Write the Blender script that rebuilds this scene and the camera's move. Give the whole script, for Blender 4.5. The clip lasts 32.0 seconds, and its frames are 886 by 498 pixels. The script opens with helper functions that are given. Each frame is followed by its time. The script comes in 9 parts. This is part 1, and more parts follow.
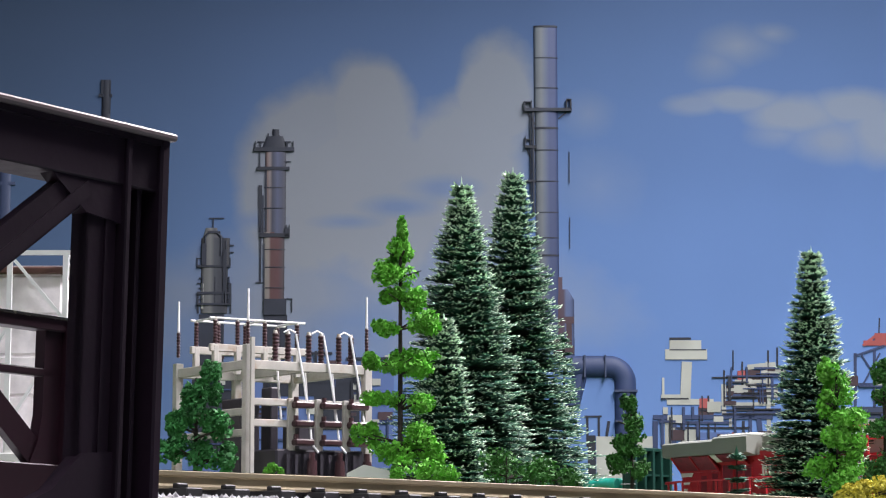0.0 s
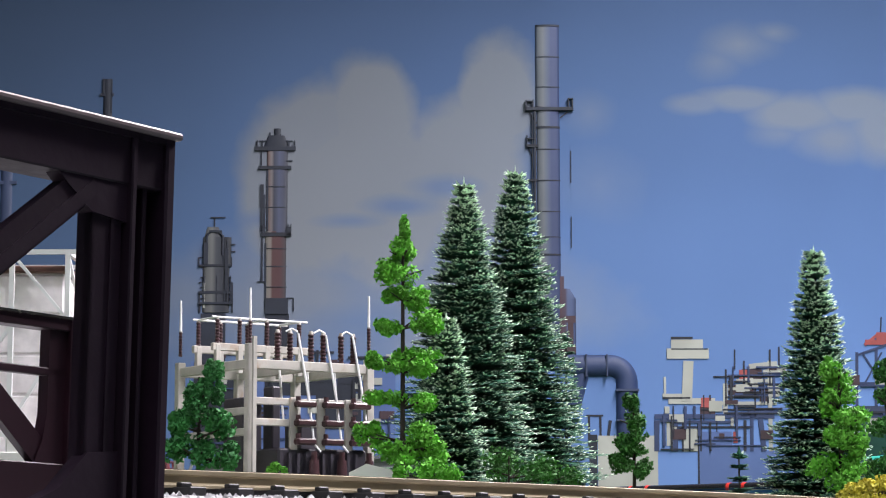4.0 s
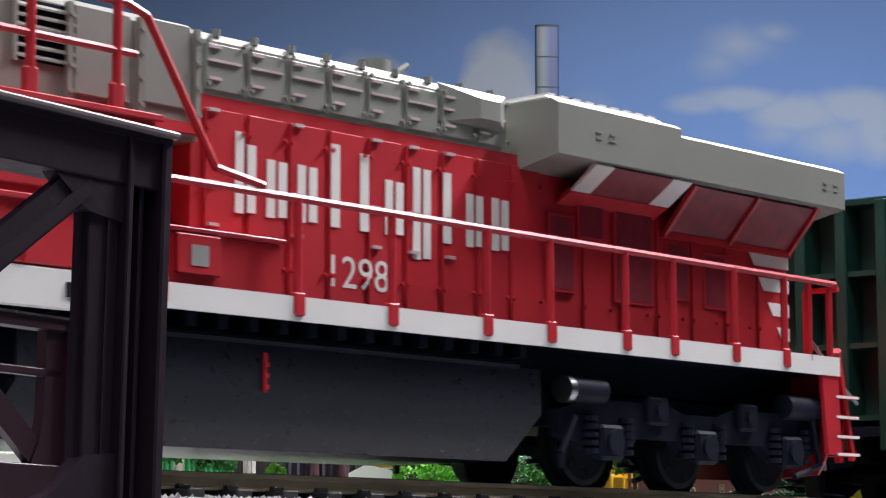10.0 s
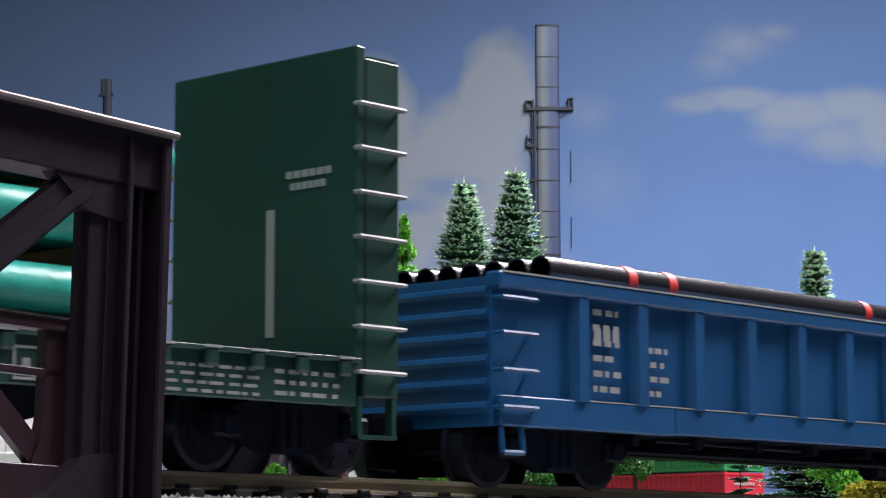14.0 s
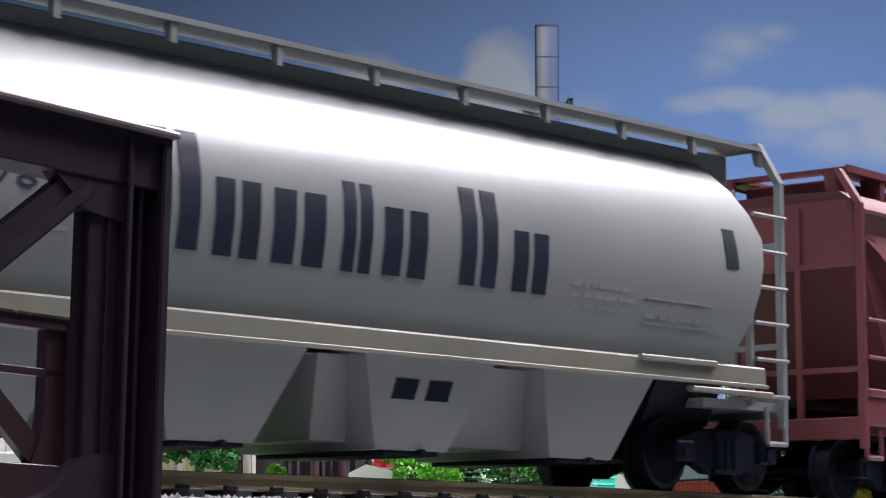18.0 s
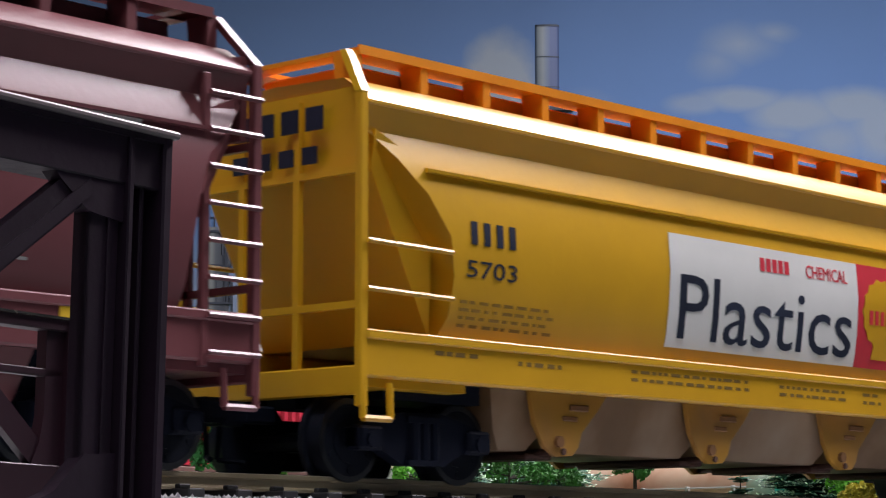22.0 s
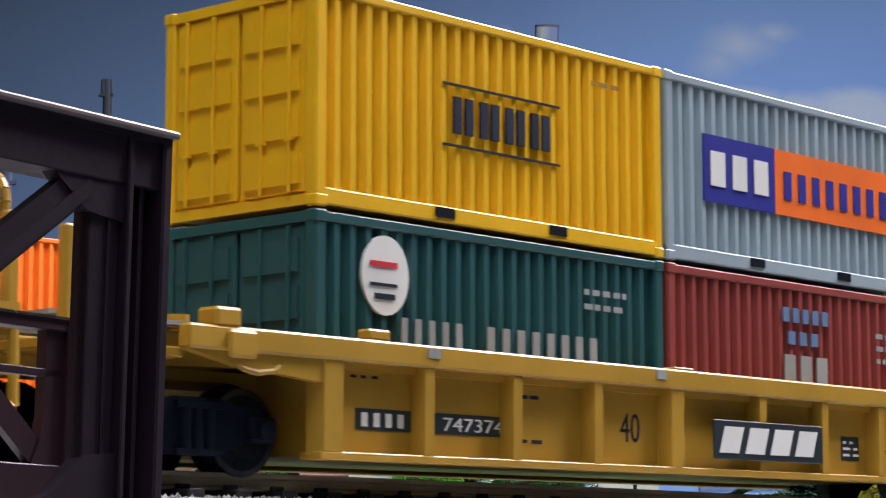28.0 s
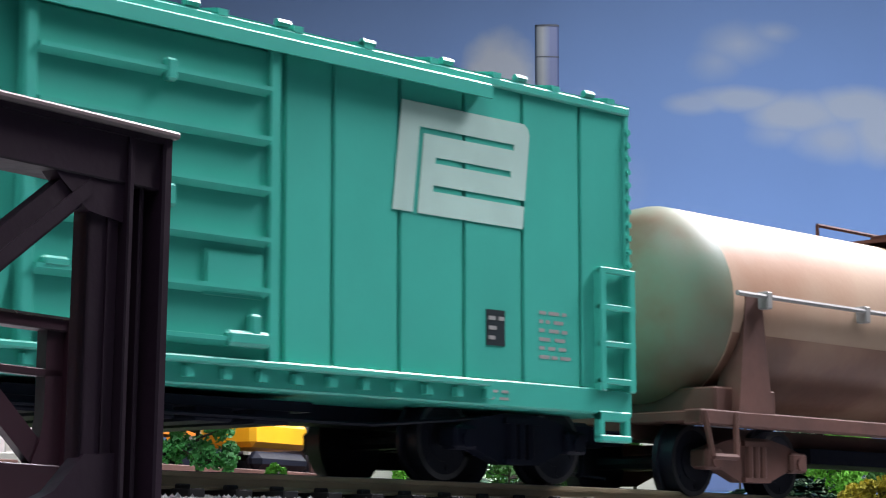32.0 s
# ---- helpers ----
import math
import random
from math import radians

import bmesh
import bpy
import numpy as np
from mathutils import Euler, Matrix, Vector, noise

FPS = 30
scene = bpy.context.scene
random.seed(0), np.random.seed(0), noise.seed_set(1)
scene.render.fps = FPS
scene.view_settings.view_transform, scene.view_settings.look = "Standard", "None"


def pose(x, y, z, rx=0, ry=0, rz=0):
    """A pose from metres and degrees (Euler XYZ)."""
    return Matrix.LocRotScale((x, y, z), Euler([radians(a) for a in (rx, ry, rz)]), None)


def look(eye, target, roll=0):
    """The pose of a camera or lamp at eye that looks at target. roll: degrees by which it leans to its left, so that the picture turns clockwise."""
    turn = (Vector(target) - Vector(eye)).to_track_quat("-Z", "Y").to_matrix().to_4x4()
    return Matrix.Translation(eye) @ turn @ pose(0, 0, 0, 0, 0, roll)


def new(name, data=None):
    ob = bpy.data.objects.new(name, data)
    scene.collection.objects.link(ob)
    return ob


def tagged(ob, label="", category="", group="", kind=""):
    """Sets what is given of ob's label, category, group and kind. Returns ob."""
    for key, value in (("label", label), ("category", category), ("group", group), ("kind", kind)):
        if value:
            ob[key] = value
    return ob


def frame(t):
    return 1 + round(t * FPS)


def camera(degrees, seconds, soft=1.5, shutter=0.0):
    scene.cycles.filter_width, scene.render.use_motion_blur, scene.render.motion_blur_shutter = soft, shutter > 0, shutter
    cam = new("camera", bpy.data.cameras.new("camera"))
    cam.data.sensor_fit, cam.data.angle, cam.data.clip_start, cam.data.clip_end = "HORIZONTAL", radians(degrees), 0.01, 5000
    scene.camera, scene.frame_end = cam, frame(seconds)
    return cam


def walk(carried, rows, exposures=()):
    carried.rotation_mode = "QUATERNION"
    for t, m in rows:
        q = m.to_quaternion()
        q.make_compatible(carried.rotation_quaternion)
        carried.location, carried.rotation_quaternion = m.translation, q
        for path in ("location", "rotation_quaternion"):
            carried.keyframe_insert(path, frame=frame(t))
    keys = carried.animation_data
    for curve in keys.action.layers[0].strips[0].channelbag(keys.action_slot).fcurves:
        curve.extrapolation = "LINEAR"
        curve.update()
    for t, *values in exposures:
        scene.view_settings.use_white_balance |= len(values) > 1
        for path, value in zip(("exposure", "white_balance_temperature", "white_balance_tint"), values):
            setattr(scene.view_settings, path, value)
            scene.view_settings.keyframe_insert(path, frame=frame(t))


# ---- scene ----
MM = 0.001

# ---- camera ----
cam = camera(21.69, 32.0, soft=1.15, shutter=0.2)
EYE = pose(0, -211.2 * MM, -9.84 * MM, 90 + 7.54, 0, -47.84) @ pose(0, 0, 0, 0, 0, -0.08)
NUDGED = pose(0.00019, -0.00021, 0) @ EYE @ pose(0, 0, 0, 0.02, -0.03, 0)
CLOSER = EYE @ pose(0, 0, -0.0015)
walk(cam, [(0, NUDGED), (0.5, NUDGED), (1.0, EYE), (7.2, EYE), (8.2, CLOSER), (32, CLOSER)], exposures=[(0, 0.0), (7, 0.0), (8.5, 0.1), (10, 0.2), (13, 0.1), (16, 0.25), (17, 0.28), (18.5, 0.08), (20.5, 0.2), (22, -0.15), (24, -0.18), (25, 0.25), (28, 0.2), (31, 0.32), (32, 0.25)])

# ---- light: a dim room with three lamp bars over the layout and an added fill panel ----
world = bpy.data.worlds.new("room_air")
scene.world = world
world.use_nodes = True
world.node_tree.nodes["Background"].inputs[0].default_value = (0.6, 0.54, 0.75, 1)
world.node_tree.nodes["Background"].inputs[1].default_value = 0.035
scene.view_settings.exposure = 0.0


def lamp(name, eye, target, sx, sy, watts, colour):
    data = bpy.data.lights.new(name, "AREA")
    data.shape, data.size, data.size_y = "RECTANGLE", sx, sy
    data.energy, data.color = watts, colour
    ob = new(name, data)
    ob.matrix_world = look(eye, target)
    return ob


LAMP_A = (0.82, -0.12, 0.68)
LAMP_B = (1.05, 0.30, 0.72)
LAMP_C = (-0.06, -0.14, 0.78)
PANEL = (-0.35, -0.75, 1.27)
lamp("lamp_light", LAMP_A, (0.28, 0.05, 0.0), 0.5, 0.06, 18.5, (0.985, 0.91, 1.0))
lamp("lamp_light", LAMP_B, (0.85, 0.62, 0.06), 0.5, 0.06, 8.2, (1.0, 0.985, 0.965))
lamp("lamp_light", LAMP_C, (0.20, 0.06, 0.0), 0.4, 0.06, 3.5, (0.93, 0.94, 1.0))
# unseen soft fill, added to tint and open the shadows
lamp("ceiling_light", PANEL, (-0.2, -0.6, 0.0), 1.1, 0.7, 2.0, (0.74, 0.84, 1.0))


# ---- materials ----
def paint(name, col, rough=0.45, var=0.12, scale=60, grain=900, bump=0.05, metal=0.0, dirt=None, dirt_amount=0.0, emit=0.0, coat=0.0, spec=0.5):
    """Painted, moulded or natural surface: broad tone variation, fine grain, optional dirt."""
    m = bpy.data.materials.new(name)
    m.use_nodes = True
    nt = m.node_tree
    n, link = nt.nodes, nt.links
    b = n["Principled BSDF"]
    tc = n.new("ShaderNodeTexCoord")
    info = n.new("ShaderNodeObjectInfo")
    off = n.new("ShaderNodeVectorMath")
    off.operation = "ADD"
    link.new(tc.outputs["Object"], off.inputs[0])
    link.new(info.outputs["Random"], off.inputs[1])
    big = n.new("ShaderNodeTexNoise")
    big.inputs["Scale"].default_value, big.inputs["Detail"].default_value = scale, 4
    link.new(off.outputs[0], big.inputs["Vector"])
    fine = n.new("ShaderNodeTexNoise")
    fine.inputs["Scale"].default_value, fine.inputs["Detail"].default_value = grain, 3
    link.new(off.outputs[0], fine.inputs["Vector"])
    ramp = n.new("ShaderNodeMapRange")
    ramp.inputs[1].default_value, ramp.inputs[2].default_value = 0.3, 0.7
    ramp.inputs[3].default_value, ramp.inputs[4].default_value = 1 - var, 1 + var
    link.new(big.outputs["Fac"], ramp.inputs[0])
    mul = n.new("ShaderNodeMix")
    mul.data_type, mul.blend_type = "RGBA", "MULTIPLY"
    mul.inputs[0].default_value = 1
    mul.inputs[6].default_value = (*col, 1)
    link.new(ramp.outputs[0], mul.inputs[7])
    top = mul.outputs[2]
    if dirt:
        mask = n.new("ShaderNodeMapRange")
        mask.inputs[1].default_value, mask.inputs[2].default_value = 0.62 - dirt_amount * 0.35, 0.72
        link.new(big.outputs["Fac"], mask.inputs[0])
        mx = n.new("ShaderNodeMix")
        mx.data_type = "RGBA"
        link.new(mask.outputs[0], mx.inputs[0])
        link.new(top, mx.inputs[6])
        mx.inputs[7].default_value = (*dirt, 1)
        top = mx.outputs[2]
    link.new(top, b.inputs["Base Color"])
    rr = n.new("ShaderNodeMapRange")
    rr.inputs[3].default_value, rr.inputs[4].default_value = max(0.03, rough - 0.09), min(1, rough + 0.09)
    link.new(fine.outputs["Fac"], rr.inputs[0])
    link.new(rr.outputs[0], b.inputs["Roughness"])
    b.inputs["Metallic"].default_value = metal
    b.inputs["Specular IOR Level"].default_value = spec
    b.inputs["Coat Weight"].default_value = coat
    if bump:
        bp = n.new("ShaderNodeBump")
        bp.inputs["Strength"].default_value, bp.inputs["Distance"].default_value = bump, 0.0004
        link.new(fine.outputs["Fac"], bp.inputs["Height"])
        link.new(bp.outputs[0], b.inputs["Normal"])
    if emit:
        b.inputs["Emission Color"].default_value = (*col, 1)
        b.inputs["Emission Strength"].default_value = emit
    return m


RED = paint("loco_red", (0.46, 0.018, 0.028), 0.42)
WHITE = paint("white_paint", (0.74, 0.74, 0.70), 0.45, 0.06)
CABGREY = paint("cab_grey", (0.235, 0.245, 0.215), 0.45, 0.08)
BLACK = paint("black_underframe", (0.005, 0.007, 0.015), 0.6, 0.3, spec=0.1)
DARKGREY = paint("dark_grey", (0.009, 0.012, 0.022), 0.55, 0.2, spec=0.12)
TANKGREY = paint("fuel_tank_grey", (0.009, 0.012, 0.019), 0.3, 0.12, spec=0.4)
STEEL = paint("wheel_steel", (0.45, 0.45, 0.46), 0.3, 0.15, metal=1.0)
GLASS = paint("dark_glass", (0.02, 0.022, 0.028), 0.08, 0.1, bump=0)
SCREENRED = paint("screen_red", (0.20, 0.012, 0.026), 0.5, 0.25, scale=400)
HINGE = paint("highlit_hinge", (0.5, 0.42, 0.42), 0.4, 0.2)
HEAD = paint("headlight_glow", (1.0, 0.70, 0.34), 0.3, 0.0, bump=0, emit=2.6)
YELLOWHOSE = paint("yellow_hose", (0.8, 0.45, 0.02), 0.5)
SIGNBLACK = paint("sign_black", (0.02, 0.03, 0.035), 0.4)
FLATGREEN = paint("flatcar_green", (0.009, 0.046, 0.034), 0.42, 0.15)
PIPE = paint("teal_pipe", (0.028, 0.40, 0.31), 0.42, 0.16, scale=120, grain=260, bump=1.0, coat=0.1)
WOOD = paint("cut_timber", (0.62, 0.42, 0.20), 0.7, 0.25, scale=300)
STRAP = paint("black_strap", (0.02, 0.018, 0.02), 0.55)
BLUE = paint("gondola_blue", (0.008, 0.075, 0.20), 0.42, 0.1)
BLACKPIPE = paint("black_pipe", (0.02, 0.02, 0.022), 0.22, 0.1, coat=0.4)
REDBAND = paint("red_band", (0.6, 0.03, 0.02), 0.5)
HOPGREY = paint("hopper_grey", (0.25, 0.265, 0.265), 0.36, 0.07, scale=40)
SILLCREAM = paint("hopper_sill_cream", (0.215, 0.21, 0.175), 0.4, 0.15, scale=60, dirt=(0.16, 0.12, 0.07), dirt_amount=0.3)
LETTERDARK = paint("letter_dark", (0.014, 0.020, 0.040), 0.55, 0.3, spec=0.25)
PLATEGREY = paint("plate_grey_blue", (0.20, 0.24, 0.27), 0.6)
LETTERGREY = paint("letter_grey", (0.28, 0.29, 0.28), 0.6)
BROWN = paint("hopper_brown", (0.165, 0.050, 0.056), 0.4, 0.1)
HYELLOW = paint("hopper_yellow", (0.64, 0.345, 0.012), 0.38, 0.07)
DUSTYELLOW = paint("dusty_guard_yellow", (0.46, 0.235, 0.03), 0.45, 0.25, scale=50, dirt=(0.25, 0.13, 0.06), dirt_amount=0.45)
GEARBROWN = paint("gear_brown", (0.22, 0.10, 0.035), 0.6, 0.3, scale=120)
DUSTBROWN = paint("dusty_underside_brown", (0.215, 0.122, 0.052), 0.6, 0.3, scale=40, dirt=(0.40, 0.30, 0.20), dirt_amount=0.4)
ORANGEWALK = paint("walkway_orange", (0.86, 0.29, 0.012), 0.4, 0.1)
TAGYELLOW = paint("tag_yellow", (0.8, 0.5, 0.02), 0.5)
SIGNRED = paint("sign_red", (0.62, 0.03, 0.05), 0.45)
WELLYELLOW = paint("well_car_yellow", (0.44, 0.25, 0.026), 0.42, 0.12)
EVGREEN = paint("container_green", (0.025, 0.20, 0.065), 0.42, 0.08)
CRED = paint("container_red", (0.42, 0.022, 0.045), 0.42, 0.08)
CYELLOW = paint("container_yellow", (0.82, 0.46, 0.008), 0.42, 0.06)
CTEAL = paint("container_dark_teal", (0.018, 0.085, 0.09), 0.42, 0.1)
CGREY = paint("container_grey_blue", (0.30, 0.38, 0.42), 0.42, 0.08)
CBROWN = paint("container_rust_red", (0.28, 0.05, 0.04), 0.45, 0.1)
CORANGE = paint("container_orange", (0.85, 0.17, 0.01), 0.45, 0.06)
PANELBLUE = paint("panel_blue", (0.025, 0.03, 0.26), 0.45)
PANELORANGE = paint("panel_orange", (0.85, 0.16, 0.02), 0.45)
MINT = paint("boxcar_green", (0.05, 0.43, 0.34), 0.4, 0.07)
TANKRUST = paint("tank_weathered", (0.46, 0.34, 0.245), 0.42, 0.15, scale=25, dirt=(0.25, 0.10, 0.05), dirt_amount=0.6)
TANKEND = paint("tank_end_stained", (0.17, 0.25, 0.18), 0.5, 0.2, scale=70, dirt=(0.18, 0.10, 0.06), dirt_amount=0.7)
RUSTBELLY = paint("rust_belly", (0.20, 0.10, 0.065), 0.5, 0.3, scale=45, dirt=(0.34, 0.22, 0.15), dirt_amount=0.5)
RUST = paint("rusty_frame", (0.10, 0.045, 0.034), 0.7, 0.3, scale=120)
RAIL = paint("rail_brown", (0.38, 0.32, 0.21), 0.4, 0.2, metal=0.3)
RAILTOP = paint("rail_head", (0.5, 0.47, 0.40), 0.25, 0.15, metal=1.0)
TIE = paint("tie_dark", (0.02, 0.02, 0.022), 0.6, 0.3)
BALLAST = paint("ballast_white", (0.47, 0.46, 0.475), 0.8, 0.6, scale=500, grain=1500, bump=0.4)
TRUSS = paint("truss_brown", (0.023, 0.0115, 0.022), 0.45, 0.25, bump=0.1, spec=0.4)
CONCRETE = paint("concrete_cream", (0.44, 0.425, 0.38), 0.7, 0.15, scale=150, dirt=(0.34, 0.27, 0.20), dirt_amount=0.15)
INSUL = paint("insulator_brown", (0.05, 0.023, 0.026), 0.35, 0.15)
WIRE = paint("pale_wire", (0.78, 0.78, 0.78), 0.45, 0.1)
TRANSF = paint("transformer_dark", (0.03, 0.027, 0.036), 0.5, 0.2)
PINKWALL = paint("pale_cladding", (0.84, 0.79, 0.80), 0.7, 0.15, scale=200)
VALLEY = paint("valley_slate", (0.080, 0.096, 0.098), 0.85, 0.3, scale=30, bump=0.3)
GRASS = paint("grass", (0.06, 0.12, 0.03), 0.9, 0.4, scale=120, bump=0.4)
WALLP = paint("room_wall", (0.085, 0.105, 0.165), 0.9, 0.05, scale=4)
BARK = paint("bark", (0.03, 0.022, 0.018), 0.85, 0.3, scale=400)
LEAFLIGHT = paint("leaf_light_green", (0.13, 0.42, 0.035), 0.75, 0.35, scale=350, grain=1600, bump=0.5)
LEAFMID = paint("leaf_mid_green", (0.035, 0.19, 0.045), 0.75, 0.4, scale=350, grain=1600, bump=0.5)
FIR = paint("fir_needles", (0.018, 0.095, 0.052), 0.6, 0.5, scale=250, grain=1600, bump=0.3)
FIRTIP = paint("fir_frosted_tips", (0.60, 0.78, 0.58), 0.6, 0.4, scale=250)
MOSS = paint("yellow_foam", (0.55, 0.50, 0.06), 0.85, 0.3, scale=400, grain=1600, bump=0.5)


# ---- mesh building (millimetres) ----
class M:
    """Vertices and faces of one part, in millimetres."""

    def __init__(self):
        self.v, self.f, self.s = [], [], []

    def add(self, verts, faces, smooth=False):
        o = len(self.v)
        self.v += [tuple(q) for q in verts]
        self.f += [tuple(i + o for i in q) for q in faces]
        self.s += [smooth] * len(faces)
        return self

    def box(self, x0, x1, y0, y1, z0, z1, c=0.0):
        if x1 < x0: x0, x1 = x1, x0
        if y1 < y0: y0, y1 = y1, y0
        if z1 < z0: z0, z1 = z1, z0
        c = min(c, (x1 - x0) * 0.45, (y1 - y0) * 0.45, (z1 - z0) * 0.45)
        if c <= 0:
            v = [(x, y, z) for x in (x0, x1) for y in (y0, y1) for z in (z0, z1)]
            return self.add(v, [(0, 1, 3, 2), (4, 6, 7, 5), (0, 4, 5, 1), (2, 3, 7, 6), (0, 2, 6, 4), (1, 5, 7, 3)])
        lo, hi = (x0, y0, z0), (x1, y1, z1)
        v, ix = [], {}
        for i in range(8):
            b = ((i >> 2) & 1, (i >> 1) & 1, i & 1)
            for a in range(3):
                q = [hi[k] if b[k] else lo[k] for k in range(3)]
                for k in range(3):
                    if k != a:
                        q[k] += -c if b[k] else c
                ix[i, a] = len(v)
                v.append(q)
        f = []
        for a in range(3):
            m, p_, q_ = 4 >> a, 4 >> ((a + 1) % 3), 4 >> ((a + 2) % 3)
            for s in (0, m):
                r = [ix[s, a], ix[s | p_, a], ix[s | p_ | q_, a], ix[s | q_, a]]
                f.append(r if s else r[::-1])
            for s in (0, p_):
                for t in (0, q_):
                    i0, i1 = s | t, s | t | m
                    b1, b2 = (a + 1) % 3, (a + 2) % 3
                    r = [ix[i0, b1], ix[i1, b1], ix[i1, b2], ix[i0, b2]]
                    f.append(r if (bool(s) != bool(t)) else r[::-1])
        for i in range(8):
            r = [ix[i, 0], ix[i, 1], ix[i, 2]]
            f.append(r if bin(i).count("1") % 2 else r[::-1])
        return self.add(v, f)

    def loft(self, rings, smooth=False, caps=True):
        """Skin over closed rings of equal length."""
        n = len(rings[0])
        v = [q for r in rings for q in r]
        f = [(k * n + i, k * n + (i + 1) % n, (k + 1) * n + (i + 1) % n, (k + 1) * n + i) for k in range(len(rings) - 1) for i in range(n)]
        self.add(v, f, smooth)
        if caps:
            self.add(rings[0], [tuple(range(n))[::-1]])
            self.add(rings[-1], [tuple(range(n))])
        return self

    def cyl(self, a, b, r, n=10, r2=None, smooth=True, caps=True):
        a, b = Vector(a), Vector(b)
        d = (b - a).normalized()
        s = Vector((0, 0, 1)) if abs(d.z) < 0.9 else Vector((1, 0, 0))
        u = d.cross(s).normalized()
        w = d.cross(u)
        r2 = r if r2 is None else r2
        ring = lambda p, q: [tuple(p + (u * math.cos(2 * math.pi * i / n) + w * math.sin(2 * math.pi * i / n)) * q) for i in range(n)]
        return self.loft([ring(a, r), ring(b, r2)], smooth, caps)

    def rod(self, pts, r, n=6):
        for a, b in zip(pts[:-1], pts[1:]):
            self.cyl(a, b, r, n)
        return self

    def beam(self, a, b, w, h):
        """A square bar from a to b, w wide across and h high."""
        a, b = Vector(a), Vector(b)
        d = (b - a).normalized()
        s = Vector((0, 0, 1)) if abs(d.z) < 0.9 else Vector((0, 1, 0))
        u = d.cross(s).normalized() * w / 2
        k = u.cross(d).normalized() * h / 2
        return self.loft([[tuple(p - u - k), tuple(p + u - k), tuple(p + u + k), tuple(p - u + k)] for p in (a, b)])

    def prism(self, prof, x0, x1, smooth=False):
        """A closed (y, z) outline drawn along x; x0 and x1 may be functions of z."""
        fa = x0 if callable(x0) else (lambda z: x0)
        fb = x1 if callable(x1) else (lambda z: x1)
        return self.loft([[(fa(z), y, z) for y, z in prof], [(fb(z), y, z) for y, z in prof]], smooth)

    def plate(self, pts, y0, y1):
        """A closed (x, z) outline of thickness y0..y1."""
        return self.loft([[(x, y0, z) for x, z in pts], [(x, y1, z) for x, z in pts]])

    def disc(self, x, z, rx, rz, y0, y1, n=24):
        return self.plate([(x + rx * math.cos(2 * math.pi * i / n), z + rz * math.sin(2 * math.pi * i / n)) for i in range(n)], y0, y1)

    def rects(self, rs, y0, y1):
        """Plain upright rectangles (x0, x1, z0, z1) joined where they overlap, as one raised shape."""
        xs = sorted({q for r in rs for q in r[:2]})
        zs = sorted({q for r in rs for q in r[2:]})
        for a, b in zip(zs[:-1], zs[1:]):
            z, run = (a + b) / 2, None
            for c, d in zip(xs[:-1], xs[1:]):
                x = (c + d) / 2
                if any(r[0] < x < r[1] and r[2] < z < r[3] for r in rs):
                    run = (run[0] if run else c, d)
                elif run:
                    self.box(run[0], run[1], y0, y1, a, b)
                    run = None
            if run:
                self.box(run[0], run[1], y0, y1, a, b)
        return self

    def moved(self, fn):
        self.v = [tuple(fn(*q)) for q in self.v]
        return self


def part(name, m, mat, parent=None, label="", matrix=None):
    """One mesh object from m, under a thing or a part."""
    me = bpy.data.meshes.new(name)
    me.from_pydata([(x * MM, y * MM, z * MM) for x, y, z in m.v], [], m.f)
    me.materials.append(mat)
    me.update()
    bm = bmesh.new()
    bm.from_mesh(me)
    bmesh.ops.recalc_face_normals(bm, faces=bm.faces)
    bm.to_mesh(me)
    bm.free()
    me.shade_smooth()
    me.set_sharp_from_angle(angle=radians(33))
    ob = new(name, me)
    if parent is not None:
        ob.parent = parent
    if matrix is not None:
        ob.matrix_basis = matrix
    if label:
        ob["label"] = label
    if name.endswith("_print"):
        tagged(ob, label, kind="stuff")
    return ob


def pieces(name, m, mat, parent=None, label=""):
    """One part for each separate piece of m."""
    up = list(range(len(m.v)))

    def root(i):
        while up[i] != i:
            up[i] = up[up[i]]
            i = up[i]
        return i

    for f in m.f:
        a = root(f[0])
        for i in f[1:]:
            up[root(i)] = a
    # caps repeat the end rings: join points that share a place
    seen = {}
    for i, q in enumerate(m.v):
        k = (round(q[0], 3), round(q[1], 3), round(q[2], 3))
        if k in seen:
            up[root(i)] = root(seen[k])
        else:
            seen[k] = i
    sets = {}
    for f, s in zip(m.f, m.s):
        sets.setdefault(root(f[0]), []).append((f, s))
    first = None
    for fs in sets.values():
        q, ix = M(), {}
        for f, s in fs:
            for i in f:
                if i not in ix:
                    ix[i] = len(q.v)
                    q.v.append(m.v[i])
            q.f.append(tuple(ix[i] for i in f))
            q.s.append(s)
        ob = part(name, q, mat, parent, label)
        first = first or ob
    return first


def thing(name, label, category, group="", at=None):
    ob = new(name)
    ob.empty_display_size = 0.01
    tagged(ob, label, category, group)
    if at is not None:
        ob.matrix_basis = at
    return ob


def mm(x, y, z, rx=0, ry=0, rz=0):
    return pose(x * MM, y * MM, z * MM, rx, ry, rz)


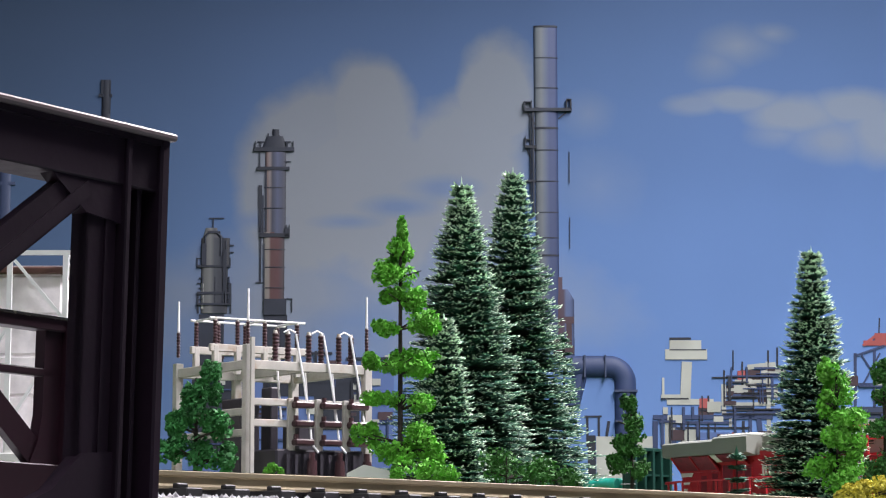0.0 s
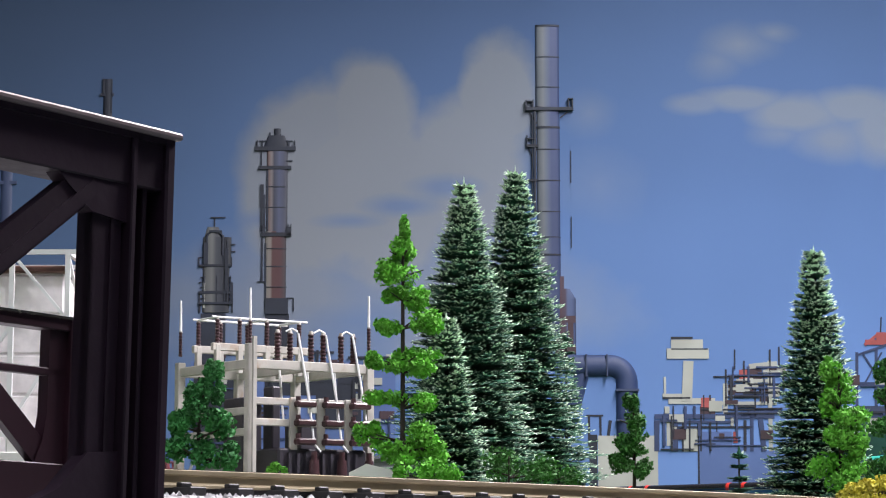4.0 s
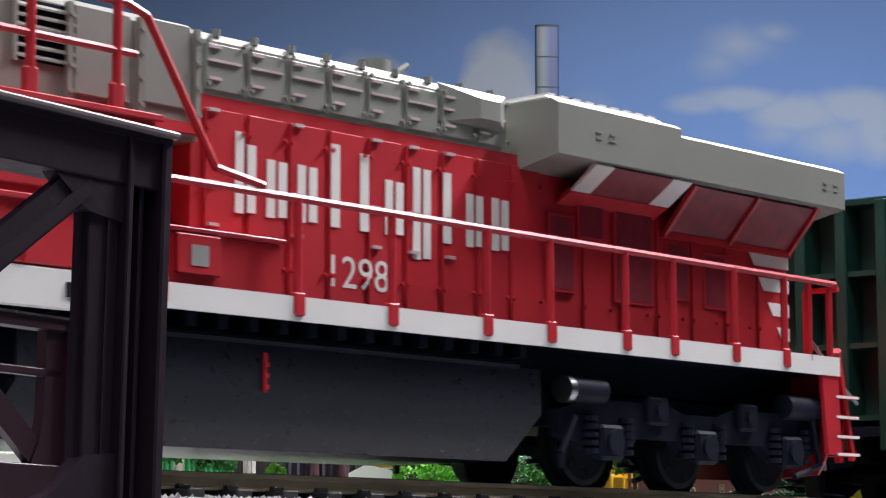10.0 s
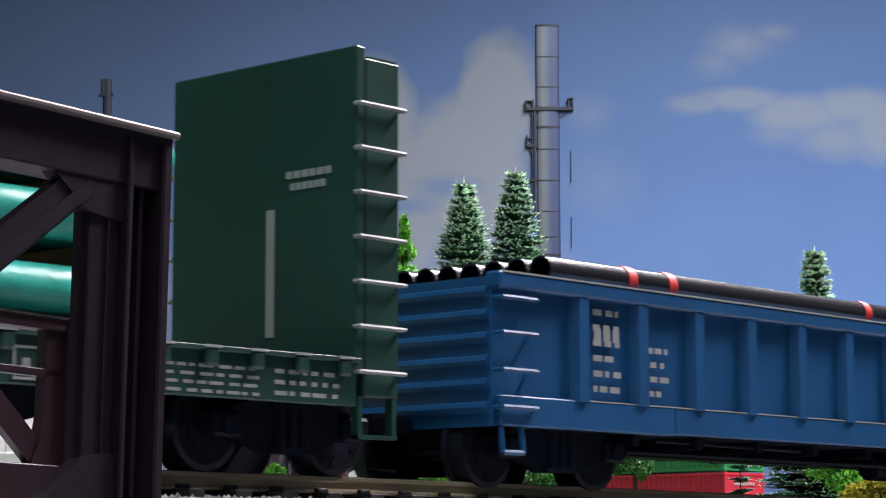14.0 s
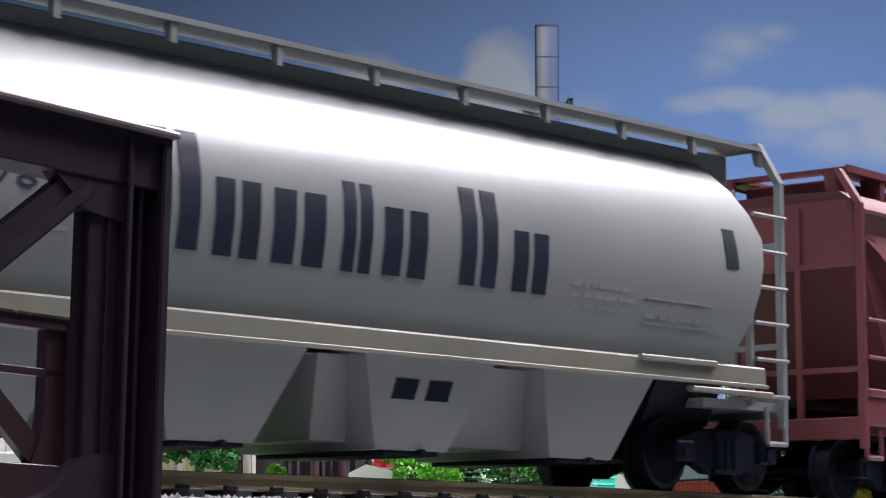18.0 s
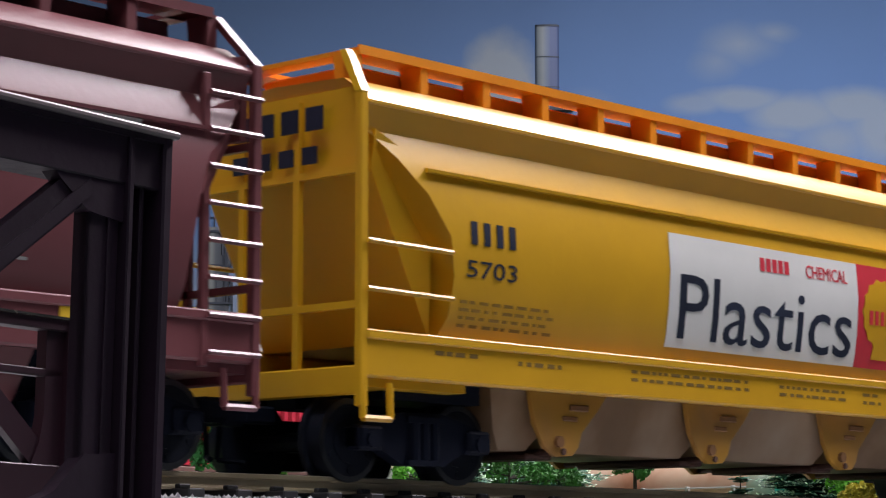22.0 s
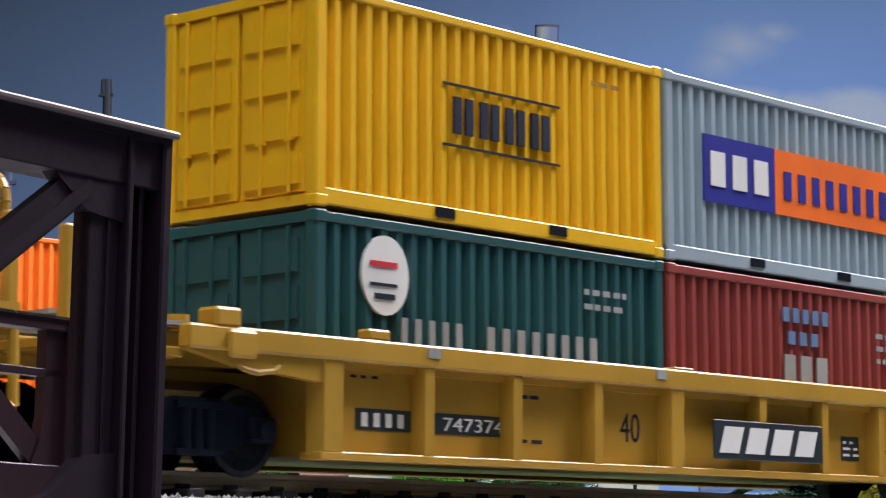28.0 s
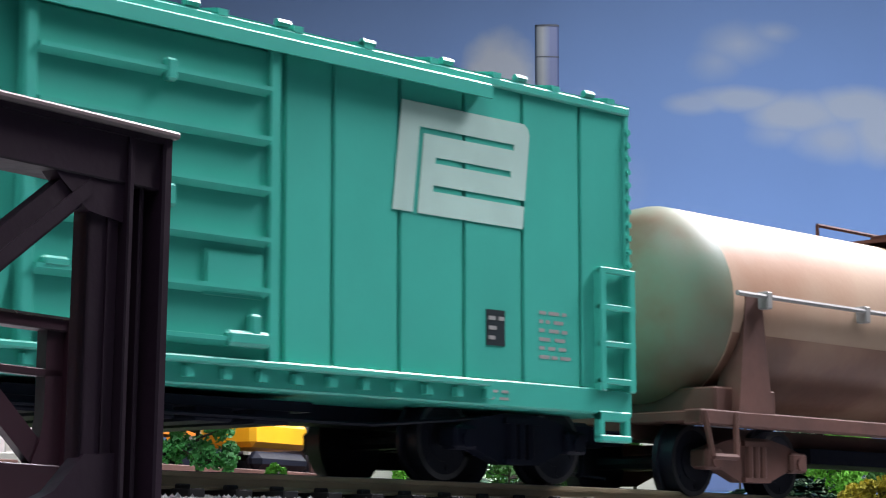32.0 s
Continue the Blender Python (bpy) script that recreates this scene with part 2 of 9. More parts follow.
def lettering(m, body, x0, x1, z0, z1, y, depth=0.06):
    """Raised characters filling a box on a side that faces -y."""
    cu = bpy.data.curves.new("lettering", "FONT")
    cu.body, cu.extrude = body, 0.05
    cu.resolution_u = 3
    tmp = bpy.data.objects.new("lettering", cu)
    me = bpy.data.meshes.new_from_object(tmp)
    vs = [tuple(q.co) for q in me.vertices]
    fs = [tuple(q.vertices) for q in me.polygons]
    bpy.data.objects.remove(tmp)
    bpy.data.curves.remove(cu)
    bpy.data.meshes.remove(me)
    ax, bx = min(q[0] for q in vs), max(q[0] for q in vs)
    ay, by = min(q[1] for q in vs), max(q[1] for q in vs)
    m.add([(x0 + (q[0] - ax) / (bx - ax) * (x1 - x0), y - (q[2] + 0.05) / 0.1 * depth, z0 + (q[1] - ay) / (by - ay) * (z1 - z0)) for q in vs], fs)
    return m


def bars(m, x0, x1, z0, z1, n, y, fill=0.72, depth=0.06, slices=1):
    """A row of n plain upright blocks, in place of writing that is not copied."""
    w = (x1 - x0) / n
    for i in range(n):
        a = x0 + w * (i + (1 - fill) / 2)
        for k in range(slices):
            m.box(a, a + w * fill, y - depth, y, z0 + (z1 - z0) * k / slices, z0 + (z1 - z0) * (k + 1) / slices)
    return m


def small_print(m, x0, x1, z0, z1, rows, y, seed=0, depth=0.05):
    """Lines of tiny print as broken bars."""
    rnd = random.Random(seed)
    h = (z1 - z0) / rows
    for r in range(rows):
        x = x0
        z = z1 - h * (r + 1)
        while x < x1 - 1.0:
            w = rnd.uniform(0.7, 2.2)
            m.box(x, min(x + w, x1), y - depth, y, z + h * 0.26, z + h * 0.66)
            x += w + rnd.uniform(0.4, 1.1)
    return m


# ---- plan: the camera's heading, the loop of track ----
HEADING = -47.84
AX = Vector((math.sin(radians(47.84)), math.cos(radians(47.84))))
RIGHT = Vector((AX.y, -AX.x))
GROUND = -30.0
STRAIGHT_END, RADIUS = 380.0, 520.0
TURN = radians(150)


def spot(lat, dist, z=GROUND, turn=0.0):
    """A pose lat mm to the right of the camera's heading and dist mm along it."""
    q = Vector((0, -211.2)) + AX * dist + RIGHT * lat
    return mm(q.x, q.y, z, 0, 0, HEADING + turn)


def track(s):
    """Place (mm) and heading (degrees) of the track s mm along it: a straight, then a falling left-hand curve."""
    e = min(max(s, 150), 300) - 150
    z = -0.0098 * (e * e / 300 + min(max(s, 300), 1450) - 300)
    if s <= STRAIGHT_END:
        return s, 0.0, z, 0.0
    a = min((s - STRAIGHT_END) / RADIUS, TURN)
    x, y = STRAIGHT_END + RADIUS * math.sin(a), RADIUS * (1 - math.cos(a))
    rest = s - STRAIGHT_END - RADIUS * TURN
    if rest > 0:
        x, y = x + rest * math.cos(a), y + rest * math.sin(a)
    return x, y, z, math.degrees(a)


def along(s, lat, dz):
    x, y, z, a = track(s)
    a = radians(a)
    return (x - lat * math.sin(a), y + lat * math.cos(a), z + dz)


# ---- room ----
def room():
    for nm, b in (("wall_north", (-1500, 2700, 2300, 2340, -900, 1300)), ("wall_south", (-1500, 2700, -1740, -1700, -900, 1300)),
                  ("wall_west", (-1540, -1500, -1740, 2340, -900, 1300)), ("wall_east", (2700, 2740, -1740, 2340, -900, 1300))):
        m = M()
        m.box(*b)
        tagged(part(nm, m, WALLP), "plain grey room wall", "wall", kind="structure")
    m = M()
    m.box(-1540, 2740, -1740, 2340, 1300, 1340)
    tagged(part("ceiling", m, WALLP), "plain grey ceiling", "ceiling", kind="structure")
    m = M()
    m.box(-1540, 2740, -1740, 2340, -940, -900)
    tagged(part("floor", m, WALLP), "grey room floor", "floor", kind="structure")


room()


def lamp_bar(at, target, length):
    T = thing("lamp_bar", "slim ceiling-hung lamp bar, switched on", "lamp", "lamp bars")
    T.matrix_basis = look(at, target)
    m = M()
    m.box(-length / 2 - 10, length / 2 + 10, -40, 40, 6, 30, 3)
    part("housing", m, DARKGREY, T)
    m = M()
    m.box(-length / 2, length / 2, -30, 30, 2, 4)
    part("diffuser", m, paint("lamp_glow", (1, 0.98, 0.95), 0.5, 0, bump=0, emit=3), T, "glowing white diffuser")
    up = (Vector((0, 0, 1.3)) - Vector((0, 0, at[2]))).z
    for s in (-1, 1):
        m = M()
        q = T.matrix_basis.inverted()
        p0 = T.matrix_basis @ Vector((s * length * 0.4 * MM, 0, 0.03))
        a, b = q @ p0, q @ Vector((p0.x, p0.y, 1.3))
        m.cyl(a / MM, b / MM, 2, 8)
        part("hanger", m, DARKGREY, T)


lamp_bar(LAMP_A, (0.28, 0.05, 0.0), 500)
lamp_bar(LAMP_B, (0.85, 0.62, 0.06), 500)
lamp_bar(LAMP_C, (0.20, 0.06, 0.0), 400)


# unseen panel that carries the added fill light
T = thing("ceiling_panel", "unseen square white ceiling panel, added as soft fill", "lamp")
m = M()
m.box(-920, 220, -1120, -380, 1286, 1300, 2)
part("frame", m, WHITE, T)
m = M()
m.box(-900, 200, -1100, -400, 1278, 1286)
part("diffuser", m, paint("panel_glow", (1, 1, 1), 0.5, 0, bump=0, emit=2), T, "glowing white diffuser")


# ---- ground ----
def ground():
    m = M()
    xs = [-900 + 40 * i for i in range(76)]
    ys = [-1000, -700, -400, -250, -150, -110, -90, -78, -66, -54, -44, -36, -26] + [-10 + 40 * i for i in range(54)]
    rnd = random.Random(2)
    v = []
    for y in ys:
        for x in xs:
            h = GROUND if y > -45 else GROUND - 75 * min(1, (-45 - y) / 40)
            bump = rnd.uniform(-1.2, 0.2) if y > -40 else rnd.uniform(-5, 3)
            v.append((x, y, h + bump))
    n = len(xs)
    edge = ys.index(-44)
    quads = lambda j0, j1: [(j * n + i, j * n + i + 1, (j + 1) * n + i + 1, (j + 1) * n + i) for j in range(j0, j1) for i in range(n - 1)]
    m.add(v[edge * n:], quads(0, len(ys) - 1 - edge), True)
    tagged(part("ground", m, GRASS), "green flocked layout ground", "ground", kind="structure")
    # unseen front ground, kept grey so no green bounces onto the undersides
    m = M()
    m.add(v[:(edge + 1) * n], quads(0, edge), True)
    tagged(part("valley_floor", m, VALLEY), "unseen slate grey ground below the bridge, toned for its bounce", "ground", kind="structure")


ground()


def roadbed():
    m = M()
    rings = []
    s = -700.0
    prof = [(-52, GROUND - 4 + 0.0), (-24, -10.0), (-17.5, -4.4), (-13.6, -3.1), (13.6, -3.1), (17.5, -4.4), (24, -10.0), (52, GROUND - 4)]
    while s < 2700:
        z = track(s)[2]
        rings.append([along(s, l, d if d > -30 else GROUND - 4 - z) for l, d in prof])
        s += 20
    m.loft(rings, True)
    tagged(part("roadbed", m, BALLAST), "white ballasted roadbed", "track bed", kind="structure")
    # loose stones along the near shoulder
    rnd = random.Random(7)
    g = M()
    octa = [(1, 0, 0), (-1, 0, 0), (0, 1, 0), (0, -1, 0), (0, 0, 1), (0, 0, -1)]
    of = [(0, 2, 4), (2, 1, 4), (1, 3, 4), (3, 0, 4), (2, 0, 5), (1, 2, 5), (3, 1, 5), (0, 3, 5)]
    for k in range(9000):
        x, y = rnd.uniform(150, 420), rnd.uniform(-22, 14)
        z = -3.2 if y > -13.6 else -3.1 - (-13.6 - y) * 0.5
        r = rnd.uniform(0.25, 0.6)
        g.add([(x + a * r * rnd.uniform(0.7, 1.3), y + b * r * rnd.uniform(0.7, 1.3), z + c * r * rnd.uniform(0.6, 1.1)) for a, b, c in octa], of)
    tagged(part("ballast", g, BALLAST), "loose white and grey ballast stones", "gravel", kind="stuff")


roadbed()


def rails():
    prof = [(-1.0, -2.1), (-1.0, -1.8), (-0.3, -1.5), (-0.3, -0.75), (-0.65, -0.55), (-0.65, -0.1), (-0.5, -0.02), (0.5, -0.02), (0.65, -0.1), (0.65, -0.55), (0.3, -0.75), (0.3, -1.5), (1.0, -1.8), (1.0, -2.1)]
    for side in (-1, 1):
        m, t = M(), M()
        r1, r2 = [], []
        s = -700.0
        while s < 2700:
            r1.append([along(s, side * 8.9 + l, d) for l, d in prof])
            r2.append([along(s, side * 8.9 + l, d) for l, d in ((-0.5, -0.02), (-0.5, 0.03), (0.5, 0.03), (0.5, -0.02))])
            s += 15 if s > 300 else 50
        m.loft(r1)
        t.loft(r2)
        r = tagged(part("rail", m, RAIL), "olive brown weathered model rail", "rail", "rails", "structure")
        part("rail_head", t, RAILTOP, r, "polished rail head")


rails()


def ties():
    T = tagged(new("track"), "black plastic ties under the rails", "track", kind="structure")
    m = M()
    m.box(-1.25, 1.25, -13, 13, -3.6, -2.05, 0.15)
    for s in (-1, 1):
        for q in (-1.6, 1.6):
            m.box(-0.9, 0.9, s * 8.9 + q - 0.45, s * 8.9 + q + 0.45, -2.1, -1.5, 0.15)
    first = part("tie", m, TIE, T)
    first.matrix_basis = mm(*along(-200, 0, 0))
    for k in range(1, 110):
        o = new("tie", first.data)
        o.parent = T
        s = -200 + 7.4 * k
        x, y, z, a = track(s)
        o.matrix_basis = mm(x, y, z, 0, 0, a)
    j = M()
    s = -200 + 7.4 * 110
    while s < 2690:
        x, y, z, a = track(s)
        mat = mm(x, y, z, 0, 0, a)
        j.add([tuple((mat @ (Vector(q) * MM)) / MM) for q in m.v[:24]], m.f[:26])
        s += 7.4
    tagged(part("far_ties", j, TIE, T), kind="stuff")


ties()


# ---- inner track beyond the trees ----
INNER = 250.0


def inner_track(s):
    """The inner loop runs beside the main one: straight, half turn, straight."""
    r = STRAIGHT_END * 0 + RADIUS - INNER
    if s <= STRAIGHT_END:
        return s, INNER, 0.0, 0.0
    a = min((s - STRAIGHT_END) / r, math.pi)
    x, y = STRAIGHT_END + r * math.sin(a), RADIUS - r * math.cos(a)
    rest = s - STRAIGHT_END - r * math.pi
    return (x - max(rest, 0), y, 0.0, math.degrees(a))


def inner_bed():
    def off(s, lat, z):
        x, y, _, a = inner_track(s)
        a = radians(a)
        return (x - lat * math.sin(a), y + lat * math.cos(a), z)
    rings, rail = [], {-1: [], 1: []}
    s = -800.0
    m = M()
    j = M()
    while s < 2600:
        rings.append([off(s, -40, GROUND - 3), off(s, -16, -3.2), off(s, 16, -3.2), off(s, 40, GROUND - 3)])
        for q in (-1, 1):
            rail[q].append([off(s, q * 8.9 + l, d) for l, d in ((-0.7, -2.2), (-0.7, 0), (0.7, 0), (0.7, -2.2))])
        s += 20
    m.loft(rings)
    tagged(part("inner_roadbed", m, BALLAST), "white ballasted inner roadbed", "track bed", kind="structure")
    for q in (-1, 1):
        m = M()
        m.loft(rail[q])
        tagged(part("rail", m, RAIL), "olive brown weathered model rail", "rail", "rails", "structure")
    s = -780.0
    while s < 2580:
        x, y, z, a = inner_track(s)
        mat = mm(x, y, z, 0, 0, a)
        b = M().box(-1.25, 1.25, -13, 13, -3.6, -2.1)
        j.add([tuple((mat @ (Vector(q) * MM)) / MM) for q in b.v], b.f)
        s += 7.4
    tagged(part("inner_ties", j, TIE), "black plastic ties of the inner track", "ties", kind="stuff")


inner_bed()


# ---- foreground truss bridge ----
def bridge():
    T = thing("truss_bridge", "dark brown steel truss bridge on a stone pier", "bridge")
    T.matrix_basis = mm(100.3, -95.0, 0, 0, 1.5, 4.6)
    # near truss: right end at x = 0
    def truss(y, top, name, x_end, panels, w):
        for k in range(panels):
            x = x_end - w * k
            m = M()
            m.box(x - 6.4, x - 3.6, y + 0.2, y + 0.9, -30, top - 0.4, 0.1)
            post = part(name + "_post", m, TRUSS, T, "ribbed vertical truss post")
            for nm, x0, x1, y0, y1, c in (("flange", -6.4, -6.0, 0.2, 1.6, 0.1), ("rib", -4.75, -4.45, 0.05, 0.3, 0), ("flange", -3.5, -3.0, -0.5, 3.0, 0.1), ("web", -3.2, 0.2, 2.2, 2.8, 0), ("rib", -1.75, -1.35, 0.2, 2.6, 0.1), ("flange", -0.45, 0.4, -0.6, 3.4, 0.15)):
                m = M()
                m.box(x + x0, x + x1, y + y0, y + y1, -30, top - 0.4, c)
                part(nm, m, TRUSS, post)
        m = M()
        L = w * panels
        m.box(x_end - L, x_end + 0.4, y - 0.2, y + 3.2, top - 4.0, top - 0.5, 0.1)
        m.box(x_end - L, x_end + 0.1, y - 0.5, y + 0.1, top - 0.9, top - 0.4)
        part(name + "_chord", m, TRUSS, T)
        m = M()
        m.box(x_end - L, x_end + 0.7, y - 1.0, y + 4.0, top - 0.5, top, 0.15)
        part(name + "_cap", m, TRUSSCAP, T, "top flange coloured pale as a highlight")
        m = M()
        m.box(x_end - L, x_end, y - 0.4, y + 3.4, -32, -28, 0.2)
        part(name + "_bottom", m, TRUSS, T)
        m = M()
        m.box(x_end - L, x_end, y - 0.2, y + 3.2, -12.4, -7.8, 0.2)
        part(name + "_bottom", m, TRUSS, T)
        for k in range(panels):
            x = x_end - w * k
            m = M()
            m.beam((x - 6.3, y + 0.6, top - 3.9), (x - w * 0.5 - 1, y + 0.6, top - 17.6), 1.0, 2.3)
            m.beam((x - 6.3, y + 0.1, top - 4.5), (x - w * 0.5 - 1, y + 0.1, top - 18.2), 0.5, 0.9)
            part(name + "_diagonal", m, TRUSS, T)
            m = M()
            m.beam((x - w * 0.5 - 1, y + 0.6, top - 15.5), (x - w + 1, y + 0.6, top - 4), 1.0, 2.5)
            part(name + "_diagonal", m, TRUSS, T)
            m = M()
            m.plate([(x - 3, top - 3.8), (x - 9.8, top - 3.8), (x - 9.0, top - 4.5), (x - 6.6, top - 6.2), (x - 3, top - 6.6)], y - 0.05, y + 1.2)
            part(name + "_gusset", m, TRUSS, T)
            m = M()
            m.plate([(x - 3, -3.2), (x - 6.2, -3.5), (x - 8.6, -5.9), (x - 10.6, -6.8), (x - 14, -7.3), (x - 14, -8.4), (x - 3, -8.4)], y - 0.05, y + 1.2)
            part(name + "_gusset", m, TRUSS, T)
    truss(0, 18.2, "near_truss", 0, 8, 46)
    # low railing on the far side
    m = M()
    for k in range(9):
        x = 30.0 - 42 * k
        m.plate([(x - 2.9, 11.0), (x - 0.4, 11.0), (x - 0.4, -12), (x - 4.4, -12), (x - 4.2, -1.4), (x - 3.3, 0.6), (x - 2.9, 3.0)], 40, 41.2)
        m.box(x - 0.9, x, 39.4, 42, -12, 11.2, 0.1)
        part("rail_post", m, TRUSSRED, T)
        m = M()
        m.beam((x - 2.5, 40.6, -1.2), (x - 16, 40.6, 10.4), 0.9, 2.2)
        part("railing_brace", m, TRUSSRED, T)
        m = M()
    m.box(-340, 29.6, 39.6, 41.6, 10.2, 11.3, 0.1)
    m.box(-340, 29, 40, 41, 6.2, 6.9, 0.1)
    m.box(-340, 29, 39.6, 41.6, -12, -1.3, 0.1)
    pieces("far_rail", m, TRUSSRED, T, "dark red railing")
    # bright strips set along the railing edges in place of a glint
    m = M()
    m.box(29.95, 30.12, 39.2, 39.7, -1.0, 11.2)
    m.box(-340, 29.9, 39.4, 39.62, 11.2, 11.42)
    for z in (0.2, 3.4, 6.4):
        m.cyl((29.9, 39.3, z), (30.5, 39.3, z), 0.25, 6)
    part("worn_edge", m, RAILTOP, T, "bright worn metal edge strip, standing for its glint")
    m = M()
    m.box(-350, 2, 2, 44, -32, -28)
    part("deck", m, TRUSS, T)
    for x in (-6, -330):
        m = M()
        m.box(x - 14, x + 8, -4, 48, -106, -32, 1.5)
        part("pier", m, CONCRETE, T, "stone bridge pier")


# pale colour stands for the highlight along the top flange
TRUSSCAP = paint("truss_cap_highlight", (0.22, 0.17, 0.175), 0.4, 0.2)
TRUSSRED = paint("railing_dark_red", (0.028, 0.009, 0.016), 0.4, 0.25)
bridge()


# ---- trees ----
def spike(m, a, d, L, w):
    """A thin three-sided needle twig."""
    d = Vector(d).normalized()
    u = d.cross(Vector((0, 0, 1)))
    u = u.normalized() * w if u.length > 1e-4 else Vector((w, 0, 0))
    n = u.cross(d).normalized() * w * 0.5
    a = Vector(a)
    tip = a + d * L
    mid = a + d * L * 0.35
    m.add([tuple(a), tuple(mid + u), tuple(mid - u), tuple(mid + n), tuple(tip)], [(0, 1, 3), (0, 3, 2), (1, 4, 3), (3, 4, 2), (0, 2, 1), (1, 2, 4)])


def make_fir(H, R, seed, levels=46, per=15, tips=True):
    """A bottle-brush fir: trunk, tiers of wiry twigs that curl up at pale tips."""
    rnd = random.Random(seed)
    trunk, crown, tip = M(), M(), M()
    trunk.cyl((0, 0, 0), (0, 0, H * 0.97), R * 0.09, 8, R * 0.02)
    for k in range(levels):
        f = (k + 0.5) / levels
        z = H * (0.04 + 0.945 * f)
        r = R * (1.06 * (1 - f) ** 0.92 + 0.025) * rnd.uniform(0.9, 1.1)
        n = max(8, int(per * (1.35 - 0.75 * f)))
        a0 = rnd.uniform(0, 7)
        for i in range(n):
            a = a0 + 2 * math.pi * i / n + rnd.uniform(-0.25, 0.25)
            L = r * rnd.uniform(0.78, 1.16)
            up = rnd.uniform(-0.19, 0.03) + 0.45 * f * f
            d = Vector((math.cos(a), math.sin(a), up)).normalized()
            p0 = Vector((0, 0, z + rnd.uniform(-0.5, 0.5)))
            spike(crown, p0, d, L, 0.7 + 0.035 * R)
            side0 = d.cross(Vector((0, 0, 1))).normalized()
            for q in (0.3, 0.45, 0.58, 0.7, 0.81, 0.91):
                pq = p0 + d * L * q
                for s in (-1, 1):
                    dd = (d * 0.9 + side0 * s * rnd.uniform(0.5, 1.2) + Vector((0, 0, rnd.uniform(-0.22, 0.12))))
                    ln = L * (1 - q) * 0.5 + rnd.uniform(1.3, 2.4)
                    spike(crown, pq, dd, ln, 0.5)
                    if tips and q > 0.35 and rnd.random() < 0.85:
                        e = pq + dd.normalized() * ln * 0.72
                        spike(tip, e, dd.normalized() + Vector((0, 0, rnd.uniform(0.1, 0.7))), rnd.uniform(0.8, 1.5), 0.36)
            if tips:
                spike(tip, p0 + d * L * 0.88, d + Vector((0, 0, rnd.uniform(0.0, 0.6))), rnd.uniform(0.9, 1.5), 0.42)
    spike(tip if tips else crown, (0, 0, H * 0.94), (0, 0, 1), H * 0.06 + 1, 0.6)
    return trunk, crown, tip


def fir(at, H, R, seed, label, tips=True, levels=46, per=15):
    T = thing("fir_tree", label, "tree", "firs")
    T.matrix_basis = at
    a, b, c = make_fir(H, R, seed, levels, per, tips)
    part("trunk", a, BARK, T, "thin dark trunk")
    part("crown", b, FIR, T, "dark green needle crown")
    if tips:
        part("frosting", c, FIRTIP, T, "pale frosted needle tips")
    return T


def clump(m, c, rx, ry, rz, n, rnd, size):
    """Crumbly foliage: n small uneven flakes over and inside a flattened pad."""
    for k in range(n):
        while True:
            p = Vector((rnd.uniform(-1, 1), rnd.uniform(-1, 1), rnd.uniform(-1, 1)))
            if 0.25 < p.length < 1:
                break
        q = Vector((c[0] + p.x * rx, c[1] + p.y * ry, c[2] + p.z * rz))
        s = size * rnd.uniform(0.6, 1.4)
        v = [tuple(q + Vector((rnd.uniform(-1, 1), rnd.uniform(-1, 1), rnd.uniform(-1, 1))).normalized() * s) for _ in range(4)]
        m.add(v, [(0, 1, 2), (0, 3, 1), (1, 3, 2), (2, 3, 0)])


def pad_tree(name, at, H, pads, label, mat, seed, trunk_r=0.9, size=0.62, dens=1.0):
    """A tree of separate foliage pads on limbs round a bare trunk; pads: x, z, half width, half height."""
    rnd = random.Random(seed)
    T = thing(name, label, "tree", "foliage trees")
    T.matrix_basis = at
    m = M()
    m.cyl((0, 0, 0), (0, 0, H * 0.95), trunk_r, 8, trunk_r * 0.35)
    for x, z, w, h in pads:
        m.cyl((0, 0, z - 1.5), (x, rnd.uniform(-1, 1), z - h * 0.2), trunk_r * 0.4, 6, 0.15)
        for k in range(3):
            a = rnd.uniform(0, 6.28)
            m.cyl((0, 0, z - 1.5), (w * 0.7 * math.cos(a) + x, w * 0.6 * math.sin(a), z), trunk_r * 0.3, 5, 0.12)
    part("trunk", m, BARK, T, "bare dark trunk with limbs")
    c = M()
    for x, z, w, h in pads:
        sub = max(4, int(w * 0.9))
        for k in range(sub):
            a = rnd.uniform(0, 6.28)
            rr = rnd.uniform(0.1, 0.75)
            clump(c, (x + w * rr * math.cos(a), w * 0.8 * rr * math.sin(a), z + rnd.uniform(-0.5, 0.5) * h), w * 0.46, w * 0.46, h * 0.85, int(150 * dens), rnd, size)
    part("crown", c, mat, T, "crumbly foam foliage")
    return T


LEAFMID2 = paint("leaf_deep_green", (0.035, 0.15, 0.02), 0.75, 0.4, scale=350, grain=1600, bump=0.5)
fir(spot(5.6, 610), 119.7, 27.7, 11, "tall dark green fir with frosted needles", True, 58, 25)
fir(spot(20.6, 650), 129.4, 29.5, 12, "tall slim dark green fir with frosted needles", True, 60, 25)
fir(spot(37.3, 700), 87.0, 10.3, 13, "shorter dark fir behind taller ones", False, 40, 13)
fir(spot(92.1, 570), 95.6, 18.2, 14, "dark green fir with frosted needles", True, 52, 24)
fir(spot(67.6, 530), 44.2, 4.9, 15, "small dark fir beside the hall", False, 16, 10)
fir(spot(0.8, 580), 80.2, 18.6, 16, "dark fir standing among taller ones", True, 38, 22)
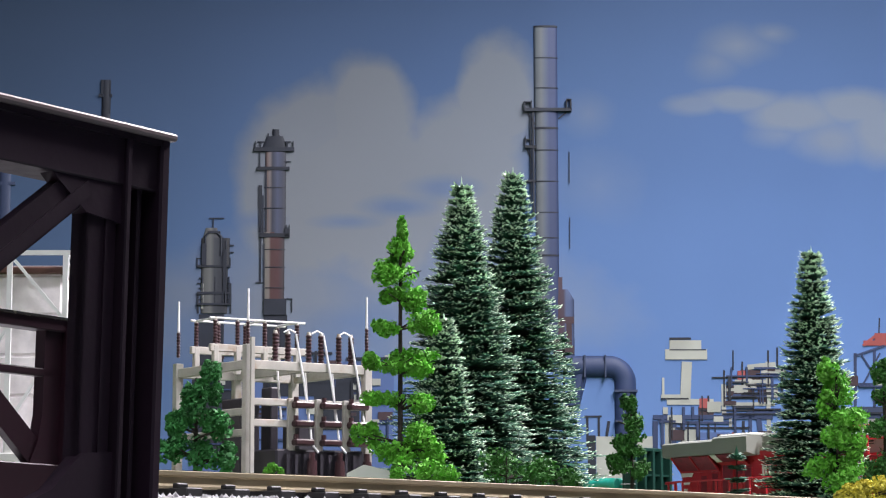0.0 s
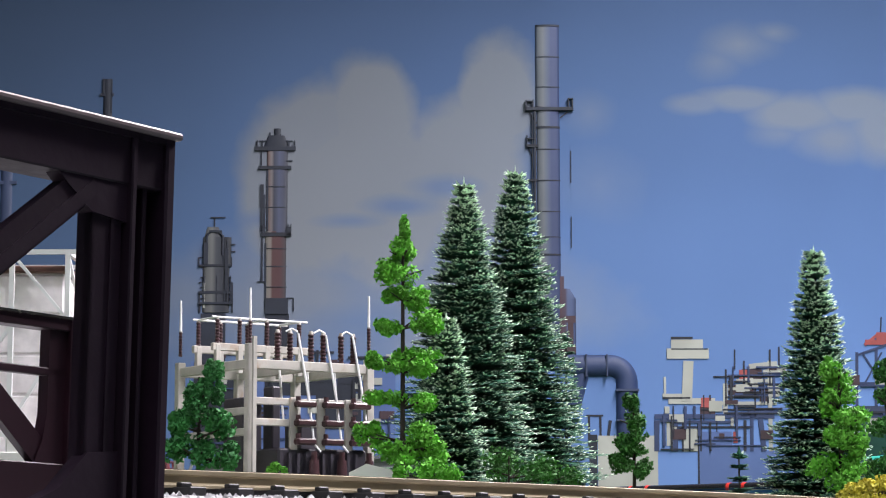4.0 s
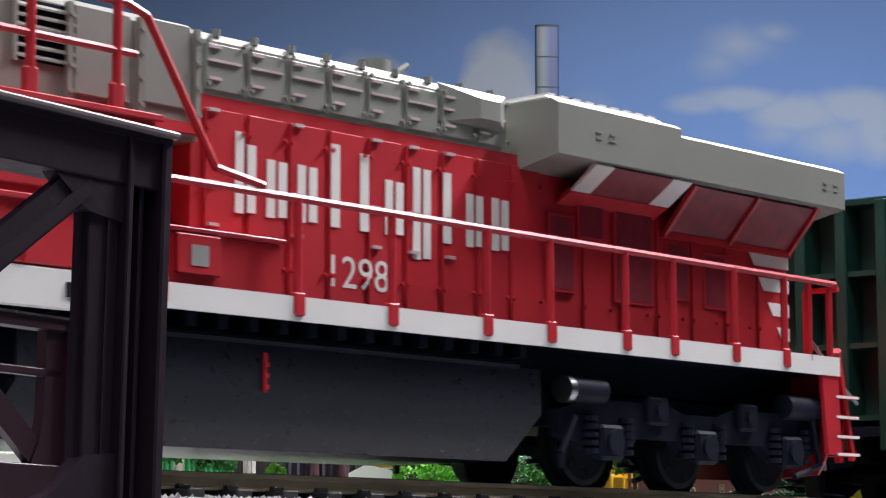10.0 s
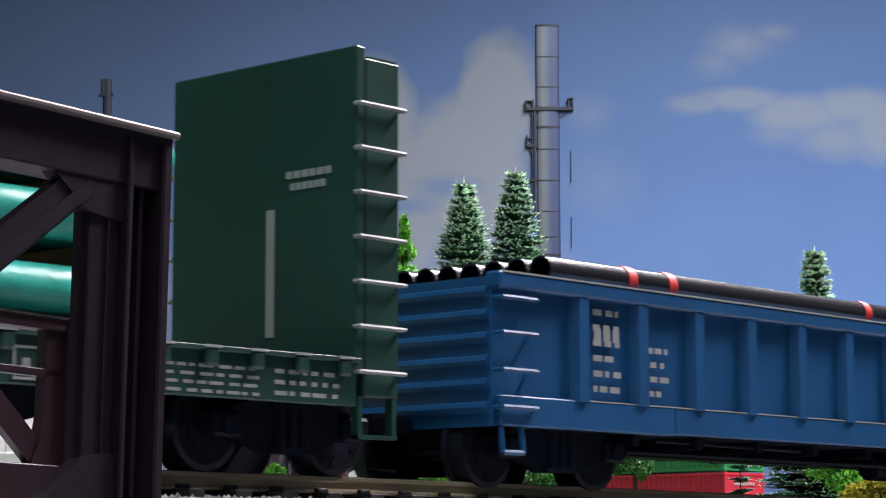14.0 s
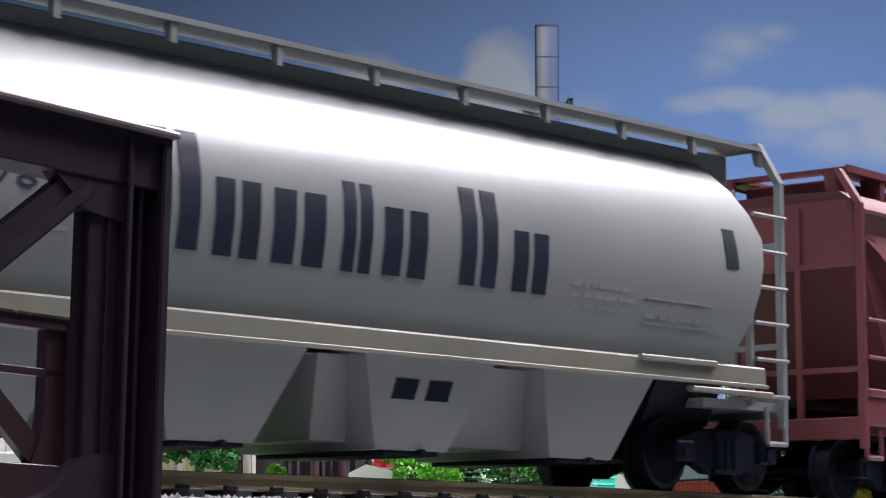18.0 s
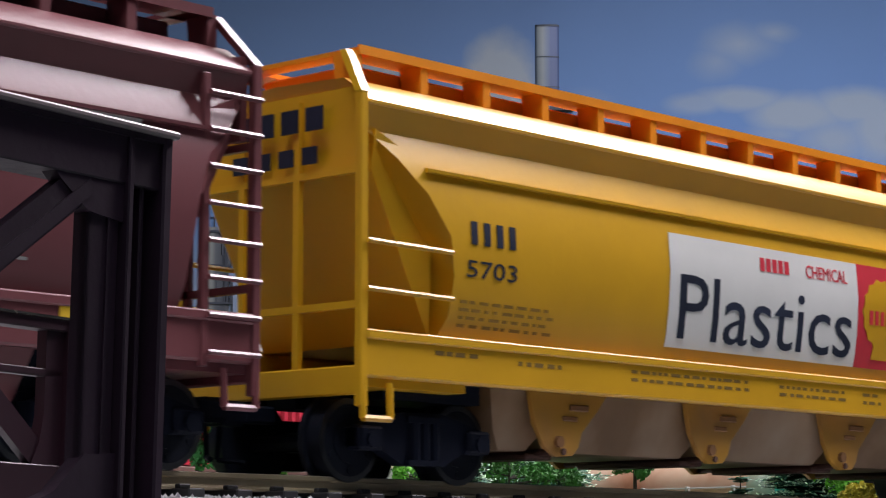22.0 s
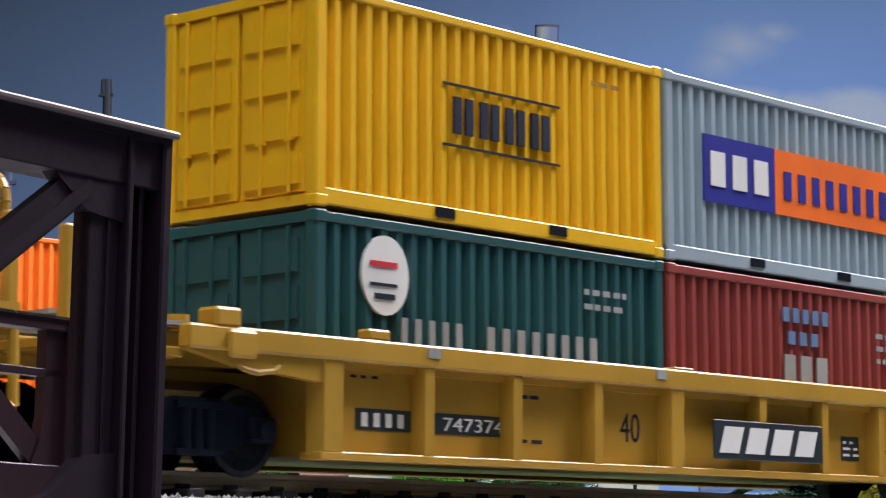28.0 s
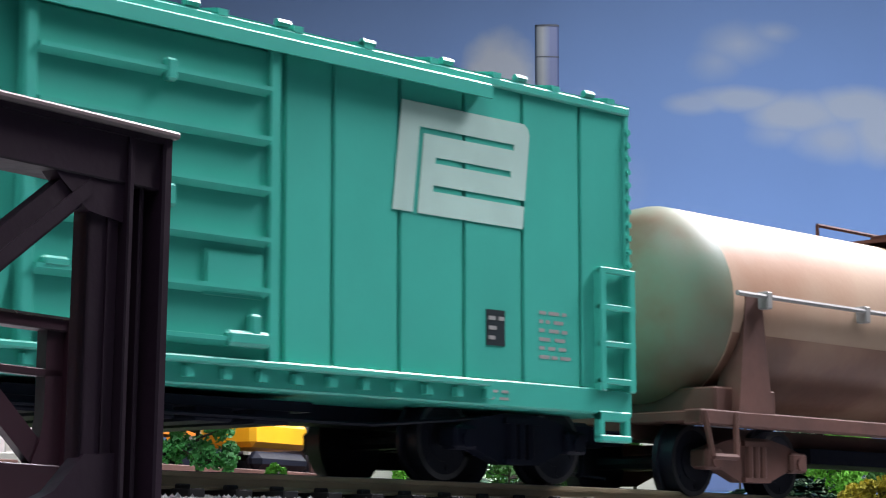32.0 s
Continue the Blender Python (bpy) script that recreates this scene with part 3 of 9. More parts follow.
pad_tree("pine_tree", spot(-9.1, 520), 95.6, ((0.6, 93.0, 1.4, 2.9), (0.0, 88.5, 4.4, 2.5), (0.5, 84.2, 6.0, 3.2), (2.9, 78.2, 5.4, 3.2), (-2.5, 78.8, 4.2, 1.9), (4.8, 72.4, 5.0, 3.0), (-4.1, 71.4, 3.9, 1.7), (0.4, 64.1, 8.6, 2.2), (2.9, 62.2, 7.0, 1.9), (-6.0, 63.5, 3.8, 1.9), (-2.8, 55.2, 6.0, 1.9), (4.6, 54.3, 5.1, 2.5), (-7.2, 46.9, 3.8, 3.2), (3.6, 46.3, 5.7, 3.2), (0.4, 43.1, 7.6, 2.5), (7.4, 44.4, 3.2, 3.8),), "light green layered pine with bare lower trunk", LEAFLIGHT, 21, 0.90, 0.62, 1.00)
pad_tree("bush", spot(-44.9, 425), 55.5, ((2.6, 53.5, 2.1, 2.1), (2.3, 49.3, 3.1, 2.9), (0.0, 45.7, 4.2, 2.6), (-3.1, 44.1, 3.1, 2.6), (2.6, 43.1, 3.6, 3.1), (-4.2, 39.5, 3.6, 2.6), (0.5, 38.9, 4.2, 2.6), (5.7, 38.4, 2.6, 2.6), (-1.6, 49.3, 2.1, 2.1),), "round mid green shrub by the rails", LEAFMID, 22, 0.70, 0.60, 0.90)
pad_tree("pine_tree", spot(46.5, 565), 58.6, ((-0.6, 56.8, 2.1, 2.1), (-0.6, 52.7, 4.1, 2.5), (-0.8, 48.6, 4.8, 2.3), (-3.0, 42.4, 4.8, 2.1), (2.5, 41.0, 3.5, 2.1), (0.0, 45.8, 4.6, 1.7),), "small green pine by the hall", LEAFMID2, 23, 0.80, 0.60, 0.80)
pad_tree("pine_tree", spot(89.1, 520), 63.5, ((-1.3, 61.5, 3.2, 2.5), (0.0, 57.1, 4.8, 3.2), (-2.0, 53.9, 4.4, 2.5), (1.5, 50.1, 5.7, 2.3), (-0.4, 46.3, 7.0, 2.3), (3.4, 44.4, 3.8, 2.5), (-1.0, 40.0, 7.0, 2.5), (2.2, 36.8, 6.4, 2.5),), "light green layered pine beside a dark fir", LEAFLIGHT, 24, 0.90, 0.62, 1.00)
pad_tree("pine_tree", spot(107.4, 560), 66.8, ((-0.3, 63.3, 4.1, 3.4), (0.0, 57.9, 6.2, 2.7), (0.4, 50.4, 6.2, 2.7), (0.0, 40.8, 6.2, 4.1),), "green layered pine near the lattice tower", LEAFMID2, 25, 0.90, 0.62, 1.00)
pad_tree("shrub", spot(-24.2, 335), 33.2, ((-0.6, 32.4, 0.9, 0.8), (0.6, 32.2, 1.1, 0.8), (0.0, 32.7, 0.8, 0.6),), "tiny bright green tuft", LEAFLIGHT, 26, 0.25, 0.40, 0.60)
pad_tree("shrub", spot(-2.2, 470), 40.9, ((-2.9, 36.4, 5.2, 2.9), (2.9, 35.8, 4.0, 2.9), (-7.5, 36.1, 2.3, 1.7),), "low bright green shrub under the pine", LEAFLIGHT, 28, 0.50, 0.55, 0.70)
pad_tree("shrub", spot(14.7, 520), 44.4, ((-2.5, 39.3, 7.0, 4.4), (6.4, 38.7, 7.0, 3.8), (12.7, 37.5, 4.4, 2.5),), "low blue-green shrub under the firs", LEAFMID2, 29, 0.50, 0.55, 0.60)
pad_tree("mound", spot(80.9, 440), 34.3, ((-3.8, 31.6, 2.7, 1.6), (-0.5, 33.0, 3.2, 1.8), (2.7, 32.3, 3.8, 2.2), (6.5, 32.7, 3.2, 2.7), (0.0, 30.5, 6.5, 1.6),), "low yellow-green foam bush by the rails", MOSS, 27, 0.30, 0.42, 1.20)


# ---- substation ----
def substation(at):
    T = thing("substation", "cream concrete substation frame with insulators and wires", "substation")
    T.matrix_basis = at
    A, D = 43.0, 44.0
    top = 81.0
    posts = [(0, 0), (A, 0), (0, D), (A, D), (A * 0.5, D)]
    for x, y in posts:
        m = M()
        m.box(x - 1.3, x + 1.3, y - 1.3, y + 1.3, 0, top + (3 if (x, y) == (0, 0) else 0), 0.2)
        part("post", m, CONCRETE, T, "square concrete post")
    m = M()
    m.box(-0.6, 0.6, -3.2, -2.2, 0, top + 5)
    part("conduit", m, CONCRETE, T)
    for z, h in ((top - 4.6, 2.9), (top - 15.4, 2.2), (top - 21.8, 2.2)):
        m = M()
        m.box(1.5, A - 1.5, -0.9, 0.9, z, z + h, 0.2)
        if z > top - 10:
            m.box(1.5, A - 1.5, D - 0.9, D + 0.9, z, z + h, 0.2)
            m.box(-0.9, 0.9, 1.5, D - 1.5, z, z + h, 0.2)
            m.box(A - 0.9, A + 0.9, 1.5, D - 1.5, z, z + h, 0.2)
            m.box(A * 0.5 - 0.9, A * 0.5 + 0.9, 1.0, D - 1, z, z + h, 0.2)
        else:
            m.box(-0.9, 0.9, 1.5, D - 1.5, z - 3, z + h - 3, 0.2)
        pieces("beam", m, CONCRETE, T, "concrete cross beam")
    # raised inner frame
    for x in (4, 12, 22, 34):
        for y in (D * 0.62, D * 0.9):
            m = M()
            m.box(x - 0.9, x + 0.9, y - 0.9, y + 0.9, top - 4, top + 5, 0.2)
            part("inner_post", m, CONCRETE, T)
    m = M()
    for y in (D * 0.62, D * 0.9):
        m.box(2, A - 4, y - 0.8, y + 0.8, top + 3.0, top + 5.4, 0.2)
    pieces("inner_beam", m, CONCRETE, T)
    def insulator(x, y, z0, z1, r=1.0):
        m = M()
        n = 8
        h = (z1 - z0) / n
        profile = [(z0 + h * (k + f), r * q) for k in range(n) for f, q in ((0.0, 0.6), (0.3, 0.62), (0.42, 0.84), (0.72, 0.8), (0.9, 0.6))]
        m.loft([[(x + q * math.cos(a), y + q * math.sin(a), z) for a in [math.pi * i / 6 for i in range(12)]] for z, q in profile])
        ins = part("insulator", m, INSUL, T, "ribbed brown insulator")
        m = M()
        m.cyl((x, y, z1 - h * 0.1), (x, y, z1 + 0.9), r * 0.62, 10, r * 0.4)
        part("cap", m, CONCRETE, ins, "pale cap")
    for x in (4, 12, 22, 34):
        for y in (D * 0.62, D * 0.9):
            insulator(x, y, top + 5, top + 13)
    for x in (10, 14.5, 22, 26.5, 33, 37.5):
        insulator(x, 0.6, top - 2, top + 7, 1.25)
    for x, y in ((0, 0), (A, 0), (0, D)):
        insulator(x, y, top + 2, top + 10, 0.8)
        m = M()
        m.cyl((x, y, top + 9), (x, y, top + 20), 0.45, 8, 0.3)
        part("lightning_rod", m, WIRE, T, "thin white rod")
    m = M()
    for y in (D * 0.62, D * 0.9):
        m.cyl((2, y, top + 13.6), (A - 6, y, top + 13.6), 0.36, 8)
    for x in (4, 22, 34):
        m.cyl((x, D * 0.62, top + 13.6), (x, D * 0.9, top + 13.6), 0.35, 8)
    pieces("busbar", m, WIRE, T, "pale bus bar")
    for k, x in enumerate((18, 28, 38)):
        m = M()
        m.rod([(x - 1, 0, top + 7), (x + 0.8, -2, top - 8), (x + 2.2, -3, top - 20), (x + 2.8, -3.6, top - 27), (x + 4.8, -4.2, top - 29.5)], 0.36, 8)
        m.rod([(x - 5, 0.6, top + 7.4), (x - 3, 0.6, top + 8.4), (x - 1, 0.2, top + 7.4)], 0.3)
        m.rod([(x - 4, 6, top - 4), (x - 3, 5, top - 20)], 0.35)
        part("cable", m, WIRE, T, "drooping pale cable")
        m = M()
        m.box(x - 4.6, x - 2.0, -1.8, -0.6, top - 36, top - 13, 0.2)
        sw = part("switch_column", m, CONCRETE, T)
        m = M()
        for q in range(3):
            z = top - 16.0 - 5.7 * q
            m.box(x - 3.6, x + 3.4, -4.6, -1.6, z, z + 2.0, 0.5)
            m.cyl((x - 2.6, -3, z + 2), (x - 2.6, -3, z + 3.4), 0.8, 8)
        part("switch_arm", m, INSUL, sw, "brown switch arm")
        m = M()
        m.cyl((x + 2, -5, top - 40), (x + 2, -5, top - 32), 1.9, 14, 1.4)
        m.cyl((x + 2, -5, top - 32), (x + 2, -5, top - 29.5), 0.9, 10)
        part("bushing", m, INSUL, T)
    m = M()
    m.box(9, A - 2, -2, 16, top - 81, top - 28.5, 0.6)
    for k in range(9):
        m.box(12 + 3 * k, 13 + 3 * k, -3.4, -2, top - 75, top - 30)
    pieces("transformer", m, TRANSF, T, "dark finned transformer")
    m = M()
    m.box(-2, A + 4, -6, D + 2, 0, 1.5)
    part("slab", m, CONCRETE, T)
    m = M()
    m.box(8, 15, 18, 30, 20, top - 12, 0.4)
    m.box(20, 23, 20, 26, 20, top - 8, 0.4)
    m.box(34, 41, 26, 36, 20, top - 18, 0.4)
    m.box(24, 32, 24, 34, 10, top - 30, 0.4)
    pieces("cabinet", m, TRANSF, T)


substation(spot(-58.6, 700, GROUND, 35))


# ---- low wall and hut beside the substation ----
def low_wall(at):
    T = thing("low_wall", "small white block wall with a sloping top", "wall")
    T.matrix_basis = at
    m = M()
    m.plate([(-5.6, 0), (5.6, 0), (5.6, 41.6), (-1.2, 43.2), (-5.6, 41.0)], 0, 4)
    part("blocks", m, WHITE, T)


low_wall(spot(-18.4, 590))


# ---- lattice-braced building ----
def braced_building(at):
    T = thing("braced_building", "pale clad building inside a white steel lattice", "building")
    T.matrix_basis = at
    m = M()
    for k in range(6):
        m.box(-60, 4.5, 0, 24, 31 + 11.4 * k, 42 + 11.4 * k, 0.5)
    m.box(-60, 4.0, 0.6, 23, 0, 100)
    pieces("cladding", m, PINKWALL, T, "pale pinkish cladding in broad bands")
    m = M()
    m.box(-62, 6, -2, 26, 99.4, 101.4, 0.4)
    part("parapet", m, RUST, T)
    m = M()
    for x in (-54, -25, -9.0, 6.6):
        m.beam((x, -7, 0), (x, -7, 104.6), 1.4, 1.4)
        m.beam((x, 28, 0), (x, 28, 104.6), 1.4, 1.4)
    for z in (104.6, 53.5):
        for y in (-7, 28):
            m.beam((-62, y, z), (12, y, z), 1.3, 1.3)
        m.beam((6.6, -7, z), (6.6, 28, z), 1.3, 1.3)
    for a, b in (((-9, -7, 104), (8, -7, 84)), ((8, -7, 84), (-9, -7, 56)), ((-9, -7, 104), (-25, -7, 84)), ((-25, -7, 84), (-9, -7, 60)), ((-25, -7, 60), (-9, -7, 84)), ((-9, -7, 54), (6, -7, 32)), ((6.6, -7, 104), (6.6, 28, 84)), ((6.6, -7, 70), (6.6, 28, 54))):
        m.beam(a, b, 0.9, 0.9)
    pieces("lattice_bar", m, WIRE, T, "white steel lattice frame")
    m = M()
    m.box(-62, 13, -12, 30, 45.5, 48.5, 0.3)
    for x in (-9, 8.2):
        m.box(x, x + 3.6, -11, -8, 0, 56, 0.4)
    pieces("loading_deck", m, WHITE, T, "white loading deck")


braced_building(spot(-111.7, 650))


# ---- painted backdrop with its refinery ----
def sky_material():
    m = bpy.data.materials.new("painted_sky")
    m.use_nodes = True
    nt = m.node_tree
    n, link = nt.nodes, nt.links
    b = n["Principled BSDF"]
    b.inputs["Roughness"].default_value = 0.8
    b.inputs["Specular IOR Level"].default_value = 0.15
    tc = n.new("ShaderNodeTexCoord")
    sep = n.new("ShaderNodeSeparateXYZ")
    link.new(tc.outputs["Object"], sep.inputs[0])

    def math_node(op, a, c=None, clamp=False):
        q = n.new("ShaderNodeMath")
        q.operation, q.use_clamp = op, clamp
        for k, val in enumerate((a, c)):
            if val is None:
                continue
            if isinstance(val, (int, float)):
                q.inputs[k].default_value = val
            else:
                link.new(val, q.inputs[k])
        return q.outputs[0]

    warp = n.new("ShaderNodeTexNoise")
    warp.inputs["Scale"].default_value, warp.inputs["Detail"].default_value = 11, 9
    link.new(tc.outputs["Object"], warp.inputs["Vector"])
    w2 = n.new("ShaderNodeTexNoise")
    w2.inputs["Scale"].default_value, w2.inputs["Detail"].default_value = 3.2, 3
    link.new(tc.outputs["Object"], w2.inputs["Vector"])
    wob = math_node("MULTIPLY", math_node("ADD", math_node("SUBTRACT", warp.outputs["Fac"], 0.5), math_node("MULTIPLY", math_node("SUBTRACT", w2.outputs["Fac"], 0.5), 0.8)), 1.6)

    def blob(cx, cz, rx, rz, soft=0.35, amp=1.0):
        dx = math_node("DIVIDE", math_node("SUBTRACT", sep.outputs[0], cx), rx)
        dz = math_node("DIVIDE", math_node("SUBTRACT", sep.outputs[2], cz), rz)
        r = math_node("SQRT", math_node("ADD", math_node("MULTIPLY", dx, dx), math_node("MULTIPLY", dz, dz)))
        r = math_node("ADD", r, wob)
        return math_node("MULTIPLY", math_node("DIVIDE", math_node("SUBTRACT", 1.0, r), soft, True), amp)

    cloud = None
    for c in ((-0.049, 0.287, 0.040, 0.047, 0.35, 1.00), (-0.086, 0.275, 0.049, 0.045, 0.35, 0.95), (-0.108, 0.237, 0.040, 0.071, 0.40, 0.90), (-0.055, 0.225, 0.087, 0.087, 0.40, 1.00), (0.035, 0.299, 0.032, 0.047, 0.30, 1.00), (0.018, 0.248, 0.056, 0.071, 0.40, 1.00), (-0.085, 0.164, 0.113, 0.064, 0.80, 0.80), (0.017, 0.164, 0.102, 0.071, 0.80, 0.85), (0.202, 0.334, 0.036, 0.019, 0.90, 0.70), (0.225, 0.342, 0.023, 0.011, 0.90, 0.70), (0.186, 0.322, 0.023, 0.015, 0.90, 0.50), (0.173, 0.293, 0.026, 0.008, 0.70, 0.60), (0.205, 0.296, 0.036, 0.011, 0.60, 0.80), (0.239, 0.285, 0.041, 0.018, 0.55, 0.90), (0.278, 0.291, 0.036, 0.016, 0.60, 0.90), (0.262, 0.268, 0.041, 0.021, 0.80, 0.80), (0.298, 0.274, 0.034, 0.030, 0.70, 0.90), (0.228, 0.272, 0.030, 0.013, 0.90, 0.60), (0.105, 0.237, 0.045, 0.034, 1.20, 0.50), (0.100, 0.287, 0.023, 0.023, 1.00, 0.45), (-0.172, 0.164, 0.056, 0.034, 1.00, 0.50)):
        q = blob(*c)
        cloud = q if cloud is None else math_node("MAXIMUM", cloud, q)
    for c in ((-0.062, 0.213, 0.030, 0.0065, 0.8, 0.55), (-0.028, 0.223, 0.032, 0.009, 0.8, 0.65), (0.004, 0.236, 0.030, 0.010, 0.8, 0.6), (-0.128, 0.214, 0.026, 0.008, 0.9, 0.5), (-0.060, 0.146, 0.045, 0.016, 1.0, 0.5)):
        cloud = math_node("MULTIPLY", cloud, math_node("SUBTRACT", 1.0, blob(*c)))
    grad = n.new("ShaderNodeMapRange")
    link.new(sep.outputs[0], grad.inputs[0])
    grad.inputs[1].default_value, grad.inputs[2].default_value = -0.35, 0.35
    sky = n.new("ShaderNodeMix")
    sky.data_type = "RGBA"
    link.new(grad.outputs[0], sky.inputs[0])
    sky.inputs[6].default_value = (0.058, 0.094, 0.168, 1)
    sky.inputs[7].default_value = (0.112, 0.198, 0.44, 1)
    shade = n.new("ShaderNodeMapRange")
    link.new(w2.outputs["Fac"], shade.inputs[0])
    shade.inputs[1].default_value, shade.inputs[2].default_value, shade.inputs[3].default_value, shade.inputs[4].default_value = 0.3, 0.7, 0.86, 1.12
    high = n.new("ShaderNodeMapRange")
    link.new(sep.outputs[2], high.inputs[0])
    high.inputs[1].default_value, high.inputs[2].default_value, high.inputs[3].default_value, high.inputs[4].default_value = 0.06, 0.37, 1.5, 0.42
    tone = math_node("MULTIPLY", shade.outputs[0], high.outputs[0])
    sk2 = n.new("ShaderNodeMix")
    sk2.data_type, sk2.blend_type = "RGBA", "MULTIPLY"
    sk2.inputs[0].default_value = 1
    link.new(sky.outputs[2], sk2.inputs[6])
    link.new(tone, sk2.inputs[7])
    cl = n.new("ShaderNodeMix")
    cl.data_type = "RGBA"
    link.new(grad.outputs[0], cl.inputs[0])
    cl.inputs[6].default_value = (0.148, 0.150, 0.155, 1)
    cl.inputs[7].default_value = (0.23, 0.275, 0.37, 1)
    out = n.new("ShaderNodeMix")
    out.data_type = "RGBA"
    link.new(cloud, out.inputs[0])
    link.new(sk2.outputs[2], out.inputs[6])
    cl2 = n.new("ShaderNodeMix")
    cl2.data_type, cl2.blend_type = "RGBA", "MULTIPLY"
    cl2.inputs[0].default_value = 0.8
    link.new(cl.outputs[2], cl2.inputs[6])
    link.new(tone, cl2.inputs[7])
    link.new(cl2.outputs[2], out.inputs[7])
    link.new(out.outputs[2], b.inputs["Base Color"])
    return m


BACK = 1540.0
BACKDROP = spot(0, BACK, 0)
m = M()
m.box(-1100, 1100, 0, 12, -110, 760)
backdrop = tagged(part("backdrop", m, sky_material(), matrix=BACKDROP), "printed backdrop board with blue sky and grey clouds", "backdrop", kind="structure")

SLATE = paint("print_slate", (0.013, 0.017, 0.031), 0.7, 0.3, scale=40)
STACKDARK = paint("print_stack_dark", (0.03, 0.045, 0.10), 0.6, 0.12, scale=15)
TOWERRUST = paint("print_tower_rust", (0.045, 0.025, 0.034), 0.7, 0.3, scale=30)
PALEPRINT = paint("print_pale", (0.36, 0.37, 0.345), 0.7, 0.15, scale=30)
PIPEBLUE = paint("print_pipe_blue", (0.024, 0.042, 0.115), 0.6, 0.2, scale=30)
HALLBLUE = paint("print_hall_blue", (0.075, 0.125, 0.30), 0.7, 0.12, scale=20)
REDPRINT = paint("print_red", (0.32, 0.07, 0.07), 0.7, 0.2, scale=30)


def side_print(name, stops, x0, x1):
    """A printed tube: its round shading is put into colours across it from x0 to x1 (mm on the board), with faint
    streaks.
    """
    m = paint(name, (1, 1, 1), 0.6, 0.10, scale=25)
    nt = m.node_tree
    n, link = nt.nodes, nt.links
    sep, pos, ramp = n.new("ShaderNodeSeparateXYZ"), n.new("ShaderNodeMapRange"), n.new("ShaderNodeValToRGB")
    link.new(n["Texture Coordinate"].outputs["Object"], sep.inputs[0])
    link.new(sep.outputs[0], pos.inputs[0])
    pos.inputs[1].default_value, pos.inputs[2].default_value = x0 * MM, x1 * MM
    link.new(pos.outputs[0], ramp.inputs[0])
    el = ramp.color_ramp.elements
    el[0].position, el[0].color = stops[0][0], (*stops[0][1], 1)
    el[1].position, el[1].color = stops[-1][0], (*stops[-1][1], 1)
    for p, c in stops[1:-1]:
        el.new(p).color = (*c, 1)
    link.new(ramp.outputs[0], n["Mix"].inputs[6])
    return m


# pale lit side and blue shaded side of the stack, in the colour
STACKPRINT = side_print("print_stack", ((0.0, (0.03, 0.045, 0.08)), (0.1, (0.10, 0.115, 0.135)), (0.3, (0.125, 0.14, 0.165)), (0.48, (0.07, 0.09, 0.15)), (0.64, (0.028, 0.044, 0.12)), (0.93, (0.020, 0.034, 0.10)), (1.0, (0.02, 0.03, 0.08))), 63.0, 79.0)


# lit and shaded sides of these tubes, put into their rust and blue colours
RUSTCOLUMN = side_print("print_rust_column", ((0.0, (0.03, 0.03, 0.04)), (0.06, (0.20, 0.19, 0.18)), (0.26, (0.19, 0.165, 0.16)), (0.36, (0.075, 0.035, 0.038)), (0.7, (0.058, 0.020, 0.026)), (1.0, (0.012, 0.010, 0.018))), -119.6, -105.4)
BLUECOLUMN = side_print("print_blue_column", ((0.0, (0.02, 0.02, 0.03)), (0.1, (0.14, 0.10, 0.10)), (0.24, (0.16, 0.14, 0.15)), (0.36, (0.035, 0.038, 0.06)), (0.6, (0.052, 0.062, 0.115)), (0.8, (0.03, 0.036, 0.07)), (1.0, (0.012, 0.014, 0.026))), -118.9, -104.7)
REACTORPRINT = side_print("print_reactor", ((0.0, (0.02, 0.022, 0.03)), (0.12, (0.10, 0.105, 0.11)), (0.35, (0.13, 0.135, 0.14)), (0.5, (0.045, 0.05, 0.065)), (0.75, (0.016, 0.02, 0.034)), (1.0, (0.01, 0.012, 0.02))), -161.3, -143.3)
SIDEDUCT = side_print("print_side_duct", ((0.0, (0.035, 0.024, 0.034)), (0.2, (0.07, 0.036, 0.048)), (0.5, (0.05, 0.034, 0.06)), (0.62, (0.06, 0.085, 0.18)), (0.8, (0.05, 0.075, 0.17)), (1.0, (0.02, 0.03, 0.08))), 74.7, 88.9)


def relief(name, label, category):
    T = thing(name, label, category, "refinery on the backdrop")
    T.matrix_basis = BACKDROP
    return T


def halfround(m, x, z0, z1, r, r2=None, n=9, d=1.2):
    """A shallow half-round upright on the board."""
    r2 = r if r2 is None else r2
    ring = lambda z, q: [(x + q * math.cos(math.pi * (1 + i / (n - 1))), d * math.sin(math.pi * (1 + i / (n - 1))) - 0.1, z) for i in range(n)]
    m.loft([ring(z0, r), ring(z1, r2)], True)


def bar(m, x0, z0, x1, z1, w, d=0.8):
    """A flat strip w wide from one point of the board to another."""
    n = Vector((z1 - z0, 0, x0 - x1)).normalized() * w / 2
    m.plate([(x0 - n.x, z0 - n.z), (x1 - n.x, z1 - n.z), (x1 + n.x, z1 + n.z), (x0 + n.x, z0 + n.z)], -d, 0.1)


def tube(m, pts, w, d):
    """A half-round pipe w wide along a line of points of the board, standing d proud."""
    p = [Vector((x, 0, z)) for x, z in pts]
    rings = []
    for k, q in enumerate(p):
        t = (p[min(k + 1, len(p) - 1)] - p[max(k - 1, 0)]).normalized()
        n = Vector((t.z, 0, -t.x)) * w / 2
        rings.append([tuple(q + n * math.cos(math.pi * i / 10) + Vector((0, -d * math.sin(math.pi * i / 10), 0))) for i in range(11)])
    m.loft(rings, True)


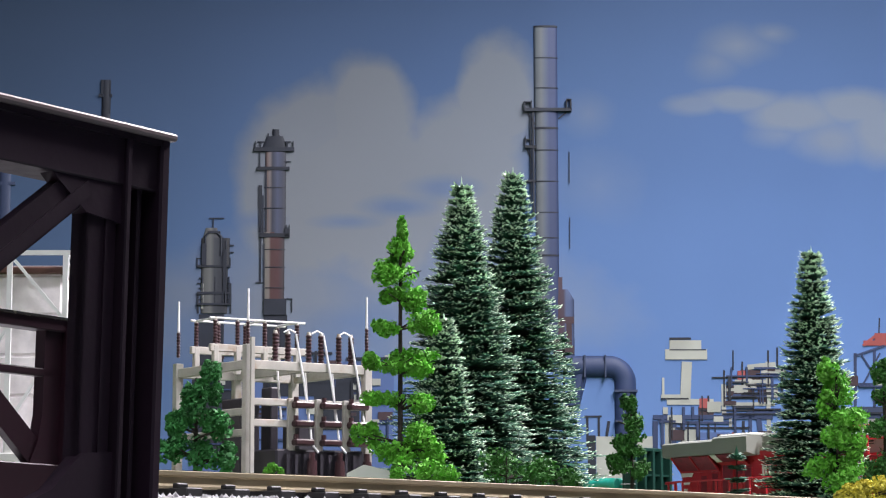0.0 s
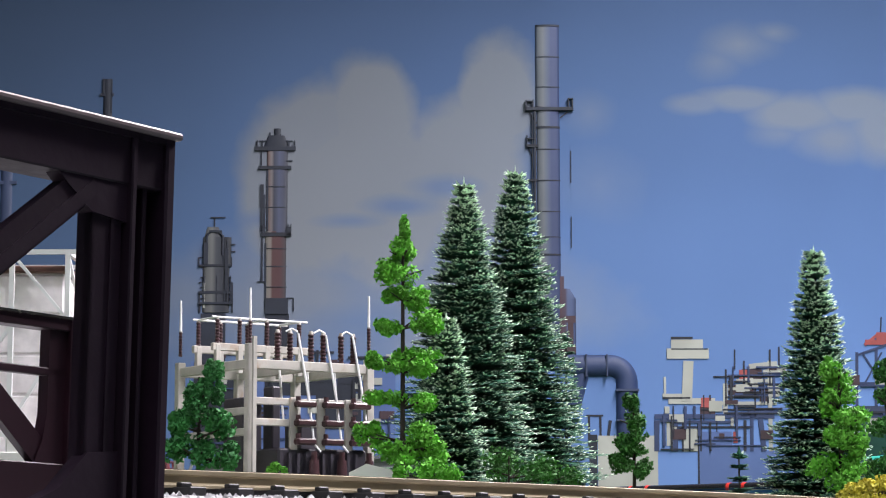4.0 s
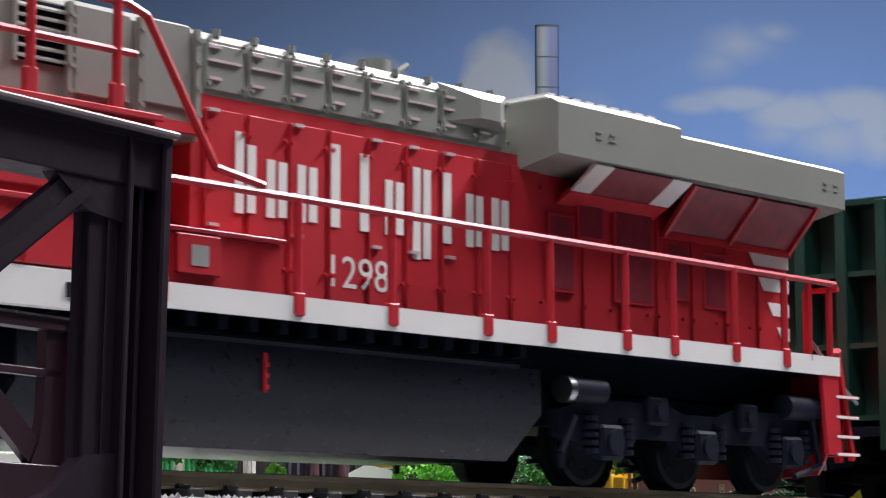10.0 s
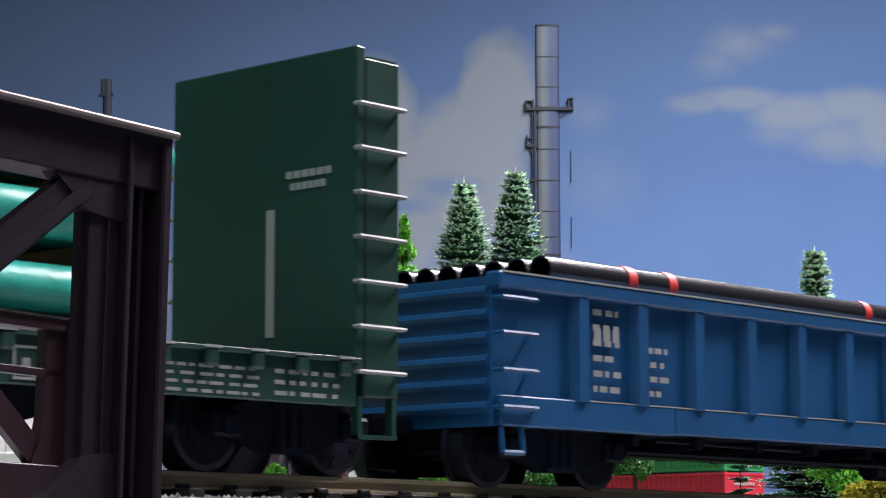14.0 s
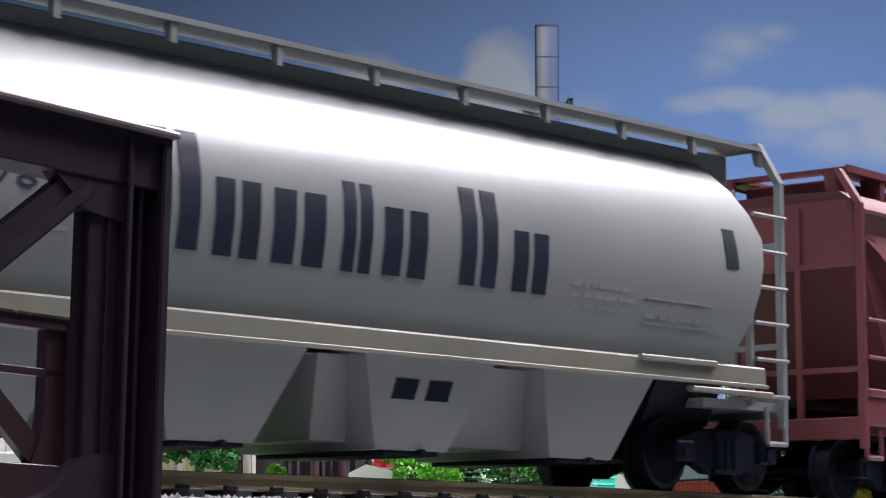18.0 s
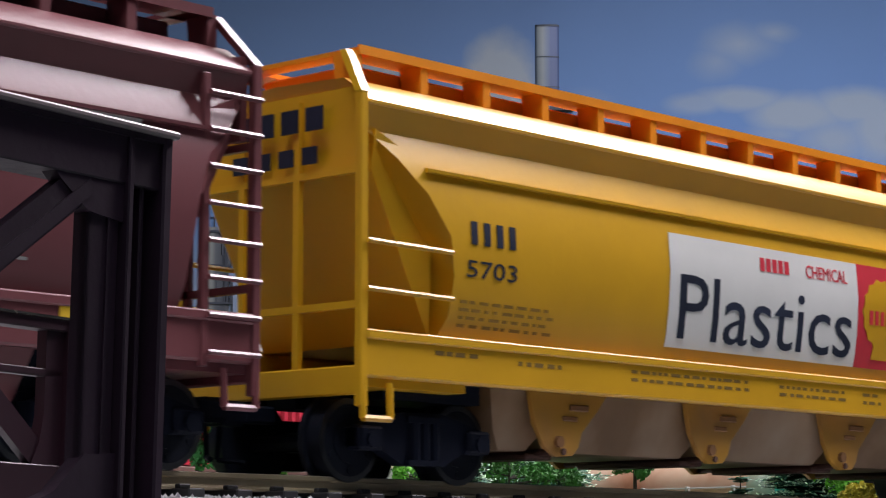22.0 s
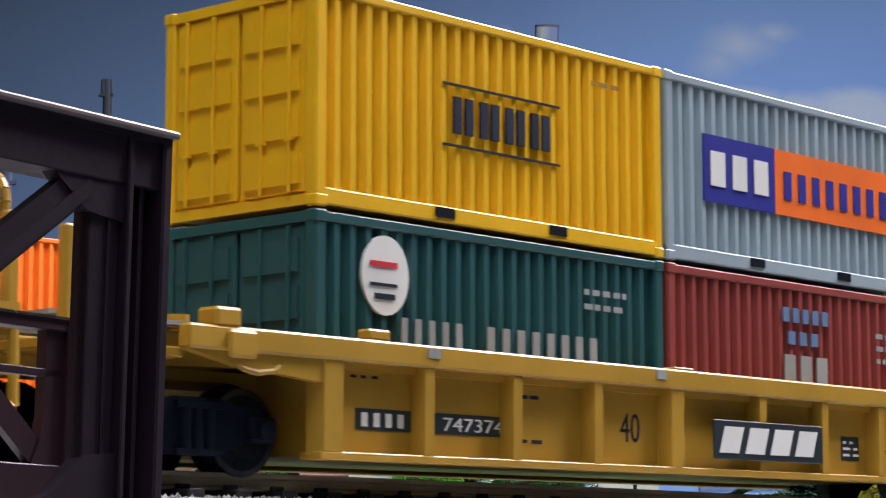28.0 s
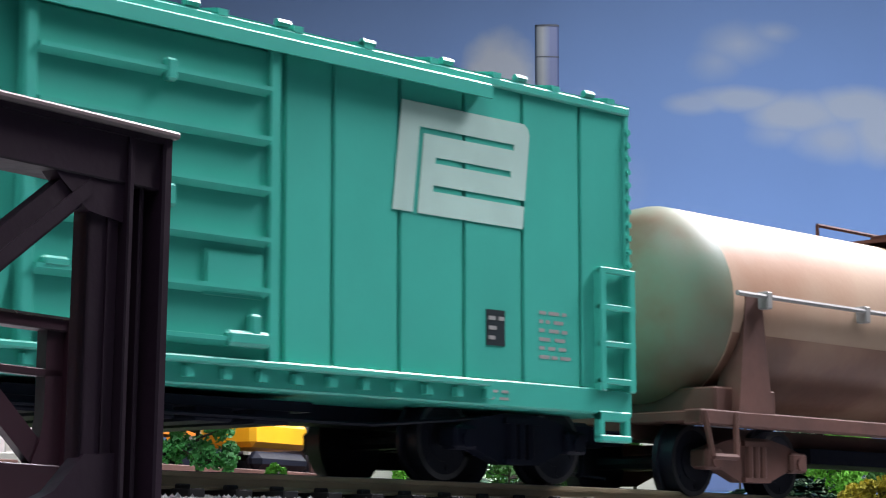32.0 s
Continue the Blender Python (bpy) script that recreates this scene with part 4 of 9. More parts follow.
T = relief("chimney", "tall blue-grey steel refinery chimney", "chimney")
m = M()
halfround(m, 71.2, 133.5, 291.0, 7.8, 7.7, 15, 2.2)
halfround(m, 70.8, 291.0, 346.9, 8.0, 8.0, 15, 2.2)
pieces("shaft", m, STACKPRINT, T, "shaft with printed shading, pale on one side and blue on the other")
m = M()
for z, h in ((346.2, 1.3), (324.8, 0.6), (304.0, 0.6), (276.0, 1.4), (261.3, 0.6), (240.0, 0.6), (218.8, 0.6), (201.5, 0.6), (189.3, 1.2)):
    halfround(m, 71.0, z, z + h, 8.15, 8.15, 15, 2.5)
pieces("band", m, SLATE, T)
m = M()
m.box(55.9, 88.2, -3.0, 0.2, 288.2, 290.4)
m.box(55.9, 57.0, -3.0, 0.2, 288.0, 295.0)
m.box(60.6, 61.4, -3.0, 0.2, 290.4, 295.4)
m.box(84.6, 85.3, -3.0, 0.2, 290.4, 296.6)
m.box(87.3, 88.2, -3.0, 0.2, 289.0, 295.4)
m.box(55.9, 61.0, -3.0, 0.2, 294.2, 294.8)
m.box(84.6, 88.2, -3.0, 0.2, 296.0, 296.6)
m.box(56.4, 64.4, -2.6, 0.2, 263.0, 264.8)
m.box(56.6, 57.2, -2.6, 0.2, 264.8, 271.0)
m.box(56.6, 63.0, -2.6, 0.2, 268.6, 269.2)
m.box(57.0, 63.6, -2.6, 0.2, 239.8, 241.2)
m.box(61.6, 63.0, -2.4, 0.2, 218.0, 287.9)
m.box(60.2, 60.7, -2.4, 0.2, 225.2, 285.9)
bar(m, 58.6, 287.1, 63.6, 279.4, 1.1)
bar(m, 84.6, 287.6, 79.4, 283.4, 0.8)
bar(m, 57.8, 262.6, 60.4, 256.4, 0.7)
pieces("platform", m, SLATE, T)
m = M()
bar(m, 86.4, 260.7, 86.3, 239.0, 0.6)
bar(m, 86.4, 215.7, 86.3, 194.5, 0.5)
pieces("whip", m, SLATE, T)
m = M()
halfround(m, 81.8, 118.4, 160.1, 7.1, 7.1)
halfround(m, 81.8, 160.1, 167.0, 7.1, 3.0)
m.box(76.50, 81.10, -0.95, 0.2, 163.90, 175.30)
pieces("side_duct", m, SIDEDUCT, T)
m = M()
m.box(75.80, 88.70, -1.29, 0.2, 144.10, 148.70)
m.box(75.80, 88.70, -1.29, 0.2, 123.70, 129.00)
m.box(83.40, 87.10, -1.29, 0.2, 129.00, 144.10)
pieces("duct_joint", m, TOWERRUST, T)
T = relief("duct", "large bent steel duct", "duct")
m = M()
elbow = [(111.5 + 11.0 * math.sin(a), 104.3 + 11.0 * math.cos(a)) for a in [radians(90 * i / 9) for i in range(10)]]
tube(m, [(87.1, 115.3), (99.0, 115.3)] + elbow + [(122.5, 61.9)], 14.4, 5.0)
tube(m, [(94.7, 118.4), (86.9, 88.2)], 9.8, 3.4)
pieces("run", m, PIPEBLUE, T)
m = M()
m.box(115.0, 130.2, -5.6, 0.2, 98.00, 99.50)
m.box(94.70, 95.90, -5.6, 0.2, 107.80, 122.60)
m.box(108.6, 109.6, -5.6, 0.2, 107.90, 122.60)
m.box(115.2, 129.8, -5.6, 0.2, 78.00, 79.20)
pieces("flange", m, STACKDARK, T)
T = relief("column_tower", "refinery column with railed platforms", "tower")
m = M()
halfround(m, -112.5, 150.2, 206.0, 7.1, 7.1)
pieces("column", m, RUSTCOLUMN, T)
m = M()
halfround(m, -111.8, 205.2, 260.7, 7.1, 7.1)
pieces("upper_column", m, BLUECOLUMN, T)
m = M()
for z in (168.0, 182.0, 194.0, 222.0, 236.0):
    halfround(m, -112.1, z, z + 0.6, 7.3, 7.3, 9, 1.5)
for x in (-125.6, -122.0, -104.6, -100.2):
    m.box(x, x + 0.5, -1.5, 0.2, 263.8, 268.0)
for x in (-121.6, -104.4, -102.4):
    m.box(x, x + 0.5, -1.5, 0.2, 205.2, 211.0)
bar(m, -122.0, 208.4, -118.6, 208.4, 0.5)
bar(m, -105.6, 160.9, -99.8, 160.9, 0.6)
bar(m, -100.2, 160.9, -100.2, 152.0, 0.8)
bar(m, -121.9, 222.0, -121.9, 238.0, 2.4)
bar(m, -124.6, 172.0, -119.0, 172.0, 0.7)
pieces("fitting", m, SLATE, T)
m = M()
bar(m, -122.5, 260.7, -122.4, 248.3, 0.8)
bar(m, -103.9, 267.7, -103.9, 263.0, 0.8)
bar(m, -118.2, 248.3, -117.8, 205.2, 1.1)
bar(m, -120.3, 231.0, -120.1, 205.2, 1.5)
bar(m, -119.2, 198.3, -118.9, 160.9, 0.9)
bar(m, -124.1, 267.7, -101.6, 267.7, 0.6)
bar(m, -106.8, 254.1, -101.5, 254.1, 0.6)
bar(m, -116.9, 273.5, -116.8, 263.0, 1.1)
bar(m, -109.7, 272.3, -109.6, 263.0, 1.1)
pieces("ladder", m, SLATE, T)
m = M()
halfround(m, -112.5, 260.7, 271.5, 9.8, 5.6)
halfround(m, -111.8, 271.5, 276.2, 2.3, 2.3)
pieces("head", m, SLATE, T)
m = M()
m.box(-126.50, -99.30, -1.52, 0.2, 261.10, 263.80)
m.box(-124.30, -102.30, -1.52, 0.2, 248.30, 250.60)
m.box(-122.00, -101.90, -1.52, 0.2, 202.50, 205.20)
m.box(-105.30, -101.90, -1.52, 0.2, 202.90, 209.00)
m.box(-119.00, -103.80, -1.52, 0.2, 150.20, 160.90)
m.box(-122.80, -121.20, -0.76, 0.2, 206.00, 231.00)
m.box(-122.00, -120.90, -0.76, 0.2, 171.50, 202.10)
m.box(-113.70, -112.10, -0.76, 0.2, 271.50, 276.20)
pieces("platform", m, SLATE, T)
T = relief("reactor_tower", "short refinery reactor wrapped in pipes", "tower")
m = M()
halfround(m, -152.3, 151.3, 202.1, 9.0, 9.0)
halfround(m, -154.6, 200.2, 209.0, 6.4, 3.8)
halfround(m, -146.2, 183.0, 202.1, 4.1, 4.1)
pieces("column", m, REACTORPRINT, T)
m = M()
for x in (-160.4, -152.0, -146.6, -142.6):
    m.box(x, x + 0.6, -1.6, 0.2, 157.0, 176.0)
for z in (160.6, 168.2, 175.0, 192.4, 197.2):
    bar(m, -162.6 + (z > 180) * 4, z, -142.4 + (z > 180) * 3, z, 0.8)
tube(m, [(-158.6, 196.0), (-158.6, 203.0), (-155.6, 206.4), (-151.4, 206.4), (-148.0, 203.0), (-148.0, 190.0)], 2.0, 1.9)
tube(m, [(-144.8, 158.0), (-144.8, 200.0)], 1.6, 1.8)
bar(m, -163.9, 188.7, -163.8, 183.0, 0.8)
bar(m, -141.9, 188.7, -141.8, 183.0, 0.8)
bar(m, -163.9, 188.3, -141.9, 188.3, 0.6)
bar(m, -163.7, 171.5, -141.7, 171.5, 0.6)
bar(m, -141.3, 171.5, -141.1, 151.3, 1.1)
bar(m, -163.2, 163.9, -163.0, 151.3, 1.1)
m.box(-160.60, -157.60, -1.90, 0.2, 183.70, 198.30)
m.box(-146.20, -144.00, -1.90, 0.2, 165.80, 194.50)
m.box(-163.70, -140.90, -1.90, 0.2, 156.70, 158.20)
m.box(-156.90, -148.50, -1.90, 0.2, 205.20, 206.70)
pieces("railing", m, SLATE, T)
m = M()
bar(m, -159.7, 154.4, -159.9, 171.5, 2.3)
bar(m, -155.1, 183.0, -154.9, 163.9, 1.9)
bar(m, -148.9, 198.3, -148.3, 154.4, 1.5)
pieces("pale_pipe", m, PALEPRINT, T)
m = M()
m.box(-163.70, -141.70, -1.52, 0.2, 182.20, 183.70)
m.box(-163.70, -141.70, -1.52, 0.2, 163.90, 165.80)
m.box(-156.10, -146.20, -0.76, 0.2, 215.20, 215.90)
m.box(-153.80, -153.10, -0.76, 0.2, 209.00, 215.20)
pieces("platform", m, SLATE, T)
T = relief("far_stack", "thin far stack behind the bridge", "chimney")
m = M()
halfround(m, -226.9, 236.7, 310.5, 3.0, 3.0)
m.box(-231.90, -222.80, -1.14, 0.2, 298.80, 300.70)
m.box(-230.40, -228.80, -1.14, 0.2, 299.50, 310.50)
m.box(-225.10, -223.90, -1.14, 0.2, 287.10, 310.50)
pieces("column", m, SLATE, T)
T = relief("far_tower", "thin far tower behind the bridge", "tower")
m = M()
halfround(m, -294.0, 163.9, 254.1, 3.8, 3.8)
m.box(-300.10, -287.20, -1.14, 0.2, 238.30, 240.60)
m.box(-298.60, -291.70, -1.14, 0.2, 251.00, 253.00)
pieces("column", m, STACKDARK, T)
T = relief("plant_base", "low brick and steel plant blocks", "building")
m = M()
m.box(-168.20, -31.80, -0.23, 0.2, 32.10, 118.40)
pieces("block", m, HALLBLUE, T)
m = M()
m.box(-162.20, -145.50, -0.57, 0.2, 118.40, 150.60)
m.box(-166.30, -134.10, -0.61, 0.2, 58.20, 118.40)
m.box(-119.00, -103.10, -0.65, 0.2, 114.60, 150.20)
m.box(-119.00, -54.60, -0.53, 0.2, 95.70, 114.60)
m.box(-84.90, -54.60, -0.61, 0.2, 73.20, 99.50)
bar(m, -163.6, 110.8, -54.2, 103.3, 1.5)
bar(m, -163.4, 95.7, -54.2, 88.2, 1.5)
pieces("pipework", m, SLATE, T)
T = relief("process_hall", "pale refinery hall with a flat roof", "building")
m = M()
m.box(102.70, 142.50, -0.53, 0.2, 32.10, 68.70)
m.box(105.30, 142.50, -0.68, 0.2, 32.10, 58.20)
pieces("wall", m, PALEPRINT, T)
m = M()
m.box(95.10, 106.50, -0.46, 0.2, 81.40, 82.60)
m.box(96.20, 97.70, -0.46, 0.2, 61.90, 81.40)
m.box(103.80, 105.30, -0.46, 0.2, 68.70, 81.40)
m.box(97.00, 102.30, -0.46, 0.2, 32.10, 69.40)
bar(m, 109.7, 68.7, 111.3, 78.8, 1.9)
pieces("machinery", m, SLATE, T)
T = relief("bridge_tower", "white ship-like tower with railed decks", "tower")
m = M()
bar(m, 162.2, 91.2, 163.7, 118.4, 6.8)
m.box(149.30, 177.30, -0.76, 0.2, 119.90, 126.70)
m.box(152.30, 173.50, -0.61, 0.2, 125.90, 132.70)
m.box(146.20, 164.40, -0.68, 0.2, 93.50, 96.50)
m.box(147.00, 148.50, -0.61, 0.2, 95.70, 107.80)
m.box(150.00, 181.10, -0.68, 0.2, 89.70, 93.50)
pieces("mast", m, PALEPRINT, T)
m = M()
m.box(152.30, 166.70, -0.68, 0.2, 133.10, 134.60)
m.box(152.30, 176.60, -0.84, 0.2, 125.90, 126.70)
m.box(146.20, 164.40, -0.84, 0.2, 93.10, 94.20)
pieces("roof", m, SLATE, T)
T = relief("pipe_rack", "dense pipe rack with blue pipes", "pipe rack")
m = M()
bar(m, 141.8, 58.2, 142.1, 78.8, 3.4)
bar(m, 154.2, 58.2, 154.5, 78.8, 3.4)
bar(m, 140.6, 81.4, 220.3, 81.4, 3.0)
bar(m, 152.6, 77.7, 193.9, 77.7, 1.9)
bar(m, 210.9, 80.7, 213.1, 58.2, 3.4)
bar(m, 204.9, 58.2, 205.3, 82.6, 2.3)
bar(m, 197.8, 81.4, 220.4, 86.3, 1.9)
bar(m, 194.2, 95.7, 219.8, 95.7, 2.3)
pieces("pipe", m, PIPEBLUE, T)
m = M()
bar(m, 171.5, 82.6, 171.1, 58.2, 1.1)
bar(m, 177.7, 95.7, 177.5, 82.6, 1.1)
bar(m, 188.5, 112.7, 188.1, 88.2, 1.1)
bar(m, 194.7, 125.9, 194.5, 112.7, 0.8)
bar(m, 200.7, 118.4, 200.3, 95.7, 1.1)
bar(m, 207.9, 103.3, 207.5, 80.7, 1.1)
bar(m, 218.1, 125.9, 217.6, 95.7, 1.1)
bar(m, 224.2, 127.8, 224.0, 114.6, 1.1)
bar(m, 200.7, 78.8, 200.4, 58.2, 1.9)
bar(m, 163.9, 78.8, 163.6, 58.2, 1.1)
bar(m, 159.4, 78.8, 159.1, 58.2, 1.1)
bar(m, 182.0, 82.6, 181.8, 71.3, 0.8)
bar(m, 171.5, 85.9, 220.4, 85.9, 1.1)
bar(m, 188.2, 94.2, 216.8, 94.2, 1.1)
bar(m, 180.1, 107.8, 220.8, 107.8, 0.9)
bar(m, 194.3, 101.8, 213.2, 101.8, 0.8)
bar(m, 152.6, 74.3, 205.2, 74.3, 1.1)
bar(m, 173.3, 78.8, 173.5, 95.7, 0.8)
pieces("upright", m, SLATE, T)
m = M()
m.box(178.40, 222.00, -0.68, 0.2, 89.00, 91.20)
m.box(195.50, 220.10, -0.61, 0.2, 104.00, 106.30)
m.box(186.40, 189.40, -0.57, 0.2, 80.70, 103.30)
m.box(216.30, 219.00, -0.57, 0.2, 58.20, 118.40)
m.box(148.50, 153.10, -0.46, 0.2, 61.90, 77.70)
m.box(159.50, 169.00, -0.46, 0.2, 58.20, 73.20)
pieces("deck", m, PALEPRINT, T)
m = M()
m.box(189.80, 206.90, -0.49, 0.2, 95.70, 102.50)
m.box(199.30, 212.50, -0.49, 0.2, 106.30, 112.70)
m.box(210.70, 218.20, -0.49, 0.2, 91.20, 99.50)
m.box(170.90, 181.10, -0.49, 0.2, 82.60, 88.20)
pieces("clutter", m, TOWERRUST, T)
m = M()
m.box(197.40, 203.80, -0.76, 0.2, 106.30, 112.30)
m.box(171.60, 178.40, -0.76, 0.2, 87.40, 93.80)
m.box(192.80, 195.50, -0.68, 0.2, 63.80, 71.30)
pieces("red_box", m, REDPRINT, T)
m = M()
bar(m, 204.0, 114.6, 222.9, 116.5, 3.4)
bar(m, 189.8, 99.5, 205.6, 100.2, 1.9)
bar(m, 192.0, 75.1, 192.1, 80.7, 1.9)
bar(m, 213.3, 110.8, 228.5, 112.7, 3.0)
pieces("white_pipe", m, PALEPRINT, T)
T = relief("blue_hall", "blue clad process hall with dark joints", "building")
m = M()
m.box(169.70, 191.70, -0.38, 0.2, 61.20, 71.30)
m.box(169.70, 210.70, -0.46, 0.2, 32.10, 61.20)
m.box(210.70, 222.00, -0.34, 0.2, 32.10, 58.20)
pieces("wall", m, HALLBLUE, T)
m = M()
m.box(169.00, 170.10, -0.57, 0.2, 32.10, 72.40)
m.box(195.50, 196.30, -0.57, 0.2, 32.10, 61.90)
pieces("joint", m, SLATE, T)
T = relief("lattice_tower", "red and blue lattice tower", "tower")
m = M()
bar(m, 275.4, 88.2, 276.2, 124.0, 1.9)
bar(m, 288.2, 88.2, 289.1, 125.9, 1.9)
bar(m, 276.2, 122.1, 296.0, 129.0, 1.5)
bar(m, 275.7, 103.3, 295.3, 103.3, 1.5)
bar(m, 279.6, 124.0, 292.3, 103.3, 1.1)
bar(m, 292.8, 124.0, 281.0, 103.3, 1.1)
bar(m, 299.5, 88.2, 300.6, 133.5, 1.9)
pieces("lattice", m, PIPEBLUE, T)
m = M()
m.box(281.90, 309.20, -0.76, 0.2, 129.00, 132.40)
m.box(289.50, 309.20, -0.76, 0.2, 132.40, 137.30)
bar(m, 281.6, 129.0, 291.2, 136.5, 1.9)
pieces("cap", m, REDPRINT, T)
m = M()
bar(m, 292.4, 137.3, 293.0, 147.5, 0.8)
pieces("whip", m, SLATE, T)
m = M()
m.box(267.50, 324.30, -0.38, 0.2, 58.20, 88.20)
m.box(267.50, 324.30, -0.53, 0.2, 32.10, 58.20)
pieces("base", m, STACKDARK, T)


def pipework(name, label, x0, x1, z0, z1, n, seed):
    """Dense printed plant: short pipes, decks and boxes in several tones."""
    rnd = random.Random(seed)
    T = relief(name, label, "pipework")
    for mat, tag, share in ((PIPEBLUE, "blue_pipe", 0.4), (SLATE, "dark_pipe", 0.34), (PALEPRINT, "pale_box", 0.2), (TOWERRUST, "rusty_box", 0.12)):
        for k in range(int(n * share)):
            m = M()
            x, z = rnd.uniform(x0, x1), rnd.uniform(z0, z1)
            if "box" in tag:
                w, h = rnd.uniform(1.5, 5.0), rnd.uniform(1.0, 3.6)
                m.box(x - w, x + w, -rnd.uniform(0.9, 1.1), 0.1, z - h, z + h)
            elif rnd.random() < 0.55:
                w = rnd.uniform(6, 22)
                bar(m, max(x0, x - w), z, min(x1, x + w), z, rnd.uniform(0.6, 1.7), rnd.uniform(1.2, 1.5))
            else:
                h = rnd.uniform(4, 14)
                bar(m, x, max(z0, z - h), x, min(z1, z + h), rnd.uniform(0.6, 1.9), rnd.uniform(1.5, 1.8))
            part(tag, m, mat, T)


pipework("process_pipework", "dense tangle of blue process pipes", 144.4, 225.8, 58.2, 88.2, 26, 5)
pipework("upper_pipework", "stacked pipe decks with pale and rusty boxes", 189.8, 227.7, 90.1, 114.6, 24, 6)
pipework("side_pipework", "dark pipework beside the lattice tower", 271.3, 309.2, 58.2, 110.8, 22, 7)
pipework("rear_pipework", "dark pipework behind the substation", -164.4, -35.6, 58.2, 125.9, 60, 8)


# ---- the train: shared pieces ----
def wheelset(parent, x, r=5.2, z=None):
    m = M()
    for s in (-1, 1):
        for y0, y1, rr in ((7.6, 10.0, r), (6.9, 7.7, r + 0.7)):
            m.cyl((0, s * y0, 0), (0, s * y1, 0), rr, 24)
        m.cyl((0, s * 9.9, 0), (0, s * 10.15, 0), r * 0.55, 16)
        for k in range(6):
            a = math.pi / 3 * k
            m.cyl((r * 0.72 * math.cos(a), s * 9.95, r * 0.72 * math.sin(a)), (r * 0.72 * math.cos(a), s * 10.12, r * 0.72 * math.sin(a)), 0.5, 6)
    m.cyl((0, -11.5, 0), (0, 11.5, 0), 1.0, 8)
    w = part("wheelset", m, STEELDARK, parent, "blackened metal wheels on an axle")
    t = M()
    for s in (-1, 1):
        t.loft([[(q * math.cos(2 * math.pi * i / 24), s * yy, q * math.sin(2 * math.pi * i / 24)) for i in range(24)] for q, yy in ((r, 10.02), (r * 0.86, 10.06))], True, False)
    pieces("tread", t, WHEELRIM, w, "worn dark metal wheel rim")
    w.matrix_basis = mm(x, 0, r if z is None else z)
    return w


WHEELRIM = paint("wheel_rim_worn", (0.10, 0.10, 0.105), 0.34, 0.3, scale=200, metal=1.0)
STEELDARK = paint("wheel_dark", (0.009, 0.011, 0.018), 0.4, 0.2, spec=0.2)
WHEELS = []
LOADS = []


def truck(parent, x, axle=10.2, mat=None, r=5.2):
    """A two-axle freight truck."""
    mat = mat or BLACK
    m = M()
    for s in (-1, 1):
        y0, y1 = s * 11.2, s * 13.2
        m.plate([(-axle - 2.2, 6.6), (-axle - 2.2, 4.4), (-axle + 2.4, 4.0), (-3.6, 2.2), (3.6, 2.2), (axle - 2.4, 4.0), (axle + 2.2, 4.4), (axle + 2.2, 6.6), (axle - 3, 8.0), (3.4, 8.8), (-3.4, 8.8), (-axle + 3, 8.0)], y0, y1)
        for q in (-axle, axle):
            m.box(q - 2.2, q + 2.2, y0, s * 14.0, 3.9, 6.9, 0.4)
            m.cyl((q, s * 13.8, 5.2), (q, s * 14.4, 5.2), 1.1, 10)
        for q in (-1.8, 0, 1.8):
            m.cyl((q, s * 13.3, 2.9), (q, s * 13.3, 7.6), 0.75, 8)
        m.box(-3.4, 3.4, s * 12.8, s * 13.9, 2.2, 2.9)
        m.box(-3.4, 3.4, s * 12.8, s * 13.9, 7.5, 8.3)
    m.box(-3, 3, -11, 11, 4.5, 8.2)
    m.box(-axle, axle, -1.5, 1.5, 5.0, 6.5)
    t = part("truck", m, mat, parent, "black sprung freight truck")
    t.matrix_basis = mm(x, 0, 0)
    for q in (-axle, axle):
        WHEELS.append((wheelset(t, q, r), q, r))
    return t


def coupler(parent, x, s):
    m = M()
    m.box(x, x + s * 7, -1.3, 1.3, 6.4, 8.6, 0.3)
    m.box(x + s * 5.5, x + s * 10, -2.2, 2.0, 5.9, 9.0, 0.6)
    m.rod([(x + s * 8, 0.5, 6), (x + s * 8.4, 0.5, 1.8), (x + s * 6.4, -2.5, 1.4)], 0.35)
    return part("coupler", m, BLACK, parent, "black knuckle coupler with trip pin")


def ladder(parent, x0, x1, y, z0, z1, n, mat, name="ladder", r=0.32, stiles=True):
    """Rungs between two stiles on a face at y."""
    m = M()
    if stiles:
        m.box(x0, x0 + 0.8, y - 0.6, y + 0.3, z0, z1)
        m.box(x1 - 0.8, x1, y - 0.6, y + 0.3, z0, z1)
    for i in range(n):
        z = z0 + (z1 - z0) * (i + 0.5) / n
        m.cyl((x0, y - 0.7, z), (x1, y - 0.7, z), r, 6)
    return part(name, m, mat, parent)


